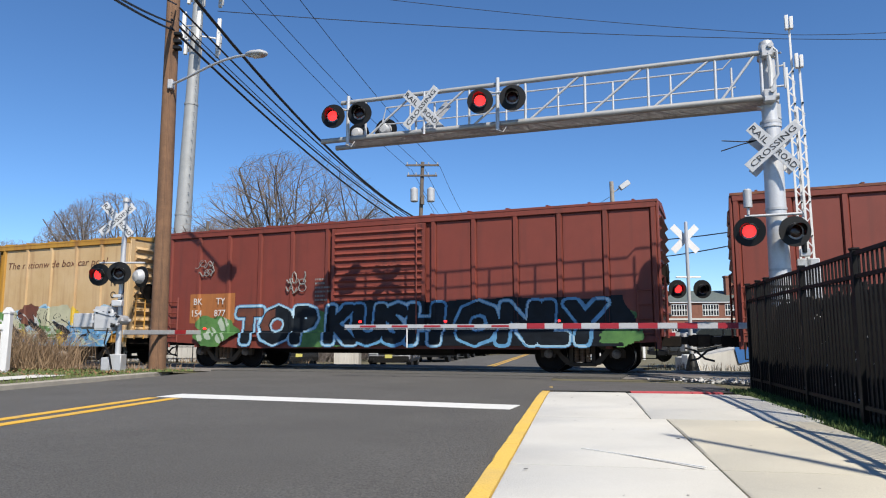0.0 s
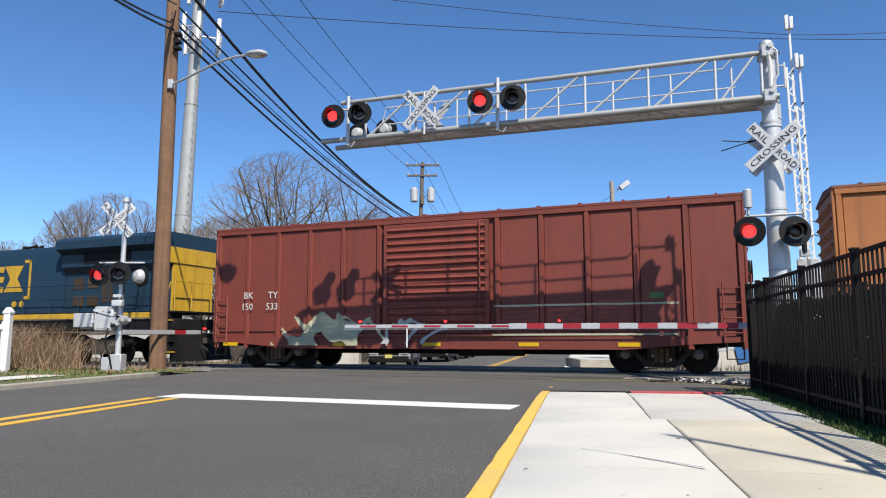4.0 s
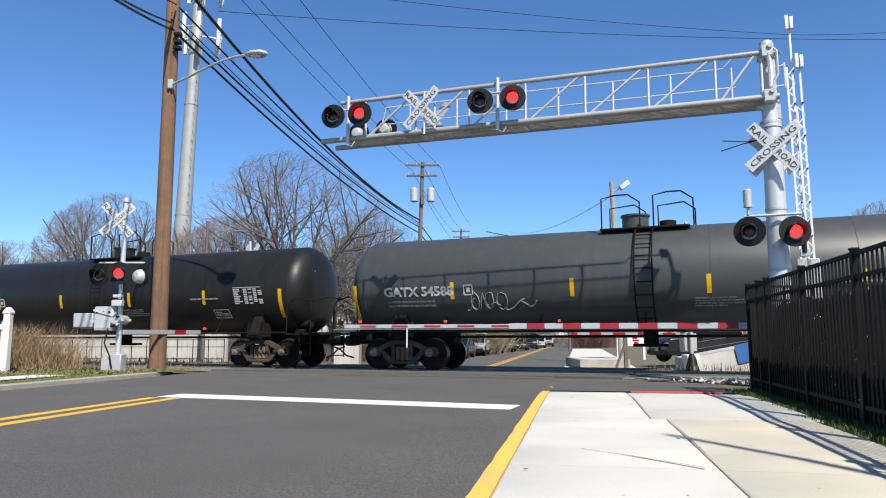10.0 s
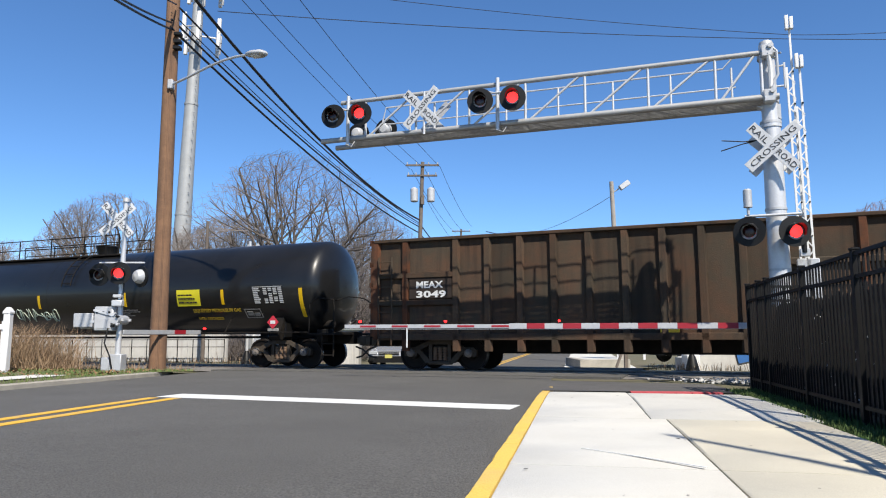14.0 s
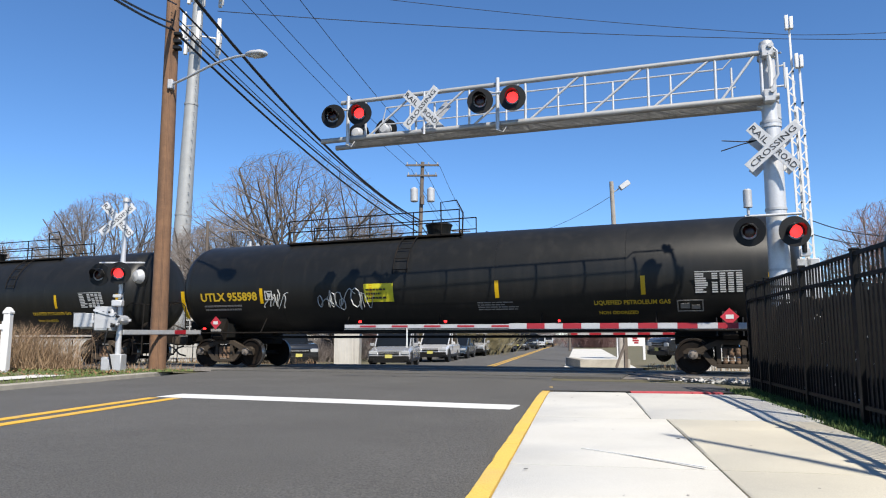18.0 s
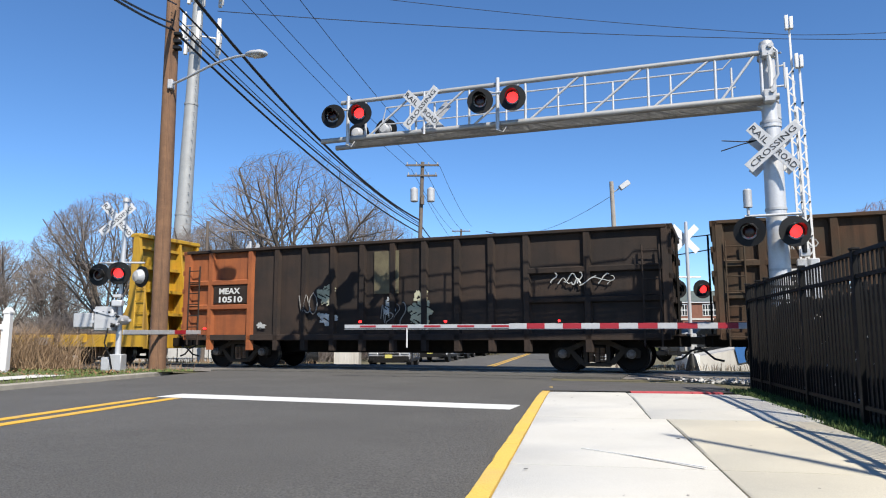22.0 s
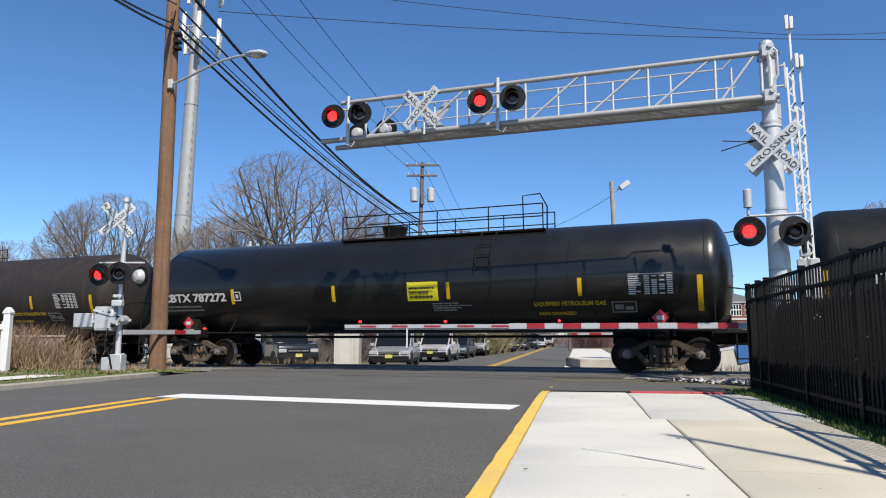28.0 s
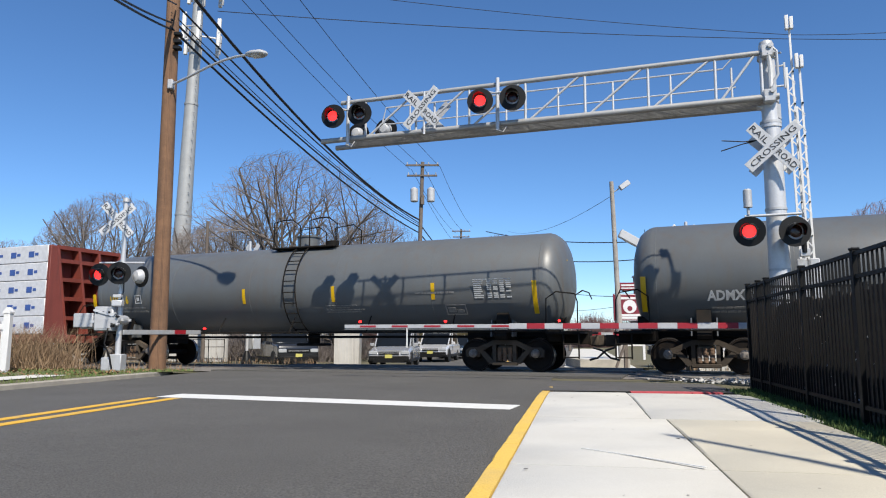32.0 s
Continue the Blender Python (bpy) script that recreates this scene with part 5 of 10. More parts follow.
def coupler(car, x, way, z=0.88):
    g = Geo().box(0, 0.55, -0.09, 0.09, -0.1, 0.1, 0.02).box(0.45, 0.78, -0.16, 0.13, -0.16, 0.16, 0.04).box(0.62, 0.86, 0.02, 0.16, -0.14, 0.14, 0.03)
    part("coupler", g, M_TRUCK, car, "", pose(x, 0, z) if way > 0 else pose(x, 0, z, 0, 0, 180))
    hose = [(0.15, -0.35, 0.7), (0.4, -0.36, 0.62), (0.62, -0.33, 0.42), (0.85, -0.28, 0.36)]
    part("air_hose", Geo().tube([(x + way * a, b, c) for a, b, c in hose], 0.028), M_RUBBER, car)


def ladder(car, x, y, z0, z1, w=0.42, rungs=5, mat_=None, along="x", name="ladder"):
    g = Geo()
    d = Vector((1, 0, 0)) if along == "x" else Vector((0, 1, 0))
    for k in (-1, 1):
        g.beam(Vector((x, y, z0)) + d * (k * w / 2), Vector((x, y, z1)) + d * (k * w / 2), 0.045, 0.02)
    for k in range(rungs):
        z = z0 + (z1 - z0) * (k + 0.6) / rungs
        g.cyl(Vector((x, y, z)) - d * (w / 2), Vector((x, y, z)) + d * (w / 2), 0.016, n=6)
    return part(name, g, mat_ or M_UNDER, car)


def new_car(name, label, category, left, length):
    car = thing(name, label, category)
    CARS.append((car, left, length))
    return car


ZC, RT = 2.60, 1.50


def shell_size(style):
    """Pressure cars are a little fatter than general ones."""
    global ZC, RT
    ZC, RT = (2.60, 1.50) if style == "lpg" else (2.53, 1.42)


def on_shell(x, z, out=0.008):
    t = math.asin(max(-1, min(1, (z - ZC) / RT)))
    return pose(x, -(RT + out) * math.cos(t), ZC + (RT + out) * math.sin(t), -math.degrees(t))


def band(x0, x1, z0, z1, out=0.006, n=6):
    """A thin plate that follows the shell's near side."""
    g = Geo()
    a0, a1 = [math.degrees(math.asin((z - ZC) / RT)) for z in (z0, z1)]
    g.lathe([(x0, RT - 0.01), (x0, RT + out), (x1, RT + out), (x1, RT - 0.01)], n, "x", a0, a1, at=(0, 0, ZC))
    return g


def stencil_rows(car, x, z, w, h, rows, material, place, seed=1, name="stencil"):
    """Small unreadable print as rows of short bars."""
    rnd = random.Random(seed)
    g = Geo()
    for k in range(rows):
        zz = h - (k + 0.5) * h / rows
        xx, end = 0.0, w * (1 if rows < 3 else rnd.uniform(0.55, 1.0))
        while xx < end * 0.96:
            ln = min(rnd.uniform(0.04, 0.16) * max(0.5, w), end - xx)
            g.box(xx, xx + ln, -0.003, 0.003, zz - h / rows * 0.22, zz + h / rows * 0.22)
            xx += ln + 0.022
    return tagged(part(name, g, material, car, "", place(x, z)), kind="stuff")


def data_table(car, x, z, w, h, place, seed):
    """Stencilled table: a column of long entries and four columns of short ones."""
    rnd = random.Random(seed)
    g = Geo()
    g.box(0, w, -0.003, 0.003, h - 0.02, h)
    for k in range(9):
        zz = h * (0.93 - (k + 0.5) * 0.93 / 9)
        for c0, c1 in ((0.0, 0.30), (0.36, 0.48), (0.53, 0.65), (0.70, 0.82), (0.87, 1.0)):
            if c0 and rnd.random() < 0.12:
                continue
            e = c0 + (c1 - c0) * (rnd.uniform(0.5, 1.0) if c0 == 0 else 1)
            g.box(w * c0, w * e, -0.003, 0.003, zz - 0.017, zz + 0.017)
    return tagged(part("data_panel", g, M_MARK_WHITE, car, "", place(x, z)), kind="stuff")


def handrail(car, pts, r=0.018, material=None, name="handrail"):
    return part(name, Geo().tube(pts, r, 6), material or M_UNDER, car)


def tank_car(left, L, shell, mark, number, style="general", mark_mat=None, label="", bars=None, placard=None, data=True, seed=0, marks_at=(1.1, 3.3), walk_at=None, domex=None,
             tag=None, diamond=False, marks_z=2.16, printed=False):
    mark_mat = mark_mat or M_MARK_WHITE
    shell_size(style)
    car = new_car("tank_car", label, "tank car", left, L)
    prof = [(0.0, 0.0), (0.012, 0.35), (0.05, 0.72), (0.12, 0.98), (0.22, 1.20), (0.34, RT - 0.11), (0.46, RT - 0.035), (0.58, RT)]
    prof = prof + [(L - a, b) for a, b in prof[::-1]]
    body = part("shell", Geo().lathe(prof, 56, "x", at=(0, 0, ZC)), shell, car)
    for x in [0.66] + [0.66 + (L - 1.32) * k / 5 for k in range(1, 5)] + [L - 0.66]:
        part("weld_seam", Geo().lathe([(x - 0.012, RT - 0.002), (x - 0.008, RT + 0.005), (x + 0.008, RT + 0.005), (x + 0.012, RT - 0.002)], 48, "x", at=(0, 0, ZC)), shell, body)
    # stub sills, bolsters, end platforms
    for x, w in ((0, 1), (L, -1)):
        c = x + 1.75 * w
        part("stub_sill", Geo().box(min(x - 0.45 * w, x + 3.1 * w), max(x - 0.45 * w, x + 3.1 * w), -0.28, 0.28, 0.78, 1.16, 0.02), M_UNDER, car)
        part("body_bolster", Geo().prism([(-1.35, 0.92), (1.35, 0.92), (1.42, 1.02), (1.12, 1.66), (-1.12, 1.66), (-1.42, 1.02)], c - 0.17, c + 0.17, "x"), M_UNDER, car)
        for dx in (-0.3, 0.3):
            part("saddle_web", Geo().prism([(-1.3, 1.0), (-0.9, 1.0), (-0.85, 1.42), (-1.22, 1.45)], c + dx - 0.015, c + dx + 0.015, "x"), shell, car)
        lo, hi = sorted((x - 0.42 * w, x + 0.5 * w))
        part("end_platform", Geo().box(lo, hi, -1.45, 1.45, 1.06, 1.12, 0.01), M_UNDER, car)
        part("step_ladder", Geo().beam((x - 0.38 * w, -1.42, 1.1), (x - 0.38 * w, -1.42, 0.42), 0.04, 0.02).beam((x + 0.02 * w, -1.42, 1.1), (x + 0.02 * w, -1.42, 0.42), 0.04, 0.02)
             .cyl((x - 0.38 * w, -1.42, 0.46), (x + 0.02 * w, -1.42, 0.46), 0.018, n=6).cyl((x - 0.38 * w, -1.42, 0.8), (x + 0.02 * w, -1.42, 0.8), 0.018, n=6), M_UNDER, car)
        handrail(car, [(x + 0.48 * w, -1.43, 1.1), (x + 0.46 * w, -1.45, 2.0), (x + 0.2 * w, -1.42, 2.18), (x - 0.28 * w, -1.3, 2.12), (x - 0.36 * w, -1.38, 1.9), (x - 0.36 * w, -1.42, 1.1)])
        handrail(car, [(x - 0.3 * w, -1.2, 2.1), (x - 0.34 * w, -0.5, 2.25), (x - 0.34 * w, 0.5, 2.25), (x - 0.3 * w, 1.2, 2.1)])
        part("brake_rigging", Geo().box(min(x + 0.2 * w, x + 0.6 * w), max(x + 0.2 * w, x + 0.6 * w), -0.8, -0.4, 0.85, 1.25, 0.03).cyl((x + 0.1 * w, -0.6, 1.4), (x + 0.55 * w, -0.6, 1.4), 0.13), M_UNDER, car)
        coupler(car, x - 0.4 * w, -w)
        truck(car, c)
    part("side_rail", Geo().tube([(0.5, -1.46, 1.14), (L - 0.5, -1.46, 1.14)], 0.024, 6), M_UNDER, car)
    for k in range(1, 6):
        x = 0.5 + (L - 1.0) * k / 6
        part("rail_hanger", Geo().beam((x, -1.46, 1.13), (x, -1.12, 1.62), 0.03, 0.02), M_UNDER, car)
    part("train_pipe", Geo().tube([(1.0, -0.35, 1.0), (L - 1.0, -0.35, 1.0)], 0.04, 6), M_UNDER, car)
    mid = L / 2
    if style == "general":
        dx = domex or mid
        part("outlet", Geo().cyl((dx, 0, 0.78), (dx, 0, 1.2), 0.2).box(dx - 0.45, dx + 0.45, -0.35, 0.35, 0.72, 0.80, 0.02), M_UNDER, car)
        plat = part("platform", Geo().box(dx - 1.15, dx + 1.15, -0.85, 0.85, 3.98, 4.03, 0.01), M_UNDER, car, "steel grating platform on top")
        part("manway", Geo().lathe([(3.98, 0.36), (4.42, 0.36), (4.42, 0.40), (4.47, 0.40), (4.50, 0.0)], 20, "z", at=(dx - 0.3, 0, 0)), shell, car, "round manway with a lid")
        part("valve_housing", Geo().lathe([(3.98, 0.22), (4.28, 0.22), (4.32, 0.0)], 14, "z", at=(dx + 0.55, 0.1, 0)), M_UNDER, car)
        for xx in (dx - 1.1, dx + 0.25):
            handrail(car, [(xx, -0.8, 4.0), (xx, -0.8, 4.85), (xx + 0.35, -0.8, 4.92), (xx + 0.7, -0.8, 4.92), (xx + 1.0, -0.8, 4.7), (xx + 1.0, -0.8, 4.0)], 0.022)
            handrail(car, [(xx, 0.8, 4.0), (xx, 0.8, 4.85), (xx + 0.7, 0.8, 4.92), (xx + 1.0, 0.8, 4.7), (xx + 1.0, 0.8, 4.0)], 0.022)
        # ladder that follows the shell
        for s in (-0.22, 0.22):
            part("ladder_rail", Geo().tube([(dx + s, -(RT + 0.10) * math.cos(radians(a)), ZC + (RT + 0.10) * math.sin(radians(a))) for a in range(-62, 66, 8)], 0.02, 6), M_UNDER, car)
        for a in range(-58, 62, 13):
            p = (-(RT + 0.10) * math.cos(radians(a)), ZC + (RT + 0.10) * math.sin(radians(a)))
            part("rung", Geo().cyl((dx - 0.22, p[0], p[1]), (dx + 0.22, p[0], p[1]), 0.016, n=6), M_UNDER, car)
    else:
        x0, x1 = walk_at
        part("platform", Geo().box(x0, x1, -0.78, 0.78, 3.96, 4.02, 0.01), M_UNDER, car, "long steel walkway on top")
        dx = domex
        part("valve_dome", Geo().lathe([(3.98, 0.30), (4.10, 0.34), (4.36, 0.40), (4.40, 0.43), (4.44, 0.40), (4.47, 0.0)], 22, "z", at=(dx, 0, 0)), shell, car, "round protective valve dome")
        n = max(3, int((x1 - x0) / 1.5))
        for y in (-0.76, 0.76):
            for k in range(n + 1):
                xx = x0 + 0.05 + (x1 - x0 - 0.1) * k / n
                part("rail_post", Geo().cyl((xx, y, 4.0), (xx, y, 4.72), 0.02, n=6), M_UNDER, car)
            for z in (4.36, 4.72):
                part("hand_rail", Geo().cyl((x0 + 0.05, y, z), (x1 - 0.05, y, z), 0.018, n=6), M_UNDER, car)
        handrail(car, [(x1 - 0.6, -0.8, 4.0), (x1 - 0.6, -0.85, 4.95), (x1 - 0.1, -0.85, 4.98), (x1 + 0.1, -0.85, 4.6), (x1 + 0.1, -0.9, 3.95)], 0.022)
        lx = x1 - 1.6
        for s in (-0.22, 0.22):
            part("ladder_rail", Geo().tube([(lx + s, -(RT + 0.08) * math.cos(radians(a)), ZC + (RT + 0.08) * math.sin(radians(a))) for a in range(8, 66, 8)], 0.018, 6), M_UNDER, car)
        for a in range(12, 62, 13):
            p = (-(RT + 0.08) * math.cos(radians(a)), ZC + (RT + 0.08) * math.sin(radians(a)))
            part("rung", Geo().cyl((lx - 0.22, p[0], p[1]), (lx + 0.22, p[0], p[1]), 0.014, n=6), M_UNDER, car)
    for ob in car.children:
        if ob.type == "MESH" and min(v.co.z for v in ob.data.vertices) > 3.9:
            ob.location.z += ZC + RT - 4.10
    # paint and plates
    for x in (0.28, L - 0.85):
        part("reflector", band(x, x + 0.13, 1.62, 2.50), M_REFLECT_YELLOW, car, "tall yellow reflector")
    for x in bars or [3.4 + (L - 7.2) * k / 3 for k in range(4)]:
        part("reflector", band(x, x + 0.11, 2.05, 2.52), M_REFLECT_YELLOW, car)
    a, b = marks_at
    if mark:
        part("lettering", lettering(mark + " " + number, 0.37, b - a, bold=0.012), mark_mat, car, "stencilled car number", on_shell(a, marks_z))
    stencil_rows(car, a + 0.1, marks_z - 0.33, 1.5, 0.26, 2, M_MARK_DIM, on_shell, seed)
    part("class_plate", Geo().box(0, 0.28, -0.003, 0.003, 0, 0.03).box(0, 0.28, -0.003, 0.003, 0.27, 0.3).box(0, 0.03, -0.003, 0.003, 0.03, 0.27).box(0.25, 0.28, -0.003, 0.003, 0.03, 0.27).box(0.09, 0.19, -0.003, 0.003, 0.09, 0.21), M_MARK_WHITE, car, "small framed class mark", on_shell(b + 0.3, marks_z - 0.01))
    if data:
        data_table(car, L - (1.8 if printed else 2.5), 2.35 if printed else 2.05, 1.08, 0.56, on_shell, seed + 5)
        if style != "lpg":
            stencil_rows(car, L - 4.3, 2.18, 1.2, 0.13, 1, M_MARK_DIM, on_shell, seed + 7)
        part("plate", Geo().box(0, 0.62, -0.004, 0.003, 0, 0.03).box(0, 0.62, -0.004, 0.003, 0.33, 0.36).box(0, 0.03, -0.004, 0.003, 0.03, 0.33).box(0.59, 0.62, -0.004, 0.003, 0.03, 0.33).box(0.08, 0.3, -0.004, 0.003, 0.1, 0.26).box(0.34, 0.54, -0.004, 0.003, 0.08, 0.2), M_MARK_DIM, car, "small framed data mark", on_shell(L - (2.95 if style == "lpg" else 3.4), 1.62))
    if printed:
        stencil_rows(car, mid + 2.4, 1.88, 1.5, 0.9, 8, M_MARK_WHITE, on_shell, seed + 9)
        for x in (mid - 2.2, mid - 1.72):
            dc = part("decal", Geo().box(0, 0.42, -0.004, 0.003, 0, 0.36), M_DECAL, car, "pale yellow printed decal", on_shell(x, 2.16))
            part("print_bar", Geo().box(0.06, 0.36, -0.007, -0.004, 0.05, 0.09).box(0.1, 0.32, -0.007, -0.004, 0.16, 0.28), M_REFLECT_YELLOW, dc)
    else:
        stencil_rows(car, mid + 1.2, 1.72, 1.3, 0.30, 4, M_MARK_DIM, on_shell, seed + 9)
    if style == "lpg":
        part("lettering", lettering("LIQUEFIED PETROLEUM GAS", 0.17, 1.9, bold=0.004), M_MARK_YELLOW, car, "dull yellow stencilled contents line", on_shell(L - 5.0, 1.82))
        part("lettering", lettering("NON ODORIZED", 0.15, 1.0, bold=0.004), M_MARK_YELLOW, car, "", on_shell(L - 4.9, 1.58))
    if placard is not None:
        part("placard", band(placard, placard + 0.95, 2.02, 2.55), M_PLACARD, car, "square yellow placard")
        stencil_rows(car, placard + 0.08, 2.08, 0.8, 0.38, 3, M_LETTER, lambda x, z: on_shell(x, z, 0.014), seed + 11)
    if tag is not None:
        part("decal", band(tag, tag + 0.85, 1.62, 1.95), M_REFLECT_YELLOW, car)
    if diamond:
        for x in (1.75, L - 1.75):
            hz = part("hazard_sign", Geo().box(-0.15, 0.15, -0.006, 0.004, -0.15, 0.15).moved(pose(0, 0, 0, 0, 45)), M_PLACARD_RED, car, "red diamond hazard sign", pose(x, -1.49, 1.46))
            part("number_patch", Geo().box(-0.09, 0.09, -0.01, -0.006, -0.05, 0.05), M_MARK_WHITE, hz)
            part("sign_bracket", Geo().box(x - 0.2, x + 0.2, -1.485, -1.45, 1.18, 1.27, 0.01), M_MARK_DIM, car)
    for w, x in ((1, 0.0), (-1, L)):
        stencil_rows(car, 0, 0, 0.75, 0.3, 3, M_MARK_DIM if mark_mat is M_MARK_WHITE else mark_mat, lambda a_, b_, x=x, w=w: pose(x - 0.08, -0.55, 2.85, 0, 0, 90) @ pose(0, -0.02, 0) if w < 0 else pose(0.12, -0.3, 2.85, 0, 0, -90), seed + 3)
    return car


def box_car(left, L, paint, label, door_mat, door=(6.3, 9.4), roof_mat=None, top=4.46, ribs=None, right_paint=None):
    car = new_car("box_car", label, "box car", left, L)
    W = 1.5
    z0 = 0.98
    body = part("body", Geo().box(0.02, L - 0.02, -W + 0.09, W - 0.09, z0, top - 0.1), paint, car)
    if right_paint:
        part("repainted_panel", Geo().box(door[1] + 0.25, L - 0.06, -W + 0.07, -W + 0.088, z0 + 0.35, top - 0.14), right_paint, car, "faded cream repainted side panel")
    rp = right_paint or paint
    roof = part("roof", Geo().prism([(-W - 0.02, top - 0.05), (-W - 0.02, top + 0.01), (0, top + 0.16), (W + 0.02, top + 0.01), (W + 0.02, top - 0.05)], -0.04, L + 0.04, "x"), roof_mat or M_RUST_ROOF, car)
    for k in range(14):
        x = (k + 0.5) * L / 14
        part("roof_seam", Geo().beam((x, -W, top + 0.03), (x, 0, top + 0.18), 0.06, 0.04), roof_mat or M_RUST_ROOF, roof)
    part("top_chord", Geo().box(0, L, -W - 0.01, -W + 0.10, top - 0.2, top - 0.02, 0.015), paint, car)
    xs = ribs or ([0.08] + [0.08 + (door[0] - 0.35) * k / 5 for k in range(1, 5)] + [door[0] - 0.22, door[1] + 0.22] + [door[1] + 0.22 + (L - 0.3 - door[1]) * k / 5 for k in range(1, 5)] + [L - 0.08])
    for x in xs:
        pm = rp if x > door[1] + 0.3 else paint
        part("rib", Geo().prism([(x - 0.085, -W + 0.07), (x - 0.05, -W), (x + 0.05, -W), (x + 0.085, -W + 0.07)], z0 - 0.3, top - 0.1, "z"), pm, car)
    for x0, x1 in zip(xs, xs[1:]):
        if x1 - x0 > 0.7 and not (door[0] - 0.4 < x0 < door[1]):
            part("side_sheet", Geo().prism([(x0 + 0.085, -W + 0.09), (x0 + 0.1, -W + 0.05), (x1 - 0.1, -W + 0.05), (x1 - 0.085, -W + 0.09)], z0 + 0.2, top - 0.22, "z"), rp if x0 > door[1] else paint, car)
    part("side_sill", Geo().prism([(0.0, 1.0), (0.0, 0.86), (1.2, 0.80), (2.9, 0.66), (L - 2.9, 0.66), (L - 1.2, 0.80), (L, 0.86), (L, 1.0)], -W - 0.005, -W + 0.09), paint, car)
    # sliding door with horizontal pressings
    d0, d1 = door
    dr = part("door", Geo().box(d0, d1, -W - 0.04, -W + 0.04, z0 + 0.12, top - 0.22, 0.01), door_mat, car, "sliding door with horizontal ribs")
    n = 15
    for k in range(n):
        z = z0 + 0.25 + (top - z0 - 0.65) * k / (n - 1)
        part("door_rib", Geo().prism([(-W - 0.095, z + 0.0), (-W - 0.03, z + 0.075), (-W - 0.03, z - 0.06)], d0 + 0.08, d1 - 0.08, "x"), door_mat, dr)
    for x in (d0 + 0.05, d1 - 0.05):
        part("door_stile", Geo().box(x - 0.05, x + 0.05, -W - 0.075, -W - 0.03, z0 + 0.12, top - 0.22), door_mat, dr)
    part("lock_bar", Geo().cyl((d1 - 0.25, -W - 0.11, z0 + 0.1), (d1 - 0.25, -W - 0.11, top - 0.25), 0.022, n=8), door_mat, dr)
    part("door_track", Geo().box(d0 - 3.0, d1 + 0.3, -W - 0.09, -W + 0.02, z0 + 0.02, z0 + 0.1, 0.01), paint, car)
    # ends
    for x, w in ((0, 1), (L, -1)):
        part("end_wall", Geo().box(min(x, x + 0.05 * w), max(x, x + 0.05 * w), -W + 0.06, W - 0.06, z0, top - 0.05), rp if x else paint, car)
        for k in range(10):
            z = z0 + 0.3 + (top - z0 - 0.7) * k / 9
            part("end_corrugation", Geo().prism([(0, z - 0.1), (-0.11 * w, z), (0, z + 0.1)], -W + 0.28, W - 0.28) .moved(pose(x, 0, 0)), rp if x else paint, car)
        part("corner_post", Geo().box(min(x, x - 0.06 * w), max(x, x - 0.06 * w), -W + 0.02, -W + 0.2, z0, top - 0.05, 0.01), rp if x else paint, car)
        ladder(car, x + 0.32 * w, -W - 0.05, 0.85, 2.3, 0.42, 4, paint)
        ladder(car, x - 0.13 * w, -W + 0.5, 0.95, 2.5, 0.42, 4, paint, "y")
        part("stirrup", Geo().tube([(x + 0.12 * w, -W + 0.02, 0.9), (x + 0.12 * w, -W - 0.02, 0.45), (x + 0.5 * w, -W - 0.02, 0.45), (x + 0.5 * w, -W + 0.02, 0.9)], 0.022, 6), M_UNDER, car)
        part("draft_sill", Geo().box(min(x - 0.4 * w, x + 1.2 * w), max(x - 0.4 * w, x + 1.2 * w), -0.3, 0.3, 0.72, 1.0, 0.02), M_UNDER, car)
        coupler(car, x - 0.35 * w, -w)
        truck(car, x + 2.05 * w)
    part("brake_wheel", Geo().lathe([(0.0, 0.28), (0.03, 0.28), (0.03, 0.25), (0.0, 0.25)], 20, "x", at=(L + 0.16, -0.7, 2.6)).box(L + 0.02, L + 0.14, -0.95, -0.45, 2.35, 2.85), M_UNDER, car)
    part("underframe", Geo().box(0.1, L - 0.1, -1.25, 1.25, 0.78, 0.97).box(2.9, L - 2.9, -0.25, 0.25, 0.5, 0.8), M_UNDER, car)
    part("brake_cylinder", Geo().cyl((L * 0.42, -0.9, 0.7), (L * 0.50, -0.9, 0.7), 0.16).cyl((L * 0.52, -0.9, 0.66), (L * 0.64, -0.9, 0.66), 0.2), M_UNDER, car)
    return car


def on_side(x, z, out=0.012, side=-1.5):
    return pose(x, side - out, z)


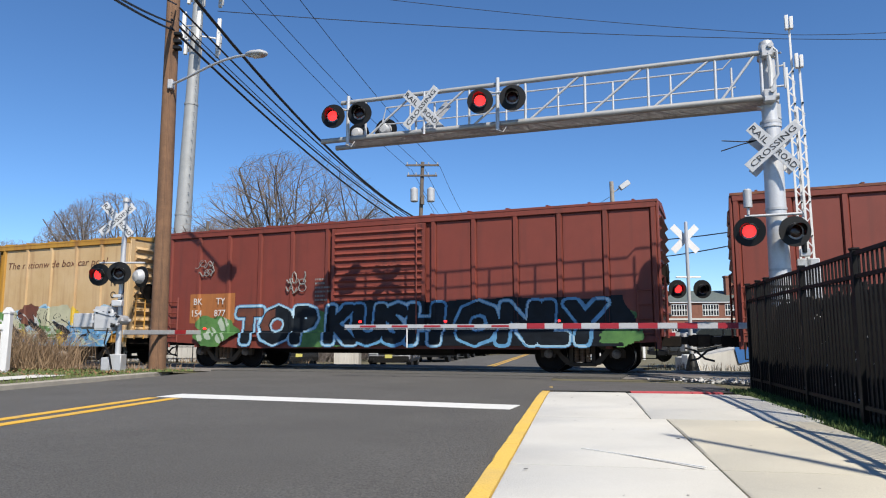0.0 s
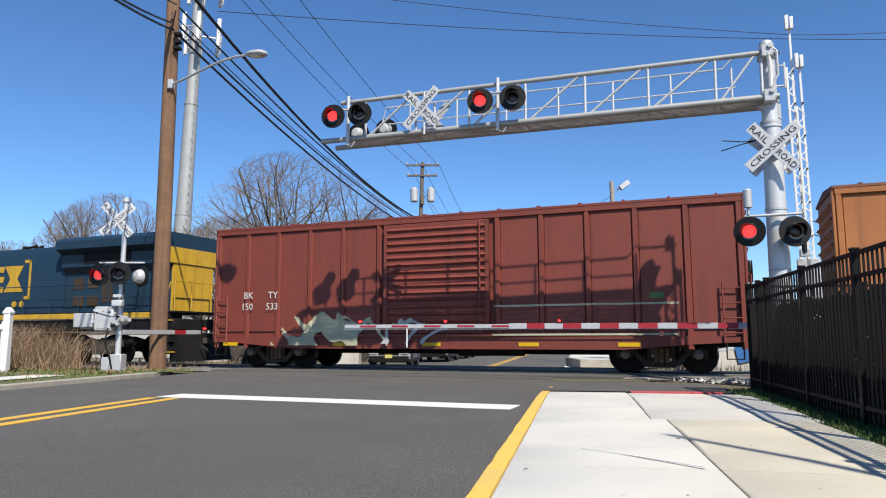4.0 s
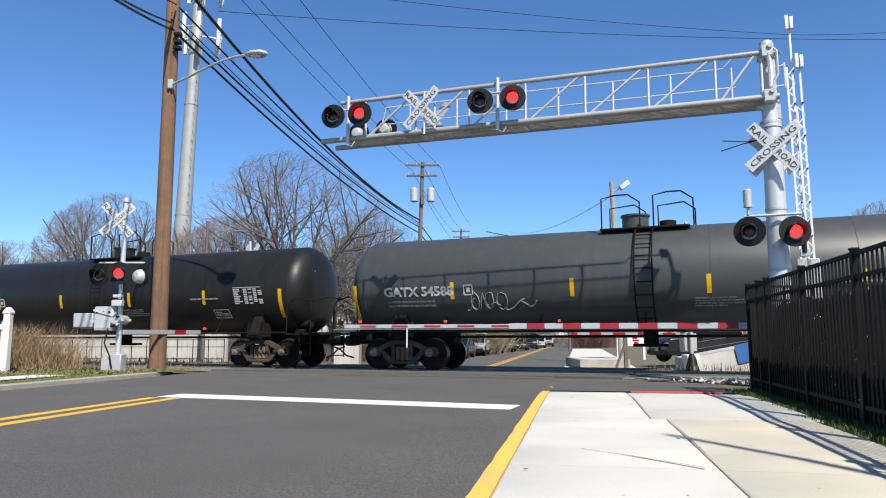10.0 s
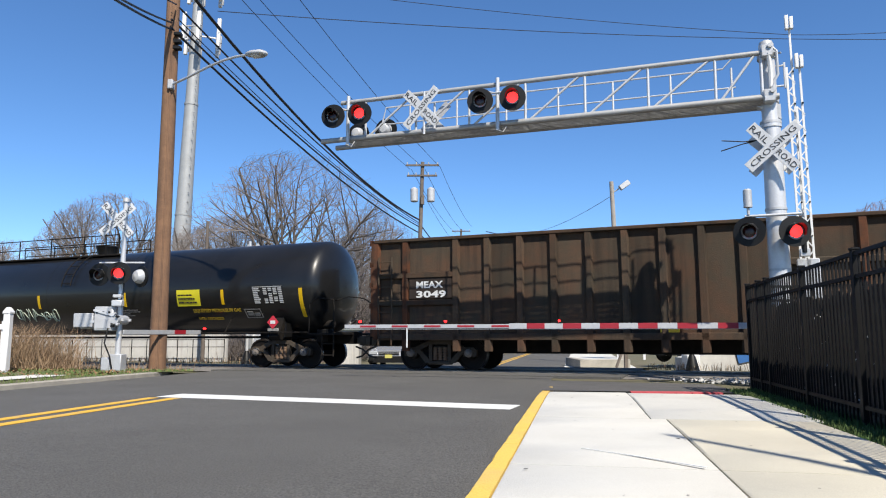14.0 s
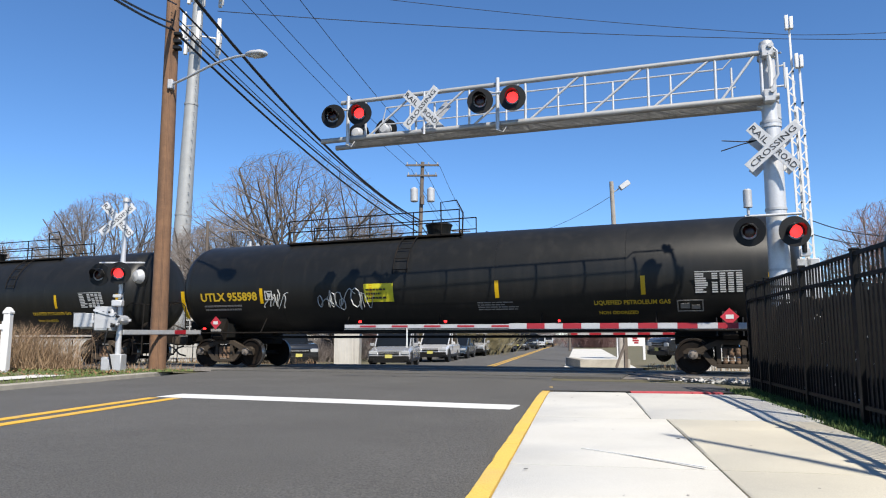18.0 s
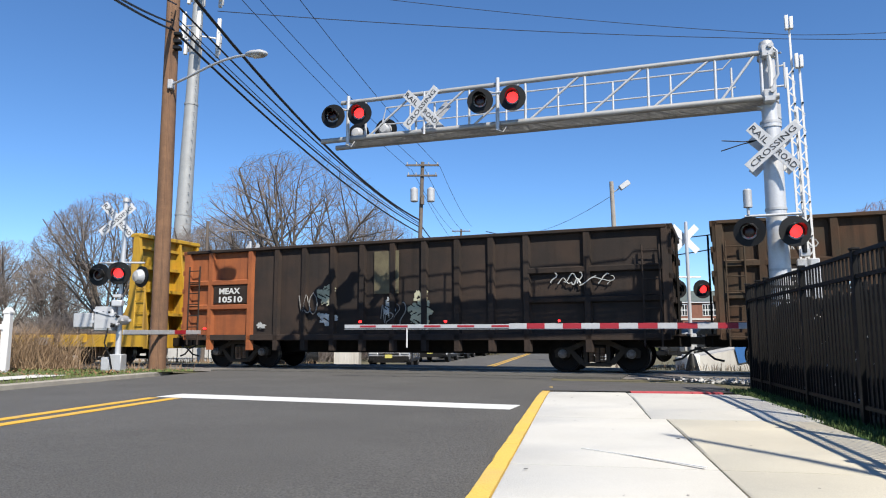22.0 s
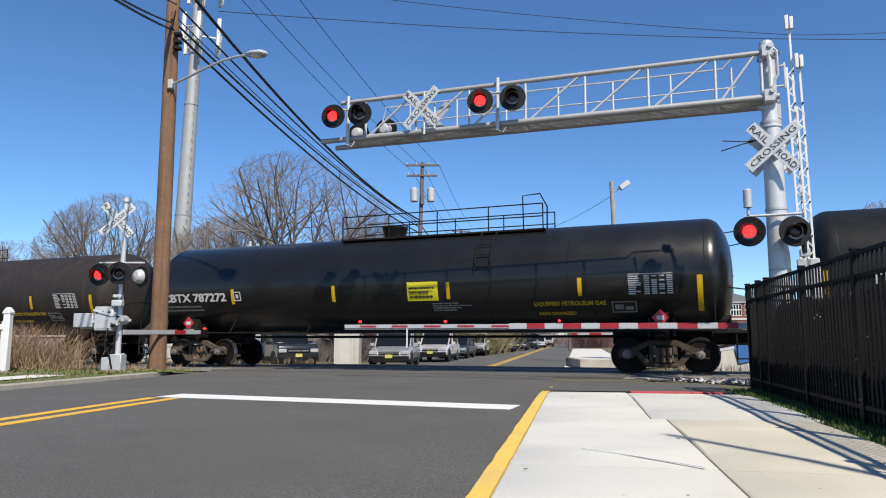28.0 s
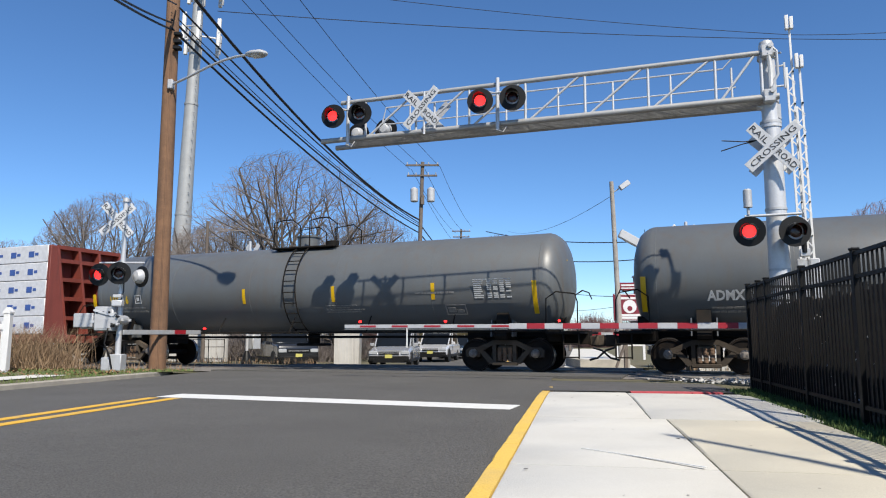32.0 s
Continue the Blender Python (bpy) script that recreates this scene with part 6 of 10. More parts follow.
def gondola(left, L, paint, label, top=3.82, ribs=13, left_paint=None, end_paint=None, yellow=(), rust_ends=False):
    car = new_car("gondola_car", label, "gondola", left, L)
    W, z0 = 1.5, 1.02
    xs = [0.06, 1.0, 2.55] + [2.55 + (L - 6.2) * k / 9 for k in range(1, 10)] + [L - 2.02, L - 0.06]
    ribs = len(xs) - 1
    cut = 2.6
    if left_paint:
        part("side_wall", Geo().box(0.04, cut, -W + 0.11, -W + 0.15, z0, top - 0.05), left_paint, car, "orange repainted end bay")
        part("side_wall", Geo().box(cut, L - 0.04, -W + 0.11, -W + 0.15, z0, top - 0.05), paint, car)
    else:
        part("side_wall", Geo().box(0.04, L - 0.04, -W + 0.11, -W + 0.15, z0, top - 0.05), paint, car)
    part("side_wall", Geo().box(0.04, L - 0.04, W - 0.15, W - 0.11, z0, top - 0.05), paint, car)
    rnd = random.Random(int(L * 10) + ribs)
    for k, (x0, x1) in enumerate(zip(xs, xs[1:])):
        # bays bulge unevenly outwards
        b = rnd.uniform(0.015, 0.05)
        g = Geo()
        vs, fs = [], []
        for i in range(6):
            for j in range(6):
                u_, v_ = i / 5, j / 5
                vs.append((x0 + (x1 - x0) * u_, -W + 0.108 - b * math.sin(math.pi * u_) * math.sin(math.pi * v_) * rnd.uniform(0.6, 1.2), z0 + (top - z0 - 0.1) * v_))
        fs = [(i * 6 + j, (i + 1) * 6 + j, (i + 1) * 6 + j + 1, i * 6 + j + 1) for i in range(5) for j in range(5)]
        part("side_panel", g.add(vs, fs), left_paint if left_paint and x1 < cut + 0.3 else end_paint if end_paint and k == ribs - 1 else paint, car)
    for k, x in enumerate(xs):
        pm = left_paint if left_paint and x < cut + 0.1 else M_GON_RUST if rust_ends and k in (0, 1, ribs - 2, ribs - 1) else paint
        part("rib", Geo().prism([(x - 0.12, -W + 0.12), (x - 0.075, -W - 0.01), (x + 0.075, -W - 0.01), (x + 0.12, -W + 0.12)], z0 - (0.42 if 0 < k < ribs else 0.1), top - 0.06, "z"), pm, car)
    part("top_chord", Geo().box(0, L, -W - 0.03, -W + 0.17, top - 0.1, top, 0.02), paint, car)
    part("top_chord", Geo().box(0, L, W - 0.17, W + 0.03, top - 0.1, top, 0.02), paint, car)
    part("side_sill", Geo().box(0, L, -W - 0.01, -W + 0.14, z0 - 0.12, z0 + 0.06, 0.015), paint, car)
    part("floor", Geo().box(0.05, L - 0.05, -W + 0.1, W - 0.1, z0 - 0.08, z0), paint, car)
    part("centre_sill", Geo().box(1, L - 1, -0.28, 0.28, 0.52, 0.95), M_UNDER, car)
    for x0, x1, pm in ((xs[0], xs[1], left_paint or paint), (xs[1], xs[2], left_paint or paint), (xs[-3], xs[-2], paint), (xs[-2], xs[-1], end_paint or paint)):
        for z in (2.68, 1.90):
            part("belt_rail", Geo().prism([(-W + 0.12, z - 0.05), (-W - 0.02, z), (-W - 0.02, z + 0.12), (-W + 0.12, z + 0.17)], x0 + 0.06, x1 - 0.06, "x"), pm, car)
    for x, w in ((0, 1), (L, -1)):
        ep = end_paint if x else (left_paint or paint)
        ep = ep or paint
        part("end_wall", Geo().box(min(x, x + 0.06 * w), max(x, x + 0.06 * w), -W + 0.1, W - 0.1, z0, top - 0.02), ep, car)
        for z in (1.35, 1.9, 2.5, 3.1, top - 0.08):
            part("end_beam", Geo().box(min(x + 0.02 * w, x - 0.15 * w), max(x + 0.02 * w, x - 0.15 * w), -W, W, z - 0.08, z + 0.08, 0.015), M_GON_RUST if rust_ends else ep, car)
        for y in (-W + 0.06, -0.5, 0.5, W - 0.06):
            part("end_post", Geo().box(min(x + 0.02 * w, x - 0.1 * w), max(x + 0.02 * w, x - 0.1 * w), y - 0.06, y + 0.06, z0, top, 0.01), M_GON_RUST if rust_ends else ep, car)
        ladder(car, x + 0.4 * w, -W - 0.06, 0.75, 3.3, 0.42, 7, paint)
        ladder(car, x - 0.2 * w, -W + 0.45, 0.75, 3.5, 0.42, 7, M_UNDER, "y")
        part("end_step", Geo().box(min(x, x - 0.35 * w), max(x, x - 0.35 * w), -1.3, 1.3, 1.0, 1.05), paint, car)
        part("draft_sill", Geo().box(min(x - 0.4 * w, x + 1.2 * w), max(x - 0.4 * w, x + 1.2 * w), -0.3, 0.3, 0.72, 1.0, 0.02), M_UNDER, car)
        coupler(car, x - 0.35 * w, -w)
        truck(car, x + 1.9 * w)
    for x in yellow:
        if rust_ends:
            part("reflector", Geo().box(x, x + 0.45, -W - 0.005, -W + 0.1, 1.09, 1.24), M_REFLECT_YELLOW, car)
        else:
            part("reflector", Geo().box(x, x + 0.1, -W - 0.03, -W - 0.012, 1.15, 1.6), M_REFLECT_YELLOW, car)
    return car


def move_train():
    for car, left, L in CARS:
        def at(t, left=left):
            p = tk(left + SPEED * t, 0, 0)
            return pose(p.x, p.y, 0, 0, 0, -TRACK)
        walk(car, [(0, at(0)), (32, at(32))])
    for w, r, car, x in WHEELS:
        left = next(l for c, l, _ in CARS if c is car)
        base = w.matrix_basis.copy()
        t0, t1 = (-30 - left - x) / SPEED, (9 - left - x) / SPEED
        t0, t1 = max(0.0, t0), min(32.0, t1)
        rows = []
        k0, k1 = math.ceil(t0 * FPS), math.floor(t1 * FPS)
        step = math.degrees(SPEED / FPS / r)
        if k1 <= k0:
            continue
        if k0 > 0:
            rows.append((0, base))
        for k in range(k0, k1 + 1):
            rows.append((k / FPS, base @ pose(0, 0, 0, 0, step * (k - k0), 0)))
        if k1 < 32 * FPS:
            rows.append((32, base @ pose(0, 0, 0, 0, step * (k1 - k0), 0)))
        walk(w, rows)



# ---- the cars in order, each with its left end along the track at 0 s ----
box_car(0.35, 15.75, M_BOX_RED, "brown-red steel box car with riveted ribs", M_BOX_RED, (6.2, 9.5))
c1 = box_car(-17.18, 15.75, M_BOX_RED, "brown-red box car with blue and black graffiti lettering along its side", M_BOX_RED, (6.35, 9.4), roof_mat=M_BOX_RED)
c2 = box_car(-34.70, 15.75, M_BOX_YELLOW, "faded yellow and cream box car with a dark door and graffiti", M_DOOR_GREY, (6.2, 9.3), roof_mat=M_BOX_YELLOW, right_paint=M_BOX_CREAM)
c3 = box_car(-52.20, 15.75, M_BOX_ORANGE, "weathered orange box car with a rusty roof and graffiti", M_BOX_ORANGE, (6.5, 9.3))
c4 = box_car(-69.94, 15.75, M_BOX_RED, "brown-red box car with a ribbed door and cream graffiti", M_BOX_RED, (6.1, 9.3), roof_mat=M_BOX_RED)

tank_car(-109.61, 15.6, M_TANK_GREY, "GATX", "219542", label="dark grey tank car with yellow reflectors and a top platform", seed=1, marks_at=(1.2, 3.3))
tank_car(-128.32, 17.1, M_TANK_BLACK, "GATX", "208917", label="black tank car with white stencilled number", seed=2, marks_at=(1.33, 3.4))
t7 = tank_car(-147.38, 17.35, M_TANK_GREY, "GATX", "54588", label="dark grey tank car with a fine graffiti scrawl", seed=3, marks_at=(1.33, 3.5))
tank_car(-165.75, 16.85, M_TANK_BLACK, "GATX", "208915", label="black tank car with a centre ladder", seed=4, marks_at=(1.1, 3.2))
tank_car(-184.86, 17.5, M_TANK_SOOT, "", "", label="dirty grey-black tank car with faded markings", seed=5, tag=8.2)
g10 = gondola(-201.10, 14.55, M_GON_BROWN, "rusty brown high-sided gondola car with dented ribs", yellow=(8.0, 10.25), ribs=12, rust_ends=True)
t11 = tank_car(-222.45, 19.6, M_TANK_GLOSS, "TILX", "307968", "lpg", label="glossy black pressure tank car with a yellow placard", walk_at=(3.7, 10.6), domex=9.2, placard=14.0, seed=6, marks_at=(0.9, 2.9), diamond=True)
tank_car(-242.66, 18.6, M_TANK_SOOT, "CBTX", "785631", "lpg", label="black pressure tank car with a railed walkway and yellow placard", walk_at=(8.2, 14.2), domex=9.1, placard=10.5, seed=7, marks_at=(0.5, 3.1), diamond=True)
t13 = tank_car(-263.30, 18.8, M_TANK_BLACK, "UTLX", "955898", "lpg", M_MARK_YELLOW, label="black pressure tank car with yellow stencilled number", walk_at=(3.9, 9.9), domex=8.9, placard=7.1, seed=8, marks_at=(1.1, 3.3), diamond=True)
t14 = tank_car(-284.60, 19.55, M_TANK_BLACK, "CTCX", "137341", "lpg", label="black pressure tank car with white spray tag", walk_at=(7.96, 15.1), domex=10.4, seed=9, marks_at=(1.0, 3.3))
g15 = gondola(-301.22, 15.7, M_GON_BROWN, "rusty brown gondola car with chipped white end and graffiti tags", end_paint=M_GON_WHITE, yellow=(1.0, 4.7, 6.9, 10.0, 14.0), ribs=13)
g16 = gondola(-317.58, 15.2, M_GON_DARK, "black-brown gondola car with one orange end bay", left_paint=M_GON_ORANGE, ribs=13)
t18 = tank_car(-359.58, 17.95, M_TANK_BLACK, "ECUX", "455015", printed=True, label="matt black tank car with rust stains round its platform", seed=10, marks_at=(0.4, 2.6), diamond=True, domex=9.2)
tank_car(-381.40, 19.6, M_TANK_BLACK, "TILX", "303283", "lpg", label="black pressure tank car with a long railed walkway", walk_at=(5.6, 12.6), domex=8.4, placard=11.0, seed=11, marks_at=(1.2, 3.6), diamond=True)
tank_car(-401.30, 18.3, M_TANK_GLOSS, "CBTX", "787272", "lpg", label="glossy black pressure tank car with a yellow placard", walk_at=(7.0, 13.5), domex=8.5, placard=9.6, seed=12, marks_at=(0.62, 3.2), diamond=True)
t21 = tank_car(-422.0, 18.8, M_TANK_BROWN, "CBTX", "780698", "lpg", label="dark brown pressure tank car with graffiti tags", walk_at=(3.2, 10.6), domex=9.2, tag=10.9, seed=13, marks_at=(0.45, 3.55), marks_z=1.68)
tank_car(-440.25, 17.15, M_TANK_PALE, "ADMX", "28734", label="grey tank car with a centre ladder and platform", seed=14, marks_at=(1.85, 3.5), marks_z=1.88)
tank_car(-458.95, 17.0, M_TANK_PALE, "UTLX", "6", label="grey tank car with faded yellow number", mark_mat=M_MARK_YELLOW, seed=15, marks_at=(1.1, 1.9))


# ---- spray paint ----
def drape_box(xs, door):
    """The near side's depth along a box car: ribs, sheets and door."""
    def y(x, z):
        d = np.full(x.shape, -1.45)
        for c in xs:
            a = np.abs(x - c)
            d = np.where(a < 0.05, -1.5, np.where(a < 0.085, -1.5 + (a - 0.05) / 0.035 * 0.05, d))
        d = np.where((x > door[0] - 0.01) & (x < door[1] + 0.01), -1.598, d)
        return np.where(z < 1.13, np.minimum(d, -1.595), d) - 0.006
    return y


def letter_mask(text, x0, x1, z0, z1, X, Z, shear=0.0, grow=0.0):
    """Cells inside the letters of a text stretched to a box."""
    me = lettering(text, 1.0, bold=0.03)
    me.calc_loop_triangles()
    co = np.array([v.co for v in me.vertices])
    lo, hi = co[:, [0, 2]].min(0), co[:, [0, 2]].max(0)
    P = (co[:, [0, 2]] - lo) / (hi - lo)
    P = np.stack([x0 + P[:, 0] * (x1 - x0) + shear * P[:, 1], z0 + P[:, 1] * (z1 - z0)], 1)
    out = np.zeros(X.shape, bool)
    for t in me.loop_triangles:
        a, b, c = P[list(t.vertices)]
        ar = (b[0] - a[0]) * (c[1] - a[1]) - (b[1] - a[1]) * (c[0] - a[0])
        if abs(ar) < 1e-7:
            continue
        sel = (X >= min(a[0], b[0], c[0])) & (X <= max(a[0], b[0], c[0])) & (Z >= min(a[1], b[1], c[1])) & (Z <= max(a[1], b[1], c[1]))
        if not sel.any():
            continue
        x, z = X[sel], Z[sel]
        u = ((b[0] - x) * (c[1] - z) - (b[1] - z) * (c[0] - x)) / ar
        v = ((c[0] - x) * (a[1] - z) - (c[1] - z) * (a[0] - x)) / ar
        out[sel] |= (u >= 0) & (v >= 0) & (u + v <= 1)
    bpy.data.meshes.remove(me)
    return spread_mask(out, grow)


CELL = 0.025


def spread_mask(m, grow):
    k = int(round(grow / CELL))
    m = np.pad(m, k)
    out = m.copy()
    for i in range(-k, k + 1):
        for j in range(-k, k + 1):
            if i * i + j * j <= k * k:
                out |= np.roll(np.roll(m, i, 0), j, 1)
    return out[k:out.shape[0] - k, k:out.shape[1] - k]


def blob_mask(cx, cz, rx, rz, X, Z, seed=0, rough=0.22):
    a = np.arctan2((Z - cz) / rz, (X - cx) / rx)
    r = np.hypot((X - cx) / rx, (Z - cz) / rz)
    w = 1 + rough * (np.sin(3 * a + seed) * 0.5 + np.sin(5 * a + seed * 2.3) * 0.4 + np.sin(9 * a + seed * 1.7) * 0.3)
    return r < w


def spray(car, x0, x1, z0, z1, layers, depth, label):
    """Paint laid on a car's side in small cells; a later layer covers an earlier one."""
    xs, zs = np.arange(x0, x1, CELL), np.arange(z0, z1, CELL)
    X, Z = np.meshgrid(xs + CELL / 2, zs + CELL / 2, indexing="ij")
    idx = np.full(X.shape, -1)
    for k, (material, fn) in enumerate(layers):
        m = fn(X, Z)
        idx[m] = k if material is not None else -1
    for k, (material, fn) in enumerate(layers):
        I, J = np.nonzero(idx == k)
        if material is None or not len(I):
            continue
        c = np.stack([I, J], 1)
        corners = (c[:, None, :] + np.array([[0, 0], [1, 0], [1, 1], [0, 1]])).reshape(-1, 2)
        uniq, inv = np.unique(corners, axis=0, return_inverse=True)
        px, pz = x0 + uniq[:, 0] * CELL, z0 + uniq[:, 1] * CELL
        v = np.stack([px, depth(px, pz), pz], 1)
        me = bpy.data.meshes.new("graffiti")
        me.from_pydata(v.tolist(), [], inv.reshape(-1, 4).tolist())
        me.materials.append(material)
        tagged(part("graffiti", me, None, car, label if k == 0 else ""), kind="stuff")


def ribs_of(door, L=15.75):
    return [0.08] + [0.08 + (door[0] - 0.35) * k / 5 for k in range(1, 5)] + [door[0] - 0.22, door[1] + 0.22] + [door[1] + 0.22 + (L - 0.3 - door[1]) * k / 5 for k in range(1, 5)] + [L - 0.08]


def band_mask(lo, hi, X, Z, x0, x1, seed, amp=0.22):
    top = hi + amp * (np.sin(X * 1.7 + seed) * 0.6 + np.sin(X * 4.3 + seed * 2) * 0.4 + np.sin(X * 9.1 + seed) * 0.15)
    return (Z > lo) & (Z < top) & (X > x0 + 0.15 * np.sin(Z * 6)) & (X < x1 + 0.15 * np.sin(Z * 5 + 1))


def line_mask(X, Z, seed, width=0.045, freq=1.0):
    """Loops of a thin drawn line."""
    x = X + 0.30 * np.sin(Z * 3.7 + seed) + 0.22 * np.sin(X * 2.1 * freq + seed * 1.9 + 2.0 * Z)
    z = Z + 0.16 * np.sin(X * 3.3 + seed * 2.1) + 0.10 * np.sin(X * 7.1 + seed)
    f = np.sin(x * 2.9 * freq + seed) + 0.8 * np.sin(x * 1.3 * freq + z * 4.9 * freq + seed * 3) + 0.6 * np.sin(z * 3.1 * freq - x * 4.3 * freq)
    return np.abs(f) < width * 3.4


d1 = drape_box(ribs_of((6.35, 9.4)), (6.35, 9.4))
TAG = lambda X, Z, grow: letter_mask("TOP KUSH ONLY", 2.80, 14.35, 0.84, 1.90, X, Z, 0.10, grow)
spray(c1, 0.6, 15.6, 0.70, 3.5, [
    (M_BOX_ORANGE, lambda X, Z: (X > 0.95) & (X < 2.75) & (Z > 1.45) & (Z < 2.40)),
    (M_SPRAY_GREEN, lambda X, Z: blob_mask(2.0, 1.2, 0.8, 0.5, X, Z, 1) | blob_mask(5.9, 1.2, 1.1, 0.62, X, Z, 2) | blob_mask(14.6, 1.2, 0.75, 0.45, X, Z, 4) | blob_mask(7.9, 1.0, 0.9, 0.25, X, Z, 5)),
    (M_SPRAY_MINT, lambda X, Z: ((np.hypot(X - 1.85, Z - 1.12) < 0.2) | (np.hypot(X - 2.32, Z - 1.42) < 0.22) | (np.hypot(X - 2.3, Z - 0.98) < 0.17) | (np.hypot(X - 1.5, Z - 1.0) < 0.13)) & (np.sin(X * 19 + Z * 11) > -0.6)),
    (M_SPRAY_NAVY, lambda X, Z: band_mask(0.76, 2.02, X, Z, 6.6, 15.0, 0.4, 0.05) & ~blob_mask(7.5, 0.95, 0.5, 0.2, X, Z, 5)),
    (M_SPRAY_BLUE, lambda X, Z: TAG(X, Z, 0.15)),
    (M_SPRAY_PALE, lambda X, Z: TAG(X, Z, 0.125) & ((X < 6.6) | (np.sin(X * 1.9 + Z * 2.3) > 0.1))),
    (M_SPRAY_NAVY, lambda X, Z: TAG(X, Z, 0.08)),
    (M_SPRAY_BROWN, lambda X, Z: TAG(X, Z, 0.03) & (X < 4.3) & (Z > 1.2)),
    (M_SPRAY_BLUE, lambda X, Z: TAG(X, Z, 0.075) & ~TAG(X, Z, 0.05) & (np.sin(X * 2.3) > 0.1)),
    (M_SPRAY_GREEN, lambda X, Z: blob_mask(14.75, 1.02, 0.5, 0.22, X, Z, 3)),
], d1, "blue-edged black spray lettering")
part("lettering", lettering("BK", 0.3), M_MARK_WHITE, c1, "white stencilled marks", pose(1.15, -1.512, 2.05))
part("lettering", lettering("TY", 0.3), M_MARK_WHITE, c1, "", pose(2.05, -1.512, 2.05))
part("lettering", lettering("154", 0.3), M_MARK_WHITE, c1, "", pose(1.0999999999999999, -1.512, 1.67))
part("lettering", lettering("877", 0.3), M_MARK_WHITE, c1, "", pose(1.9899999999999998, -1.512, 1.67))
tagged(stencil_rows(c1, 5.75, 2.05, 0.55, 0.75, 6, M_MARK_DIM, on_side, 32), kind="stuff")

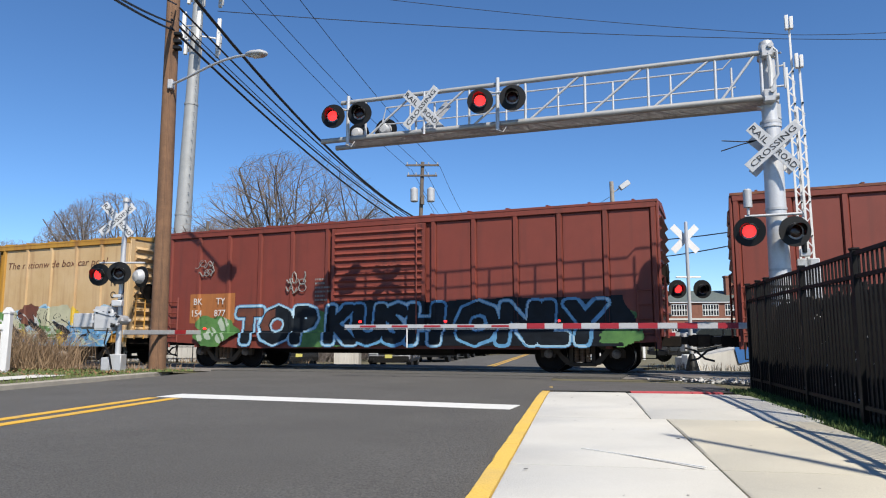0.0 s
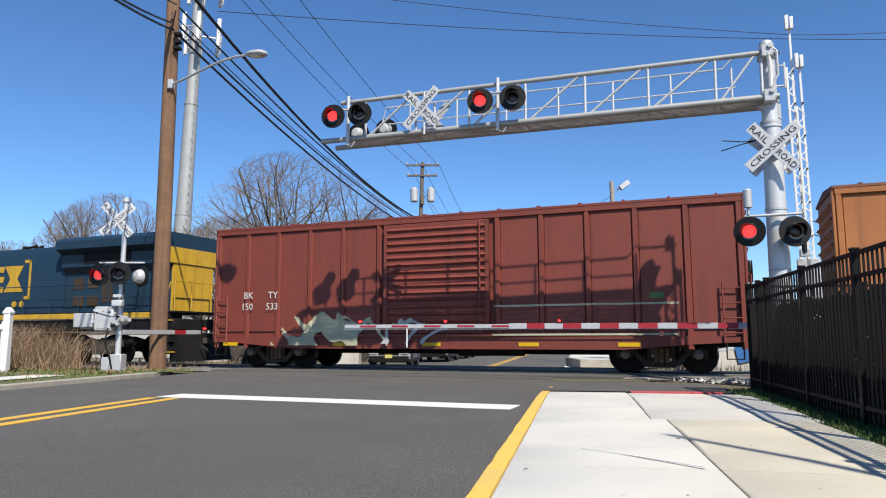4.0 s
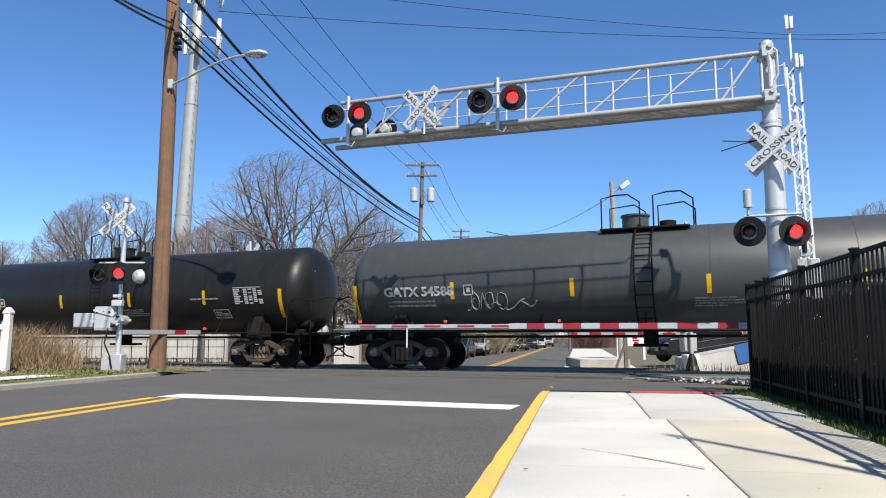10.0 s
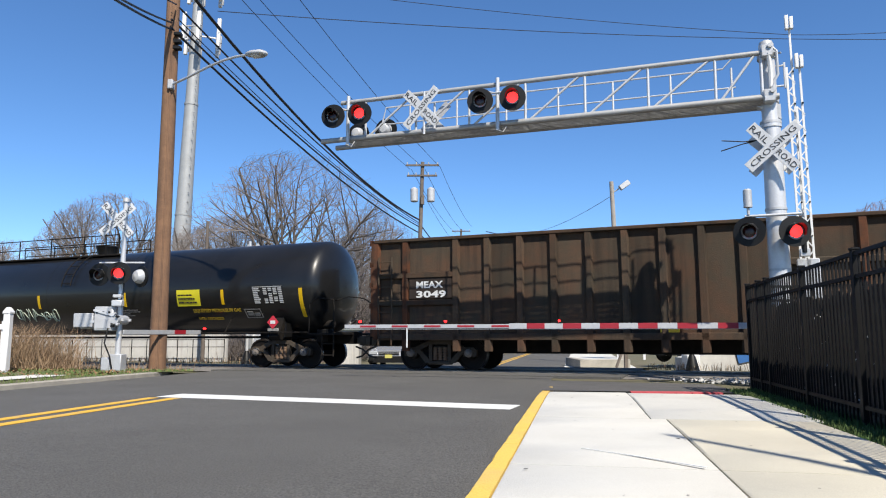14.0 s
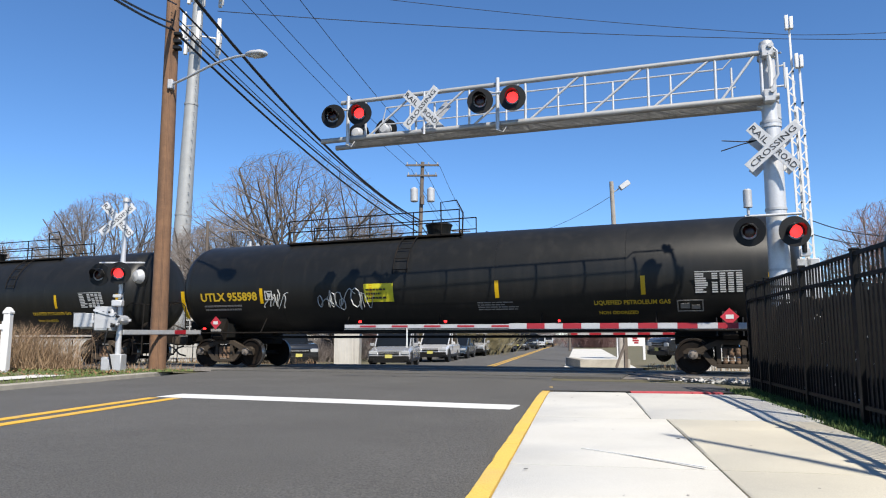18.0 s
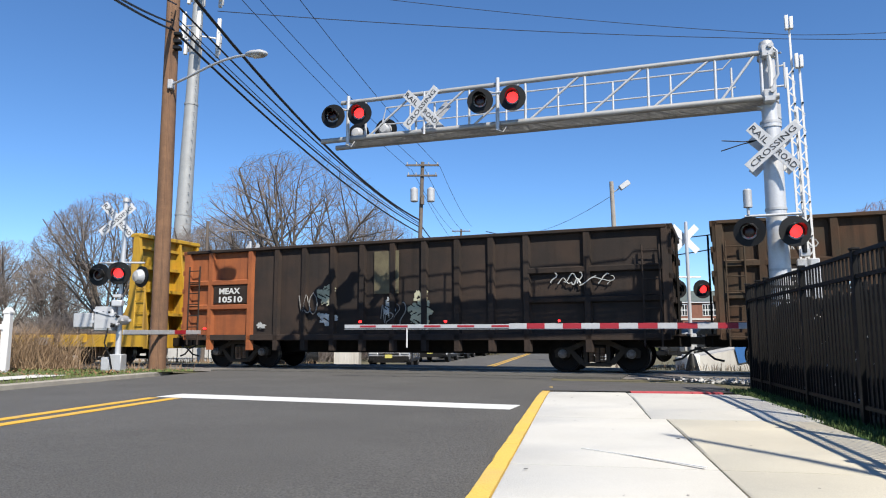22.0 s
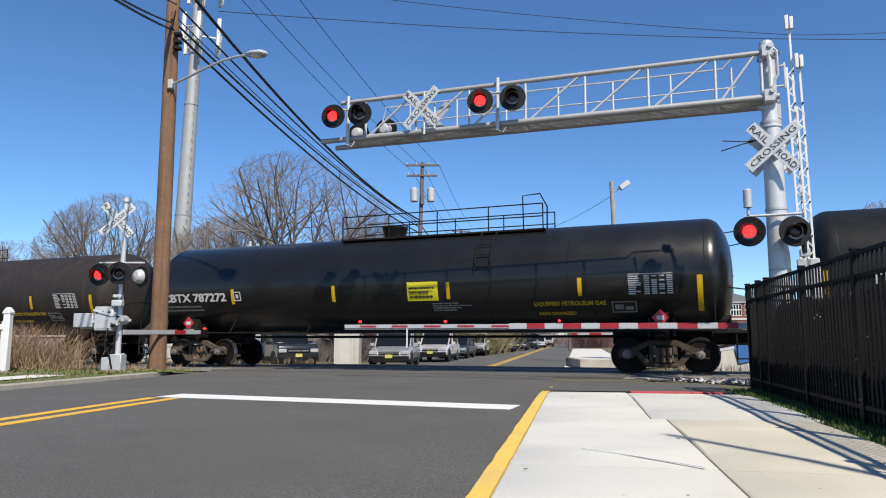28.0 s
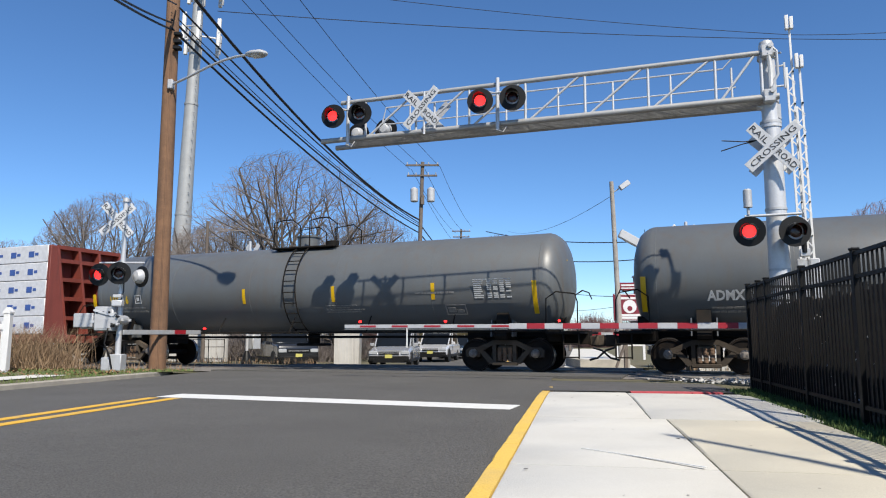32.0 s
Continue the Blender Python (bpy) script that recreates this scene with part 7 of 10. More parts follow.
d2 = drape_box(ribs_of((6.2, 9.3)), (6.2, 9.3))
spray(c2, 0.1, 15.6, 0.70, 3.95, [
    (M_PATCH_YELLOW, lambda X, Z: ((X > 1.3) & (X < 4.6) & (Z > 3.12 + 0.06 * np.sin(X * 5)) & (Z < 3.62 + 0.09 * np.sin(X * 9) + 0.05 * np.sin(X * 23)) & (np.sin(X * 7 + 1 + 1.2 * Z) > -0.5)) | ((X > 3.2) & (X < 6.0) & (Z > 2.5 + 0.05 * np.sin(X * 7)) & (Z < 2.95 + 0.06 * np.sin(X * 13)) & (np.sin(X * 11 + Z) > -0.1))),
    (M_SPRAY_PALE, lambda X, Z: band_mask(0.7, 1.98, X, Z, 0.2, 15.2, 0.6)),
    (M_SPRAY_BLUE, lambda X, Z: band_mask(0.7, 1.9, X, Z, 0.2, 15.2, 0.6) & line_mask(X, Z, 0.3, 0.16, 0.8)),
    (M_SPRAY_GREY, lambda X, Z: letter_mask("ZEAK", 1.1, 6.2, 0.85, 1.85, X, Z, 0.3, 0.18)),
    (M_SPRAY_NAVY, lambda X, Z: band_mask(0.75, 1.7, X, Z, 6.4, 15.0, 1.6) & line_mask(X, Z, 7.3, 0.14, 1.3)),
    (M_SPRAY_MINT, lambda X, Z: band_mask(0.7, 1.15, X, Z, 2.6, 8.0, 1.9, 0.3)),
    (M_SPRAY_NAVY, lambda X, Z: letter_mask("ZEAK", 1.1, 6.2, 0.85, 1.85, X, Z, 0.3, 0.10) & ~letter_mask("ZEAK", 1.1, 6.2, 0.85, 1.85, X, Z, 0.3, 0.05)),
    (M_SPRAY_WHITE, lambda X, Z: band_mask(1.0, 1.75, X, Z, 1.6, 6.0, 2.6, 0.3) & line_mask(X, Z, 3.3, 0.09, 0.9)),
    (M_SPRAY_BLUE, lambda X, Z: band_mask(0.7, 1.75, X, Z, 6.0, 9.6, 3.1, 0.25) | blob_mask(0.8, 1.55, 0.5, 0.45, X, Z, 2)),
    (M_SPRAY_GREEN, lambda X, Z: band_mask(0.75, 1.8, X, Z, 9.2, 13.6, 4.4, 0.4) & (np.sin(X * 3.1 + Z) > -0.45)),
    (M_SPRAY_CREAM, lambda X, Z: blob_mask(12.4, 1.75, 1.0, 0.42, X, Z, 6) | blob_mask(10.2, 1.5, 0.35, 0.45, X, Z, 3)),
    (M_SPRAY_BROWN, lambda X, Z: blob_mask(11.0, 1.85, 0.5, 0.38, X, Z, 5)),
    (M_SPRAY_BLUE, lambda X, Z: blob_mask(13.9, 1.2, 1.0, 0.5, X, Z, 8) | band_mask(0.7, 0.95, X, Z, 9, 15, 2, 0.1)),
    (M_MARK_YELLOW, lambda X, Z: blob_mask(10.6, 1.1, 0.45, 0.2, X, Z, 3) | blob_mask(12.9, 1.0, 0.3, 0.22, X, Z, 7) | blob_mask(13.3, 1.75, 0.2, 0.3, X, Z, 2)),
    (M_SPRAY_WHITE, lambda X, Z: (band_mask(0.75, 1.7, X, Z, 9.4, 15.1, 2.2, 0.25) & line_mask(X, Z, 6.4, 0.06, 1.5)) | (band_mask(2.05, 2.9, X, Z, 6.5, 9.0, 1.2, 0.1) & line_mask(X, Z, 2.4, 0.035, 2.1))),
    (M_SPRAY_MINT, lambda X, Z: band_mask(0.75, 1.3, X, Z, 10.0, 15.0, 5.2, 0.3) & line_mask(X, Z, 9.1, 0.10, 1.2)),
    (M_SPRAY_BROWN, lambda X, Z: band_mask(2.0, 2.95, X, Z, 6.4, 9.1, 2.2, 0.1) & line_mask(X, Z, 5.4, 0.04, 1.9)),
    (M_SPRAY_NAVY, lambda X, Z: (band_mask(0.75, 1.9, X, Z, 0.4, 15.0, 0.6) & line_mask(X, Z, 3.7, 0.02, 1.9))),
    (M_SPRAY_NAVY, lambda X, Z: (band_mask(0.75, 1.75, X, Z, 0.5, 14.8, 0.6) & line_mask(X, Z, 1.2, 0.035)) | (band_mask(0.85, 1.6, X, Z, 6.2, 13.2, 2.6) & (np.sin(X * 5 + 2 * np.sin(Z * 5)) > 0.45))),
], d2, "many-coloured spray painting")
part("lettering", lettering("RB  OX", 0.34, 1.5), M_LETTER, c2, "black stencilled marks", pose(2.75, -1.512, 2.02))
part("lettering", lettering("36  872", 0.34, 1.5), M_LETTER, c2, "", pose(2.85, -1.512, 1.68))
part("lettering", lettering("The nationwide box car pool", 0.36, 5.0, shear=0.2), M_SPRAY_BROWN, c2, "faded dark slogan", pose(9.75, -1.459, 3.55))
for k, ch in enumerate("BNOS"):
    part("lettering", lettering(ch, 0.34), M_SPRAY_NAVY, c2, "", pose(14.95, -1.459, 3.2 - 0.42 * k))
part("data_plate", Geo().box(0, 0.62, -0.01, 0, 0, 0.5, 0.004), M_DOOR_GREY, c2, "", pose(4.75, -1.51, 1.55))

d3 = drape_box(ribs_of((6.5, 9.3)), (6.5, 9.3))
spray(c3, 0.1, 15.6, 0.70, 4.2, [
    (M_BOX_YELLOW, lambda X, Z: ((X > 10.9) & (X < 13.2) & (Z > 2.1) & (Z < 4.15)) | ((X > 1.2) & (X < 2.6) & (Z > 2.4) & (Z < 4.15))),
    (M_SPRAY_BROWN, lambda X, Z: (np.hypot(X - 1.93, Z - 3.40) < 0.68) & (np.sin(X * 31 + Z * 7) + np.sin(Z * 23 + X * 3) > -1.9)),
    (M_BOX_RED, lambda X, Z: (X > 1.1) & (X < 2.8) & (Z > 1.45) & (Z < 2.28)),
    (M_SPRAY_TEAL, lambda X, Z: band_mask(0.7, 1.02, X, Z, 0.3, 9.5, 1.0, 0.12)),
    (M_SPRAY_WHITE, lambda X, Z: band_mask(0.9, 2.05, X, Z, 2.5, 6.4, 2.0, 0.3) & (np.sin(X * 9.1 + Z * 3) > -0.8)),
    (M_SPRAY_TEAL, lambda X, Z: blob_mask(4.0, 1.2, 0.8, 0.35, X, Z, 2) | blob_mask(5.6, 1.1, 0.6, 0.3, X, Z, 5)),
    (M_MARK_DIM, lambda X, Z: band_mask(0.95, 1.85, X, Z, 2.9, 6.9, 3.0, 0.3) & (np.sin(X * 3.3) > -0.2)),
    (M_SPRAY_MINT, lambda X, Z: band_mask(0.72, 2.12, X, Z, 9.6, 14.5, 1.4, 0.14) & (np.sin(X * 23) * np.sin(X * 7.3 + Z) > -0.75)),
    (M_SPRAY_NAVY, lambda X, Z: letter_mask("RUNE", 9.85, 14.2, 0.92, 1.86, X, Z, 0.05, 0.21)),
    (M_SPRAY_LIME, lambda X, Z: letter_mask("RUNE", 9.85, 14.2, 0.92, 1.86, X, Z, 0.05, 0.16)),
    (M_SPRAY_NAVY, lambda X, Z: letter_mask("RUNE", 9.85, 14.2, 0.92, 1.86, X, Z, 0.05, 0.16) & line_mask(X, Z, 2.2, 0.022, 1.1)),
    (M_SPRAY_BROWN, lambda X, Z: blob_mask(11.6, 1.0, 0.22, 0.3, X, Z, 1) | blob_mask(13.2, 0.95, 0.3, 0.22, X, Z, 4)),
    (M_SPRAY_NAVY, lambda X, Z: (Z > 2.05 - 0.25 * np.abs(np.sin(X * 3.1))) & (Z < 2.1) & (X > 11.9) & (X < 14.4) & (np.sin(X * 17) > 0.2)),
    (M_SPRAY_NAVY, lambda X, Z: band_mask(0.95, 1.9, X, Z, 2.8, 6.6, 3.0, 0.3) & line_mask(X, Z, 4.1, 0.05)),
    (M_SPRAY_MINT, lambda X, Z: band_mask(0.72, 1.0, X, Z, 3.0, 9.0, 2.0, 0.12) & line_mask(X, Z, 1.1, 0.12, 1.3)),
    (M_SPRAY_BROWN, lambda X, Z: band_mask(0.72, 0.95, X, Z, 0.5, 9.2, 2.4, 0.08) & line_mask(X, Z, 8.1, 0.08, 1.7)),
    (M_SPRAY_GREY, lambda X, Z: band_mask(1.0, 1.7, X, Z, 6.6, 9.2, 1.0, 0.1) & line_mask(X, Z, 6.6, 0.06, 1.4)),
    (M_SPRAY_NAVY, lambda X, Z: band_mask(0.8, 1.9, X, Z, 2.6, 9.2, 2.0, 0.2) & line_mask(X, Z, 7.7, 0.022, 1.5)),
    (M_SPRAY_GREEN, lambda X, Z: (X > 14.2) & (X < 14.7) & (Z > 1.55) & (Z < 1.75)),
], d3, "pale spray lettering with dark edges")
part("lettering", lettering("BK", 0.3, bold=0.006), M_MARK_WHITE, c3, "white stencilled marks", pose(1.2, -1.512, 1.95))
part("lettering", lettering("TY", 0.3, bold=0.006), M_MARK_WHITE, c3, "", pose(2.15, -1.512, 1.95))
part("lettering", lettering("155", 0.3, bold=0.006), M_MARK_WHITE, c3, "", pose(1.15, -1.512, 1.58))
part("lettering", lettering("096", 0.3, bold=0.006), M_MARK_WHITE, c3, "", pose(2.09, -1.512, 1.58))
for x, z in ((5.0, 2.6), (6.1, 2.6), (6.75, 2.75)):
    part("paper_tag", Geo().box(0, 0.3, -0.006, 0, 0, 0.25), M_MARK_WHITE, c3, "", pose(x, -1.515 if x < 6.5 else -1.61, z))

d4 = drape_box(ribs_of((6.1, 9.3)), (6.1, 9.3))
spray(c4, 0.1, 15.6, 0.70, 2.2, [
    (M_SPRAY_CREAM, lambda X, Z: (band_mask(0.75, 1.6, X, Z, 2.4, 6.4, 1.0, 0.3) & line_mask(X, Z, 2.0, 0.16)) | (((np.abs(Z - 1.82) < 0.02) | (np.abs(Z - 1.05) < 0.02)) & (X > 9.4) & (X < 14.2))),
    (M_SPRAY_WHITE, lambda X, Z: band_mask(0.8, 1.35, X, Z, 6.1, 8.0, 2.0, 0.2) & line_mask(X, Z, 5.0, 0.10)),
    (M_SPRAY_GREEN, lambda X, Z: (X > 13.5) & (X < 13.85) & (Z > 1.95) & (Z < 2.1)),
], d4, "thin cream spray scrawl")
part("lettering", lettering("BK", 0.3), M_MARK_WHITE, c4, "white stencilled marks", pose(1.15, -1.512, 2.2))
part("lettering", lettering("TY", 0.3), M_MARK_WHITE, c4, "", pose(2.05, -1.512, 2.2))
part("lettering", lettering("150", 0.3), M_MARK_WHITE, c4, "", pose(1.0999999999999999, -1.512, 1.85))
part("lettering", lettering("533", 0.3), M_MARK_WHITE, c4, "", pose(1.9899999999999998, -1.512, 1.85))
for x in (0.4, 4.4, 7.3, 10.1, 12.7):
    part("reflector", Geo().box(x, x + 0.55, -0.008, 0, 0, 0.1), M_REFLECT_YELLOW, c4, "", pose(x * 0, -1.512, 0.74))


def scrawl(car, x, z, w, h, material, place, seed, label="thin spray tag"):
    """A looping hand-drawn line on a car's side."""
    rnd = random.Random(seed)
    g = Geo()
    xx = x
    while xx < x + w:
        lw = rnd.uniform(0.08, 0.34)
        hh, low = h * rnd.uniform(0.45, 1.1), z + h * rnd.uniform(-0.1, 0.2)
        pts = []
        kind = rnd.choice((0, 1, 2, 3))
        ph = rnd.uniform(0, 6)
        for i in range(9):
            t = i / 8
            if kind == 0:
                u, v = 0.5 - 0.5 * math.cos(t * 6.28), 0.5 + 0.5 * math.sin(t * 6.28)
            elif kind == 1:
                u, v = t * 1.3, 0.5 + 0.5 * math.sin(t * 7 + ph)
            elif kind == 2:
                u, v = 0.5 + 0.4 * math.sin(t * 5), 1 - t
            else:
                u, v = t * 1.8 - 0.3, 0.25 + 0.3 * math.sin(t * 4 + ph) + 0.4 * t
            zz = low + v * hh * rnd.uniform(0.92, 1.08)
            pts.append(place(xx + u * lw, zz).translation)
        g.tube(pts, rnd.uniform(0.011, 0.022), 4)
        xx += lw * rnd.uniform(0.6, 1.1)
    return tagged(part("graffiti", g, material, car, label), kind="stuff")


shell_size("lpg")
part("lettering", lettering("NOISE", 0.52, 1.85, shear=0.25), M_SPRAY_WHITE, t14, "white spray tag", on_shell(7.95, 2.02))
part("lettering", lettering("AUB", 0.42, 0.95, shear=0.2), M_SPRAY_WHITE, t14, "", on_shell(8.65, 1.58))
part("decal", band(11.55, 12.35, 1.5, 1.85), M_REFLECT_YELLOW, t14)
shell_size("general")
for x, z, h_, sd in ((1.2, 3.25, 0.42, 41), (1.3, 2.98, 0.3, 42), (4.75, 2.62, 0.34, 43), (4.7, 2.36, 0.22, 44)):
    scrawl(c1, x, z, 0.6, h_, M_MARK_DIM, on_side, sd, "pale marker scrawl")
scrawl(t7, 3.9, 1.72, 1.6, 0.45, M_MARK_DIM, on_shell, 3)
scrawl(t18, 2.9, 1.75, 1.6, 0.32, M_SPRAY_WHITE, on_shell, 8)
shell_size("lpg")
scrawl(t11, 6.3, 1.62, 2.0, 0.42, M_SPRAY_MINT, on_shell, 5)
scrawl(t13, 3.5, 1.9, 0.8, 0.5, M_SPRAY_WHITE, on_shell, 6)
scrawl(t13, 5.5, 1.85, 1.7, 0.6, M_SPRAY_WHITE, on_shell, 7)
scrawl(t21, 4.4, 1.85, 3.4, 0.5, M_MARK_DIM, on_shell, 9)
scrawl(t21, 9.3, 2.0, 2.6, 0.55, M_SPRAY_WHITE, on_shell, 10)
panel = lambda x, z: pose(x, -1.50, z)
for gcar, num, x in ((g10, "3049", 1.36), (g15, "3029", 1.36), (g16, "10510", 1.36)):
    part("number_board", Geo().box(x - 0.22, x + 1.08, -0.012, 0.0, 2.08, 2.66), M_GON_DARK, gcar, "dark number panel", pose(0, -1.475, 0))
    part("lettering", lettering("MEAX", 0.26, 0.82, bold=0.008), M_MARK_WHITE, gcar, "white stencilled number", pose(x, -1.492, 2.38))
    part("lettering", lettering(num, 0.26, 0.92, bold=0.008), M_MARK_WHITE, gcar, "", pose(x, -1.492, 2.11))
for k, ch in enumerate("BUSY"):
    part("lettering", lettering(ch, 0.42), M_SPRAY_PALE, g15, "pale spray letter", pose(2.75 + 1.02 * k, -1.485, 1.95))
for gcar, x, z, w, h, m_, sd in ((g15, 1.2, 3.0, 0.9, 0.4, M_SPRAY_WHITE, 11), (g15, 2.7, 1.3, 0.6, 0.5, M_SPRAY_CREAM, 12), (g15, 5.9, 1.6, 0.8, 0.5, M_SPRAY_PALE, 13), (g15, 9.0, 1.65, 0.9, 0.5, M_SPRAY_WHITE, 14), (g15, 10.2, 1.3, 0.7, 0.4, M_MARK_DIM, 15),
                                 (g15, 13.0, 1.5, 0.7, 0.35, M_SPRAY_PALE, 16), (g16, 12.2, 2.35, 1.5, 0.3, M_SPRAY_WHITE, 17), (g16, 7.2, 1.4, 0.7, 0.6, M_MARK_DIM, 18), (g16, 4.4, 1.7, 0.6, 0.6, M_MARK_DIM, 19)):
    scrawl(gcar, x, z, w, h, m_, panel, sd)

for gcar, spots in ((g16, ((M_SPRAY_CREAM, 5.35, 2.25, 0.28, 0.3), (M_SPRAY_WHITE, 5.4, 1.55, 0.33, 0.18), (M_SPRAY_WHITE, 7.45, 1.85, 0.16, 0.28), (M_SPRAY_CREAM, 8.45, 1.65, 0.34, 0.42), (M_SPRAY_CREAM, 8.45, 2.1, 0.2, 0.24), (M_SPRAY_WHITE, 3.0, 1.35, 0.16, 0.1))),
                    (g15, ((M_SPRAY_MAUVE, 6.3, 1.6, 0.32, 0.3), (M_SPRAY_PALE, 5.2, 1.65, 0.3, 0.16), (M_SPRAY_WHITE, 10.2, 1.5, 0.36, 0.4), (M_SPRAY_BROWN, 10.2, 1.45, 0.26, 0.3), (M_SPRAY_MAUVE, 12.6, 1.6, 0.34, 0.16), (M_SPRAY_GREEN, 6.9, 1.35, 0.12, 0.1)))):
    for k, (m_, x, z, rx, rz) in enumerate(spots):
        spray(gcar, x - rx * 1.5, x + rx * 1.5, z - rz * 1.5, z + rz * 1.5, [(m_, lambda X, Z, x=x, z=z, rx=rx, rz=rz, k=k: blob_mask(x, z, rx, rz, X, Z, k + x, 0.35) & (np.sin(X * 31 + 4 * np.sin(Z * 17)) + np.sin(Z * 27 + X * 5) > -1.1))], lambda X, Z: np.full(X.shape, -1.468), "blotch of old spray paint")
part("olive_patch", Geo().box(6.95, 7.75, -1.462, -1.455, 2.25, 3.5), M_OLIVE, g16, "olive repainted patch")

# ---- locomotive, nose to the left ----
lo = new_car("locomotive", "dark blue and yellow diesel freight locomotive with walkway rails", "locomotive", -92.55, 21.1)
W = 1.5
NOTCH = 1.92
part("frame", Geo().box(0.1, 20.9, -1.45, 1.45, 1.25, 1.62, 0.02), M_LOCO_BLACK, lo)
part("sill_stripe", Geo().box(0.25, 20.5, -1.535, -1.45, 1.66, 1.84, 0.008), M_LOCO_YELLOW, lo, "yellow side sill")
part("deck", Geo().box(0.1, 20.9, -1.5, 1.5, 1.83, 1.885), M_LOCO_BLACK, lo)
# nose and cab
part("nose", Geo().prism([(0.18, 1.88), (0.18, 3.28), (0.42, 3.42), (1.42, 3.74), (1.75, 3.74), (1.75, 1.88)], -1.44, 1.1), M_LOCO_BLUE, lo)
cab = part("cab", Geo().prism([(1.35, 1.9), (1.45, 3.72), (1.72, 4.40), (4.0, 4.44), (4.0, 1.9)], -1.47, 1.47), M_LOCO_BLUE, lo)
part("cab_roof", Geo().prism([(-1.5, 4.40), (-1.2, 4.56), (-0.6, 4.64), (0.6, 4.64), (1.2, 4.56), (1.5, 4.40)], 1.55, 3.66, "x"), M_WHITE, cab, "pale cab roof")
for x0, x1 in ((1.62, 2.12), (2.22, 2.66), (2.72, 3.18)):
    wn_ = part("window", Geo().box(x0, x1, -1.50, -1.475, 3.78, 4.26), M_GLASS_DARK, cab)
    part("frame", Geo().box(x0 - 0.04, x0, -1.515, -1.47, 3.74, 4.3).box(x1, x1 + 0.04, -1.515, -1.47, 3.74, 4.3).box(x0, x1, -1.515, -1.47, 4.26, 4.3).box(x0, x1, -1.515, -1.47, 3.74, 3.78), M_ALU, wn_)
part("window", Geo().box(3.28, 3.62, -1.56, -1.475, 3.72, 4.3, 0.01), M_GLASS_DARK, cab, "wind deflector pane")
part("deflector_frame", Geo().box(3.24, 3.28, -1.6, -1.47, 3.7, 4.34).box(3.62, 3.68, -1.6, -1.47, 3.7, 4.34), M_ALU, cab)
part("sun_visor", Geo().prism([(-1.48, 4.42), (-1.75, 4.30), (-1.75, 4.28), (-1.48, 4.38)], 1.7, 3.7, "x"), M_LOCO_BLUE, cab)
part("lettering", lettering("7222", 0.58, 1.34, bold=0.004), M_LOCO_YELLOW, cab, "yellow road number", pose(1.72, -1.478, 3.16))
part("emblem", Geo().prism([(1.85, 2.98), (2.5, 3.08), (2.42, 2.98), (3.2, 3.10), (3.15, 2.98), (2.6, 2.92), (2.66, 3.0), (1.95, 2.86)], -1.483, -1.472), M_LOCO_YELLOW, cab, "yellow flash emblem")
part("side_panel", Geo().box(2.2, 2.85, -1.485, -1.47, 2.05, 2.55), M_LOCO_BLACK, cab, "dark vent panel")
part("flag", Geo().box(3.35, 3.55, -1.482, -1.472, 2.76, 2.88), M_WHITE, cab)
# equipment blower cabin behind the cab
hood = part("hood", Geo().prism([(-1.02, 1.88), (-1.02, 4.06), (-0.78, 4.42), (0.78, 4.42), (1.02, 4.06), (1.02, 1.88)], 9.9, 15.3, "x"), M_LOCO_BLUE, lo, "long engine hood")
part("auxiliary_cab", Geo().prism([(-1.46, 3.48), (-1.46, 4.30), (-1.25, 4.44), (1.25, 4.44), (1.46, 4.30), (1.46, 3.48)], 4.0, 10.0, "x"), M_LOCO_BLUE, lo)
part("auxiliary_body", Geo().box(4.0, 8.0, -1.46, 1.46, 1.88, 3.49, 0.004), M_LOCO_BLUE, lo)
part("auxiliary_body", Geo().box(8.0, 9.95, -1.28, 1.28, 1.88, 3.5, 0.02), M_LOCO_BLUE, lo)
for x0, x1, z in ((1.3, 3.9, 2.72), (4.3, 7.9, 2.48), (4.2, 7.6, 3.62)):
    part("grab_iron", Geo().tube([(x0, -1.47, z - 0.05), (x0 + 0.03, -1.52, z), (x1 - 0.03, -1.52, z), (x1, -1.47, z - 0.05)], 0.014, 6), M_LOCO_BLACK, lo)
for x in (4.06, 6.1, 7.98):
    part("panel_seam", Geo().box(x - 0.012, x + 0.012, -1.468, -1.455, 1.9, 3.46), M_LOCO_BLACK, lo)
for x, z in ((0.28, 3.2), (0.28, 2.1), (4.2, 2.5), (4.7, 3.58), (5.55, 3.62), (6.5, 3.66), (9.2, 3.0), (9.2, 2.82)):
    part("reflector", Geo().box(x, x + 0.14, -1.475, -1.462, z, z + 0.06), M_WHITE_REFLECT, lo)
for k in range(4):
    part("louvre", Geo().box(4.22, 4.62, -1.475, -1.455, 3.86 + 0.1 * k, 3.89 + 0.1 * k), M_LOCO_BLACK, lo)
for x0 in (4.82, 5.72, 6.65):
    gr = part("grille", Geo().box(x0, x0 + 0.75, -1.475, -1.455, 3.80, 4.30), M_DOOR_GREY, lo, "brown intake grille")
    for k in range(7):
        part("slat", Geo().beam((x0, -1.485, 3.84 + 0.07 * k), (x0 + 0.75, -1.485, 3.84 + 0.07 * k), 0.02, 0.03), M_GON_BROWN, gr)
    for x in (x0 - 0.1, x0 + 0.76):
        part("side_louvre", Geo().box(x, x + 0.1, -1.50, -1.455, 3.78, 4.34), M_SILVER, gr)
gr = part("grille", Geo().box(8.7, 9.5, -1.475, -1.455, 3.86, 4.28), M_DOOR_GREY, lo, "brown intake grille")
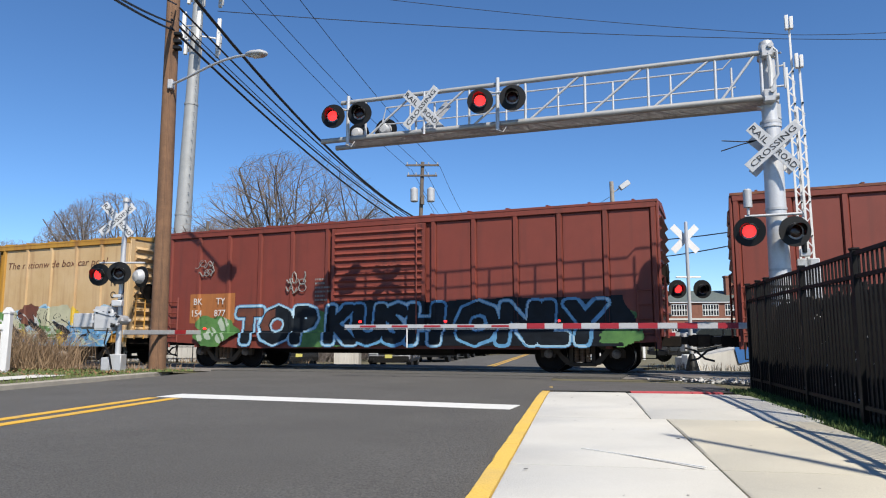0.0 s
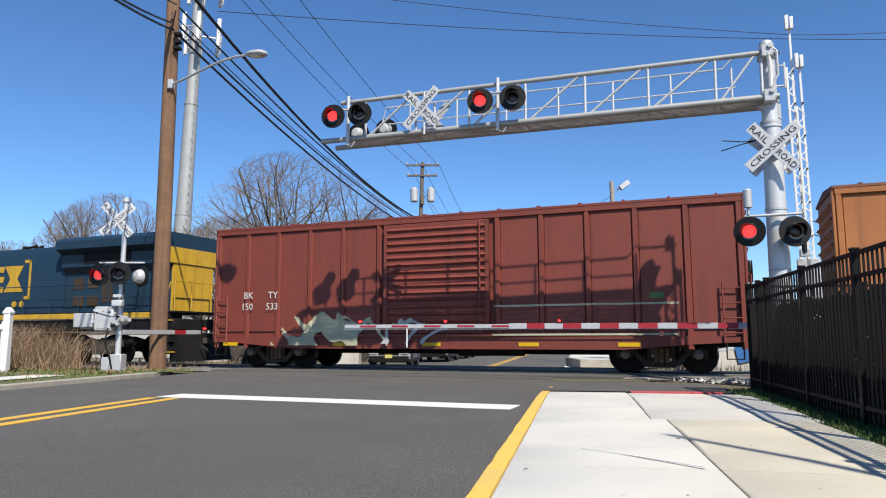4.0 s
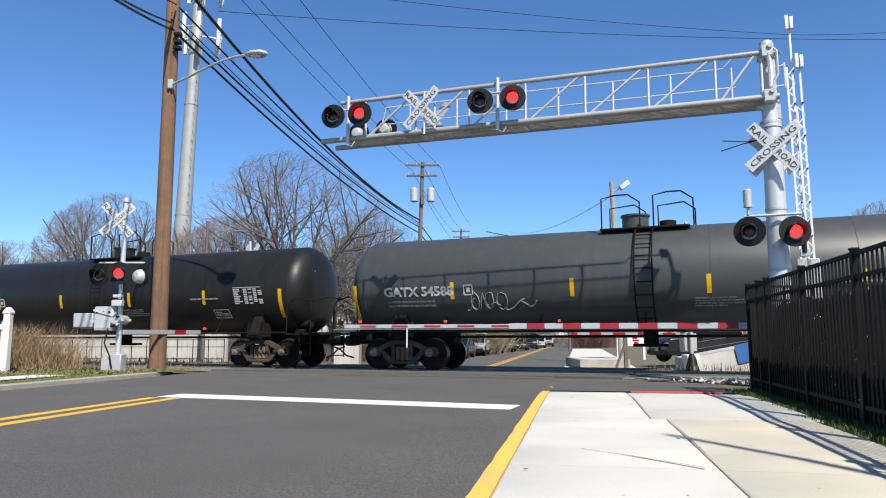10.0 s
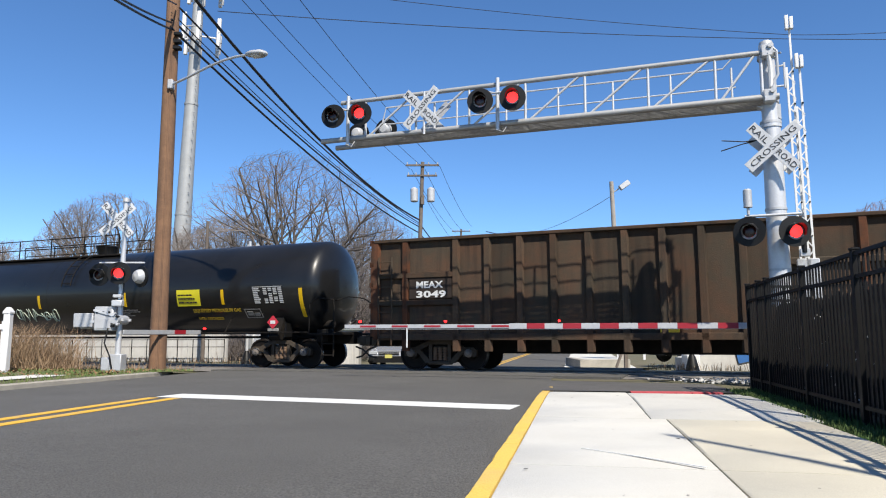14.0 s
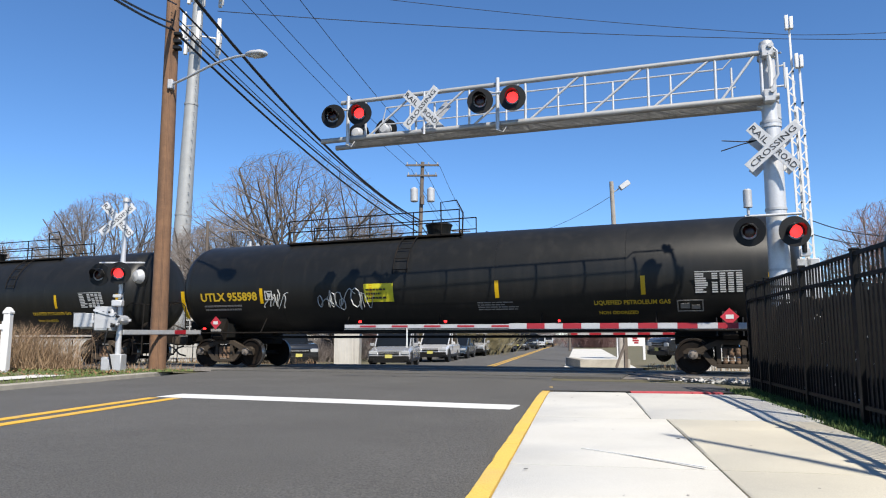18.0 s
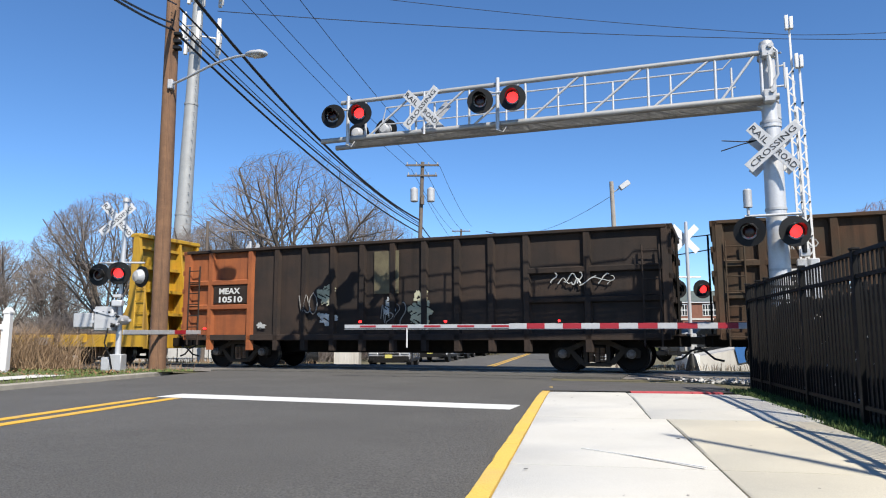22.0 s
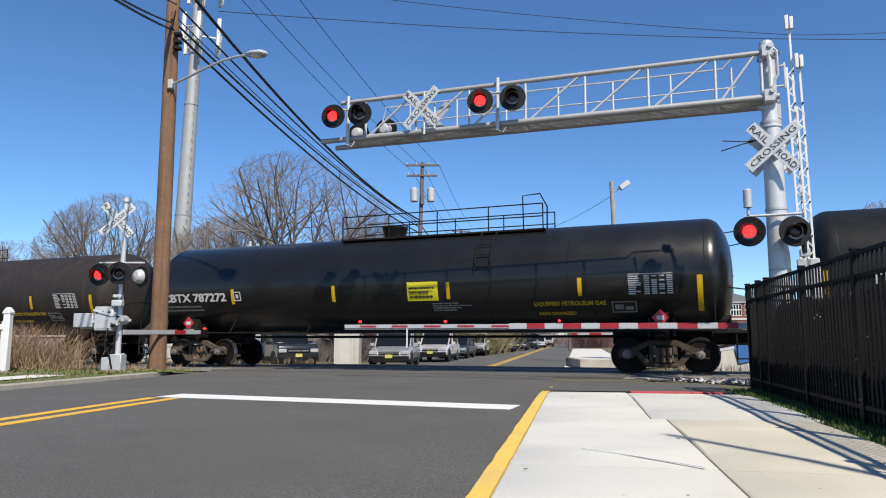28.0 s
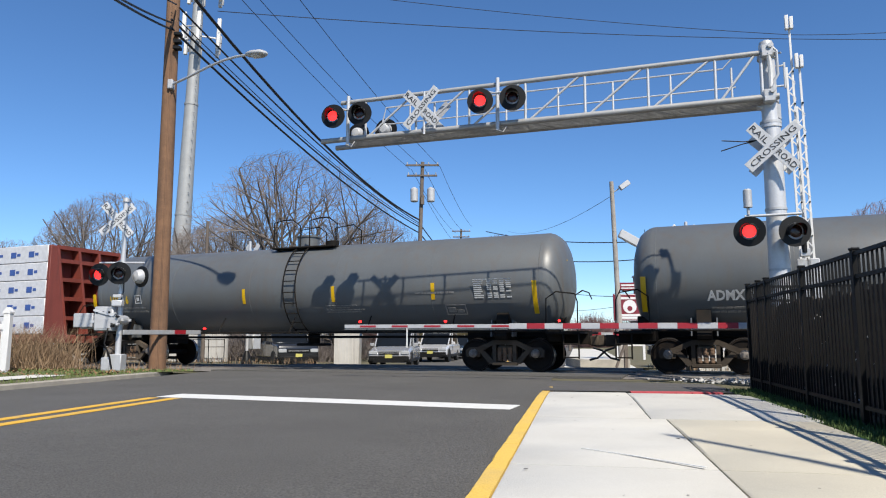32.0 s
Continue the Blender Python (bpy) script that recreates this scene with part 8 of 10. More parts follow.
for k in range(9):
    part("slat", Geo().box(8.72 + 0.085 * k, 8.76 + 0.085 * k, -1.485, -1.47, 3.87, 4.27), M_GON_BROWN, gr)
# plain emblem shapes on the hood
for x, w in ((10.05, 1), (13.5, -1)):
    part("emblem", Geo().box(min(x, x + 0.1 * w), max(x, x + 0.1 * w), -1.034, -1.02, 2.45, 3.95).box(min(x, x + 0.36 * w), max(x, x + 0.36 * w), -1.034, -1.02, 3.83, 3.95).box(min(x, x + 0.36 * w), max(x, x + 0.36 * w), -1.034, -1.02, 2.45, 2.57), M_LOCO_YELLOW, hood, "yellow bracket shape")
part("emblem", Geo().lathe([(-1.034, 0.24), (-1.034, 0.48), (-1.02, 0.48), (-1.02, 0.24), (-1.034, 0.24)], 28, "y", at=(10.92, 0, 3.24)), M_LOCO_YELLOW, hood, "plain yellow ring")
for z in (2.85, 3.24, 3.63):
    part("emblem", Geo().prism([(11.42, z - 0.09), (12.0, z - 0.13), (12.06, z + 0.09), (11.48, z + 0.13)], -1.034, -1.02), M_LOCO_YELLOW, hood, "plain yellow bar")
part("emblem", Geo().prism([(12.08, 2.74), (13.1, 2.74), (12.78, 3.24), (13.1, 3.74), (12.08, 3.74), (12.4, 3.24)], -1.034, -1.02), M_LOCO_YELLOW, hood, "plain yellow hourglass shape")
for x in (10.45, 10.85, 12.7, 13.1):
    part("dot", Geo().lathe([(-1.034, 0.0), (-1.034, 0.13), (-1.02, 0.13)], 16, "y", at=(x, 0, 2.26)), M_LOCO_YELLOW, hood)
for k in range(7):
    x = 10.2 + 0.72 * k
    part("hood_door", Geo().box(x, x + 0.68, -1.032 + 0.014, -1.0, 2.1, 3.75, 0.008), M_LOCO_BLUE, hood)
part("stack", Geo().lathe([(4.40, 0.36), (4.62, 0.36), (4.64, 0.40), (4.70, 0.40), (4.70, 0.3)], 22, "z", at=(14.0, 0, 0)), M_SILVER, lo, "silver exhaust stack")
horn = part("horn", Geo().box(11.9, 12.3, -0.1, 0.1, 4.42, 4.5), M_LOCO_BLACK, lo, "black air horn cluster")
for dy, w in ((-0.12, 1), (0.0, -1), (0.12, 1)):
    part("trumpet", Geo().lathe([(0.0, 0.03), (0.3, 0.045), (0.42, 0.09)], 10, "x", at=(12.1, dy, 4.6)).moved(pose(0, 0, 0)) if w > 0 else Geo().cyl((12.1, dy, 4.6), (11.68, dy, 4.6), 0.03, 0.09, 10), M_LOCO_BLACK, horn)
# radiator cabin
rad = part("radiator_cabin", Geo().prism([(-1.0, 1.88), (-1.0, 3.3), (-1.2, 3.55), (-1.2, 4.1), (1.2, 4.1), (1.2, 3.55), (1.0, 3.3), (1.0, 1.88)], 15.3, 20.3, "x"), M_LOCO_BLUE, lo)
part("radiator_wing", Geo().prism([(-1.52, 4.18), (-1.52, 4.46), (-1.3, 4.62), (1.3, 4.62), (1.52, 4.46), (1.52, 4.18), (1.2, 4.0), (-1.2, 4.0)], 15.3, 20.35, "x"), M_LOCO_BLUE, lo, "overhanging radiator wing")
part("radiator_screen", Geo().box(16.4, 18.6, -1.225, -1.2, 3.66, 4.0), M_LOCO_BLACK, rad)
for x0, x1, z0, z1 in ((15.75, 16.25, 2.75, 3.15), (16.45, 16.95, 2.78, 3.18), (15.75, 16.25, 2.1, 2.5), (16.45, 16.95, 2.1, 2.5), (17.15, 17.65, 2.25, 3.1), (18.1, 18.75, 2.15, 2.45)):
    part("filter_panel", Geo().box(x0, x1, -1.02, -0.995, z0, z1), M_GON_BROWN, rad, "brown filter panel")
part("cabin_door", Geo().box(17.95, 18.85, -1.025, -0.995, 2.0, 3.3, 0.01), M_LOCO_BLUE, rad)
part("end_face", Geo().box(20.3, 20.38, -1.0, 1.0, 1.88, 4.1), M_LOCO_YELLOW, lo, "yellow rear end")
part("end_face", Geo().box(20.34, 20.42, -1.45, 1.45, 3.55, 4.1), M_LOCO_YELLOW, lo)
# walkway rails
xs = [0.35, 2.4, 4.3, 5.6, 7.0, 8.3, 9.6, 11.0, 12.4, 13.8, 15.2, 16.6, 18.0, 19.4, 20.6]
for x in xs:
    part("stanchion", Geo().cyl((x, -1.5, 1.86), (x, -1.5, 2.86), 0.018, n=6), M_LOCO_BLUE if 0.3 < x < 20.5 else M_LOCO_YELLOW, lo)
for x0, x1, z in ((8.1, 20.6, 2.86), (8.1, 20.6, 2.38)):
    part("hand_rail", Geo().cyl((x0, -1.5, z), (x1, -1.5, z), 0.018, n=6), M_LOCO_BLUE, lo)
for x in (0.0, 20.75):
    for y in (-1.3, -0.5, 0.5, 1.3):
        part("end_stanchion", Geo().cyl((x, y, 1.86), (x, y, 2.9), 0.022, n=6), M_LOCO_YELLOW, lo)
    part("end_rail", Geo().tube([(x, -1.3, 2.9), (x, -0.5, 2.9), (x, 0.5, 2.9), (x, 1.3, 2.9)], 0.022, 6), M_LOCO_YELLOW, lo)
    part("grab_rail", Geo().tube([(x - 0.1, -1.5, 1.2), (x - 0.12, -1.52, 2.4), (x, -1.5, 2.85)], 0.022, 6), M_LOCO_YELLOW, lo)
    w = 1 if x < 5 else -1
    part("step_well", Geo().box(min(x, x + 0.7 * w) - 0.1, max(x, x + 0.7 * w), -1.45, -0.9, 0.45, 1.8), M_LOCO_BLACK, lo)
    for z in (0.5, 0.85, 1.2, 1.55):
        part("step", Geo().box(min(x - 0.1 * w, x + 0.55 * w), max(x - 0.1 * w, x + 0.55 * w), -1.5, -1.2, z, z + 0.04), M_LOCO_YELLOW if z < 0.6 or z > 1.5 else M_LOCO_BLACK, lo)
    part("plough", Geo().prism([(x - 0.35 * w, 0.2), (x - 0.15 * w, 1.15), (x + 0.1 * w, 1.15), (x + 0.1 * w, 0.2)], -1.3, 1.3), M_LOCO_BLACK, lo)
    coupler(lo, x - 0.2 * w, -w)
for x in (0.6, 3.0, 5.0, 7.2, 9.3, 13.0, 17.0):
    part("reflector", Geo().box(x, x + 0.14, -1.545, -1.536, 1.70, 1.78), M_WHITE_REFLECT, lo)
# fuel tank
part("fuel_tank", Geo().prism([(-1.45, 1.2), (-1.5, 1.0), (-1.42, 0.42), (-1.0, 0.22), (1.0, 0.22), (1.42, 0.42), (1.5, 1.0), (1.45, 1.2)], 6.3, 13.3, "x"), M_LOCO_BLACK, lo, "long black fuel tank")
for x0, x1, r in ((5.0, 6.2, 0.2), (13.4, 14.2, 0.18)):
    part("air_reservoir", Geo().cyl((x0, -1.25, 1.03), (x1, -1.25, 1.03), r), M_LOCO_BLACK, lo)
# three-axle trucks
for c in (3.15, 16.0):
    t = part("truck", Geo().box(-0.3, 0.3, -1.05, 1.05, 0.55, 0.9, 0.03), M_LOCO_BLACK, lo, "grimy three-axle locomotive truck", pose(c, 0, RAIL_TOP))
    for y in (-1.12, 1.12):
        part("side_frame", Geo().prism([(-2.7, 0.62), (-2.7, 0.86), (-2.2, 0.98), (-1.2, 0.86), (-0.6, 1.0), (0.6, 1.0), (1.2, 0.86), (2.2, 0.98), (2.7, 0.86), (2.7, 0.62), (2.2, 0.66), (1.8, 0.4), (1.2, 0.36), (0.5, 0.62), (-0.5, 0.62), (-1.2, 0.36), (-1.8, 0.4), (-2.2, 0.66)], y - 0.09, y + 0.09), M_LOCO_TRUCK, t)
    for dx in (-2.0, 0.0, 2.0):
        w = part("wheelset", WHEEL_42, None, t, "", pose(dx, 0, 0.53))
        WHEELS.append((w, 0.53, lo, c + dx))
        part("journal_box", Geo().box(dx - 0.2, dx + 0.2, -1.26, -1.04, 0.4, 0.72, 0.03).cyl((dx, -1.3, 0.54), (dx, -1.2, 0.54), 0.13), M_LOCO_TRUCK, t)
        part("brake_cylinder", Geo().cyl((dx + 0.65, -1.22, 0.75), (dx + 1.0, -1.22, 0.82), 0.12), M_UNDER, t)
        part("sand_pipe", Geo().tube([(dx - 0.5, -1.2, 0.95), (dx - 0.62, -1.2, 0.5), (dx - 0.72, -0.9, 0.15)], 0.03), M_LOCO_TRUCK, t)
        for k in (-0.33, 0.33):
            part("coil_spring", Geo().cyl((dx + k, -1.12, 0.66), (dx + k, -1.12, 0.92), 0.1), M_UNDER, t)

# ---- yellow bulkhead flat car ----
fl = new_car("flat_car", "empty yellow bulkhead flat car with wooden bulkhead boards", "flat car", -340.13, 21.0)
FL = 21.0
part("side_sill", Geo().box(0, FL, -1.48, -1.38, 0.68, 1.10, 0.01), M_FLAT_YELLOW, fl)
part("side_sill", Geo().box(0, FL, 1.38, 1.48, 0.68, 1.10, 0.01), M_FLAT_YELLOW, fl)
part("sill_patch", Geo().box(5.2, 7.4, -1.488, -1.478, 0.70, 1.08), M_UNDER, fl, "black painted number patch")
part("lettering", lettering("TTP.", 0.30, 0.66, shear=0.15, bold=0.006), M_MARK_WHITE, fl, "white car mark", pose(5.36, -1.494, 0.80))
part("lettering", lettering("80653.", 0.30, 1.0, shear=0.15, bold=0.006), M_MARK_WHITE, fl, "white car number", pose(6.25, -1.494, 0.80))
part("centre_sill", Geo().prism([(1.5, 0.95), (3.5, 0.35), (FL - 3.5, 0.35), (FL - 1.5, 0.95)], -0.35, 0.35), M_UNDER, fl)
for k in range(44):
    x = 1.3 + (FL - 2.6) * k / 44
    part("deck_board", Geo().box(x, x + (FL - 2.6) / 44 - 0.015, -1.42, 1.42, 1.10, 1.16), M_DECK_WOOD, fl)
for k in range(15):
    x = 1.6 + (FL - 3.2) * k / 14
    if 5.0 < x < 7.5:
        continue
    part("stake_pocket", Geo().prism([(x - 0.12, -1.48), (x - 0.08, -1.60), (x + 0.08, -1.60), (x + 0.12, -1.48)], 0.84, 1.13, "z"), M_FLAT_YELLOW if k % 3 else M_DECK_WOOD, fl)
for k in range(20):
    x = 1.0 + (FL - 2.0) * k / 19
    part("cross_bearer", Geo().box(x - 0.03, x + 0.03, -1.38, 1.38, 0.72, 1.08), M_UNDER, fl)
part("tool_box", Geo().box(15.6, 16.4, -1.52, -1.44, 0.74, 1.0, 0.01), M_MARK_DIM, fl)
for x, w in ((0.0, 1), (FL, -1)):
    bk = part("bulkhead", Geo().box(min(x + 0.75 * w, x + 0.9 * w), max(x + 0.75 * w, x + 0.9 * w), -1.45, 1.45, 1.1, 4.5, 0.02), M_FLAT_YELLOW, fl, "tall yellow steel bulkhead")
    for y in (-1.42, -0.5, 0.5, 1.42):
        part("brace", Geo().prism([(x + 0.05 * w, 1.1), (x + 0.75 * w, 1.1), (x + 0.75 * w, 4.5), (x + 0.6 * w, 4.5)], y - 0.05, y + 0.05), M_FLAT_YELLOW, bk)
    for z in (1.8, 2.6, 3.4, 4.1):
        o = 0.12 + 0.162 * (z - 1.1)
        part("cross_brace", Geo().box(min(x + o * w, x + 0.75 * w), max(x + o * w, x + 0.75 * w), -1.4, 1.4, z - 0.05, z + 0.05), M_FLAT_YELLOW, bk)
    part("cap", Geo().box(min(x + 0.55 * w, x + 0.98 * w), max(x + 0.55 * w, x + 0.98 * w), -1.5, 1.5, 4.44, 4.58, 0.02), M_FLAT_YELLOW, bk)
    for k in range(11):
        z = 1.65 + 0.253 * k
        if k < 2:
            continue
        part("board", Geo().box(min(x + 0.9 * w, x + 0.97 * w), max(x + 0.9 * w, x + 0.97 * w), -1.40 if k > 3 else -0.9 + 0.3 * k, 1.40 - (0.6 if k == 2 else 0), z, z + 0.247, 0.006), M_DECK_WOOD, bk, "", Matrix.Translation((0.012 * (k % 3), 0, 0)))
    part("strap", Geo().box(min(x + 0.97 * w, x + 0.99 * w), max(x + 0.97 * w, x + 0.99 * w), -0.04, 0.04, 2.7, 4.35), M_WHITE, bk)
    part("side_plate", Geo().prism([(x, 1.1), (x + 1.25 * w, 1.1), (x + 1.15 * w, 1.7), (x + 0.95 * w, 2.1), (x + 0.8 * w, 4.5), (x + 0.6 * w, 4.5)], -1.5, -1.44), M_FLAT_YELLOW, bk)
    part("end_sill", Geo().box(min(x, x + 0.2 * w), max(x, x + 0.2 * w), -1.48, 1.48, 0.62, 1.12, 0.02), M_FLAT_YELLOW, fl)
    part("draft_sill", Geo().box(min(x - 0.3 * w, x + 1.5 * w), max(x - 0.3 * w, x + 1.5 * w), -0.3, 0.3, 0.7, 0.98), M_UNDER, fl)
    ladder(fl, x + 0.35 * w, -1.56, 1.2, 3.2, 0.4, 5, M_FLAT_YELLOW)
    coupler(fl, x - 0.3 * w, -w)
    truck(fl, x + 2.6 * w)
for k in range(26):
    rnd = random.Random(k)
    x = 1.6 + rnd.random() * 1.3
    part("splinter", Geo().beam((x, rnd.uniform(-1.2, 1), 1.2), (x + rnd.uniform(-0.5, 0.7), rnd.uniform(-1.2, 1), 1.2 + rnd.random() * 0.6), 0.05, 0.03), M_DECK_WOOD, fl)

# ---- centre-beam car with wrapped timber, entering at the end ----
M_WRAP = mat("white_wrap", (0.66, 0.67, 0.70), 0.5, col2=(0.55, 0.56, 0.6), scale=2.5, amount=0.5, bump=0.2, bscale=8)
M_WRAP_BLUE = mat("blue_print", (0.05, 0.11, 0.36), 0.5, bump=0)
lu = new_car("lumber_car", "red bulkhead car loaded with white-wrapped timber packs", "flat car", -479.0, 19.2)
LU = 19.2
part("deck", Geo().box(0, LU, -1.45, 1.45, 0.8, 1.1, 0.02), M_BOX_RED, lu)
for x, w in ((0.0, 1), (LU, -1)):
    part("bulkhead", Geo().box(min(x + 1.05 * w, x + 1.2 * w), max(x + 1.05 * w, x + 1.2 * w), -1.45, 1.45, 1.1, 4.4, 0.02), M_BOX_RED, lu)
    for y in (-1.4, -0.5, 0.4, 1.4):
        part("brace", Geo().prism([(x + 0.1 * w, 1.1), (x + 1.05 * w, 1.1), (x + 1.05 * w, 4.35), (x + 0.75 * w, 4.35)], y - 0.05, y + 0.05), M_BOX_RED, lu)
    for z in (1.7, 2.4, 3.1, 3.8, 4.3):
        o = 0.15 + 0.18 * (z - 1.1)
        part("cross_brace", Geo().box(min(x + o * w, x + 1.05 * w), max(x + o * w, x + 1.05 * w), -1.4, 1.4, z - 0.07, z + 0.07), M_BOX_RED, lu)
    part("draft_sill", Geo().box(min(x - 0.3 * w, x + 1.5 * w), max(x - 0.3 * w, x + 1.5 * w), -0.3, 0.3, 0.68, 0.98), M_UNDER, lu)
    coupler(lu, x - 0.3 * w, -w)
    truck(lu, x + 1.9 * w)
k = 0
for row in range(5):
    for col in range(4):
        x0, z0 = 1.25 + col * 4.18, 1.14 + row * 0.66
        pk = part("timber_pack", Geo().box(x0, x0 + 4.14, -1.40, 1.40, z0, z0 + 0.64, 0.02), M_WRAP, lu, "white plastic-wrapped timber pack")
        for i in range(4):
            x = x0 + 0.3 + 0.95 * i
            part("print", Geo().box(x, x + 0.28, -1.41, -1.40, z0 + 0.2, z0 + 0.42).box(x + 0.33, x + 0.5, -1.41, -1.40, z0 + 0.26, z0 + 0.36), M_WRAP_BLUE, pk, "blue printed mark")

# ---- bare trees ----
def fast_tube(v, f, a, b, r0, r1, n):
    w = (b - a)
    if w.length < 1e-4:
        return
    w.normalize()
    u = w.orthogonal().normalized()
    s = w.cross(u)
    k = len(v)
    for p, r in ((a, r0), (b, r1)):
        for i in range(n):
            c, d = math.cos(2 * math.pi * i / n) * r, math.sin(2 * math.pi * i / n) * r
            v.append((p.x + u.x * c + s.x * d, p.y + u.y * c + s.y * d, p.z + u.z * c + s.z * d))
    for i in range(n):
        f.append((k + i, k + (i + 1) % n, k + n + (i + 1) % n, k + n + i))


def bare_tree(at, h, spread, seed, twig, label, trunks=1, group="bare trees", kind_name="bare_tree", twig_r=0.0075, wide=0.47):
    """A short trunk, limbs that fan out towards a domed outline, and ever finer branches."""
    rnd = random.Random(seed)
    wood, fine = ([], []), ([], [])
    centre, half = 0.44 * h, 0.56 * h
    thick = [0.022, 0.0105, 0.0052, 0.0027, 0.0014, 0.0009]
    steps = [3, 8, 6, 4, 3, 2]

    def reach(p, d):
        """How far the domed outline lies from p along d."""
        q = Vector((p.x / (wide * h), p.y / (wide * h), (p.z - centre) / half))
        e = Vector((d.x / (wide * h), d.y / (wide * h), d.z / half))
        A, B, C = e.dot(e), q.dot(e), q.dot(q) - 1
        D = B * B - A * C
        return max(0.0, (-B + math.sqrt(D)) / A) if D > 0 else 0.0

    def side(d, ang, turn):
        a = d.orthogonal().normalized()
        a.rotate(Matrix.Rotation(turn, 3, d))
        e = d * math.cos(ang) + a * math.sin(ang)
        e.z = e.z if e.z > -0.1 else e.z * 0.3
        return e.normalized()

    def grow(p, d, lev, ln, r):
        n = steps[lev]
        q = p
        turn = rnd.uniform(0, 6.28)
        for i in range(n):
            wob = 0.04 if lev == 0 else 0.075
            d = (d + Vector((rnd.gauss(0, wob), rnd.gauss(0, wob), rnd.gauss(0.035 if lev > 1 else 0.012, 0.045)))).normalized()
            t = q + d * (ln / n)
            ra, rb = r * (1 - 0.7 * i / n), r * (1 - 0.7 * (i + 1) / n)
            fast_tube(*(wood if lev < 3 else fine), q, t, max(ra, twig_r), max(rb, twig_r * 0.7), 7 if lev == 0 else 5 if lev < 3 else 3)
            q = t
            if 0 < lev < 5 and i >= (2 if lev == 1 else 0):
                for _ in range(2 if lev < 2 and rnd.random() < 0.25 else 1 if rnd.random() < (1, 0.97, 0.92, 0.72, 0.5)[lev] else 0):
                    turn += 2.4 + rnd.uniform(-0.5, 0.5)
                    e = side(d, rnd.uniform(0.34, 0.85) * spread, turn)
                    room = reach(q, e)
                    if room < 0.02 * h:
                        continue
                    m = min(room * rnd.uniform(0.72, 1.10), h * (0.35, 0.24, 0.145, 0.085)[lev - 1] * rnd.uniform(0.6, 1.25))
                    grow(q, e, lev + 1, m, min(rb * 0.8, h * thick[lev + 1]))
        return q, d

    for k in range(trunks):
        a = 6.28 * k / trunks + rnd.uniform(-0.5, 0.5)
        o = 0.35 * (trunks > 1)
        lean = 0.22 * (trunks > 1)
        top, d = grow(Vector((math.cos(a) * o, math.sin(a) * o, -0.2)), Vector((math.cos(a) * lean, math.sin(a) * lean, 1)).normalized(), 0, h * rnd.uniform(0.15, 0.2), h * thick[0] * (1 if trunks == 1 else 0.75))
        m = 14 if trunks == 1 else 6
        for j in range(m):
            e = side(d, (0.10 + 1.05 * ((j * 5) % m) / m + rnd.uniform(-0.08, 0.08)) * spread, 2.4 * j + rnd.uniform(-0.4, 0.4))
            grow(top, e, 1, reach(top, e) * rnd.uniform(0.8, 1.06), h * thick[1] * rnd.uniform(0.8, 1.15))
    t = thing(kind_name, label, "tree", pose(*at), group=group)
    for name, (v, f), m in (("trunk", wood, M_BARK), ("crown", fine, twig)):
        me = bpy.data.meshes.new(name)
        me.from_pydata(v, [], f)
        me.shade_smooth()
        me.materials.append(m)
        part(name, me, None, t)
    return t


TREE = "leafless deciduous tree with fine grey-brown twigs beyond the track"
big = bare_tree((-9.00, 42.00, -0.45), 12.7, 1.15, 3, M_TWIG, TREE, wide=0.55)
t2 = bare_tree((-6.10, 40.00, -0.45), 7.2, 1.15, 8, M_TWIG, "leafless tree with several crooked trunks beyond the track", trunks=3)
t3 = bare_tree((-14.18, 47.00, -0.45), 9.8, 1.05, 12, M_TWIG, TREE)
t4 = bare_tree((-5.60, 48.00, -0.45), 10.4, 1.05, 17, M_TWIG, TREE)
t5 = bare_tree((-28.80, 60.00, -0.45), 14.0, 1.0, 21, M_TWIG, "leafless tree with a rounded crown of fine twigs", twig_r=0.012)
t6 = bare_tree((6.26, 75.00, -0.45), 12.6, 0.9, 25, M_TWIG, "tall leafless tree beside the far street", twig_r=0.012, wide=0.36)
for src, at, rz, s in ((t3, (-18.12, 52.00, -0.45), 70, 1.0), (big, (-7.02, 70.00, -0.45), 130, 0.72), (t5, (-41.5, 75.00, -0.45), 40, 0.78), (t5, (-29.70, 70.00, -0.45), 200, 0.80), (t4, (-49.29, 80.00, -0.45), 80, 1.23), (t5, (-56.5, 84.00, -0.45), 120, 0.95),
                       (t2, (-40.59, 72.00, -0.45), 150, 1.04), (t6, (-6.46, 85.00, -0.45), 60, 0.82), (t6, (6.35, 120.00, -0.45), 160, 1.0), (big, (38.46, 60.00, -0.45), 210, 0.9), (t3, (46.56, 66.00, -0.45), 20, 1.24), (t2, (-47.64, 70.00, -0.45), 10, 1.23)):
    c = copy_thing(src, pose(*at, 0, 0, rz))
    c.scale = (s, s, s)
REDT = bare_tree((30.23, 46.00, -0.45), 10.6, 0.9, 31, M_TWIG_RED, "leafless tree with budding reddish twigs behind the fence")


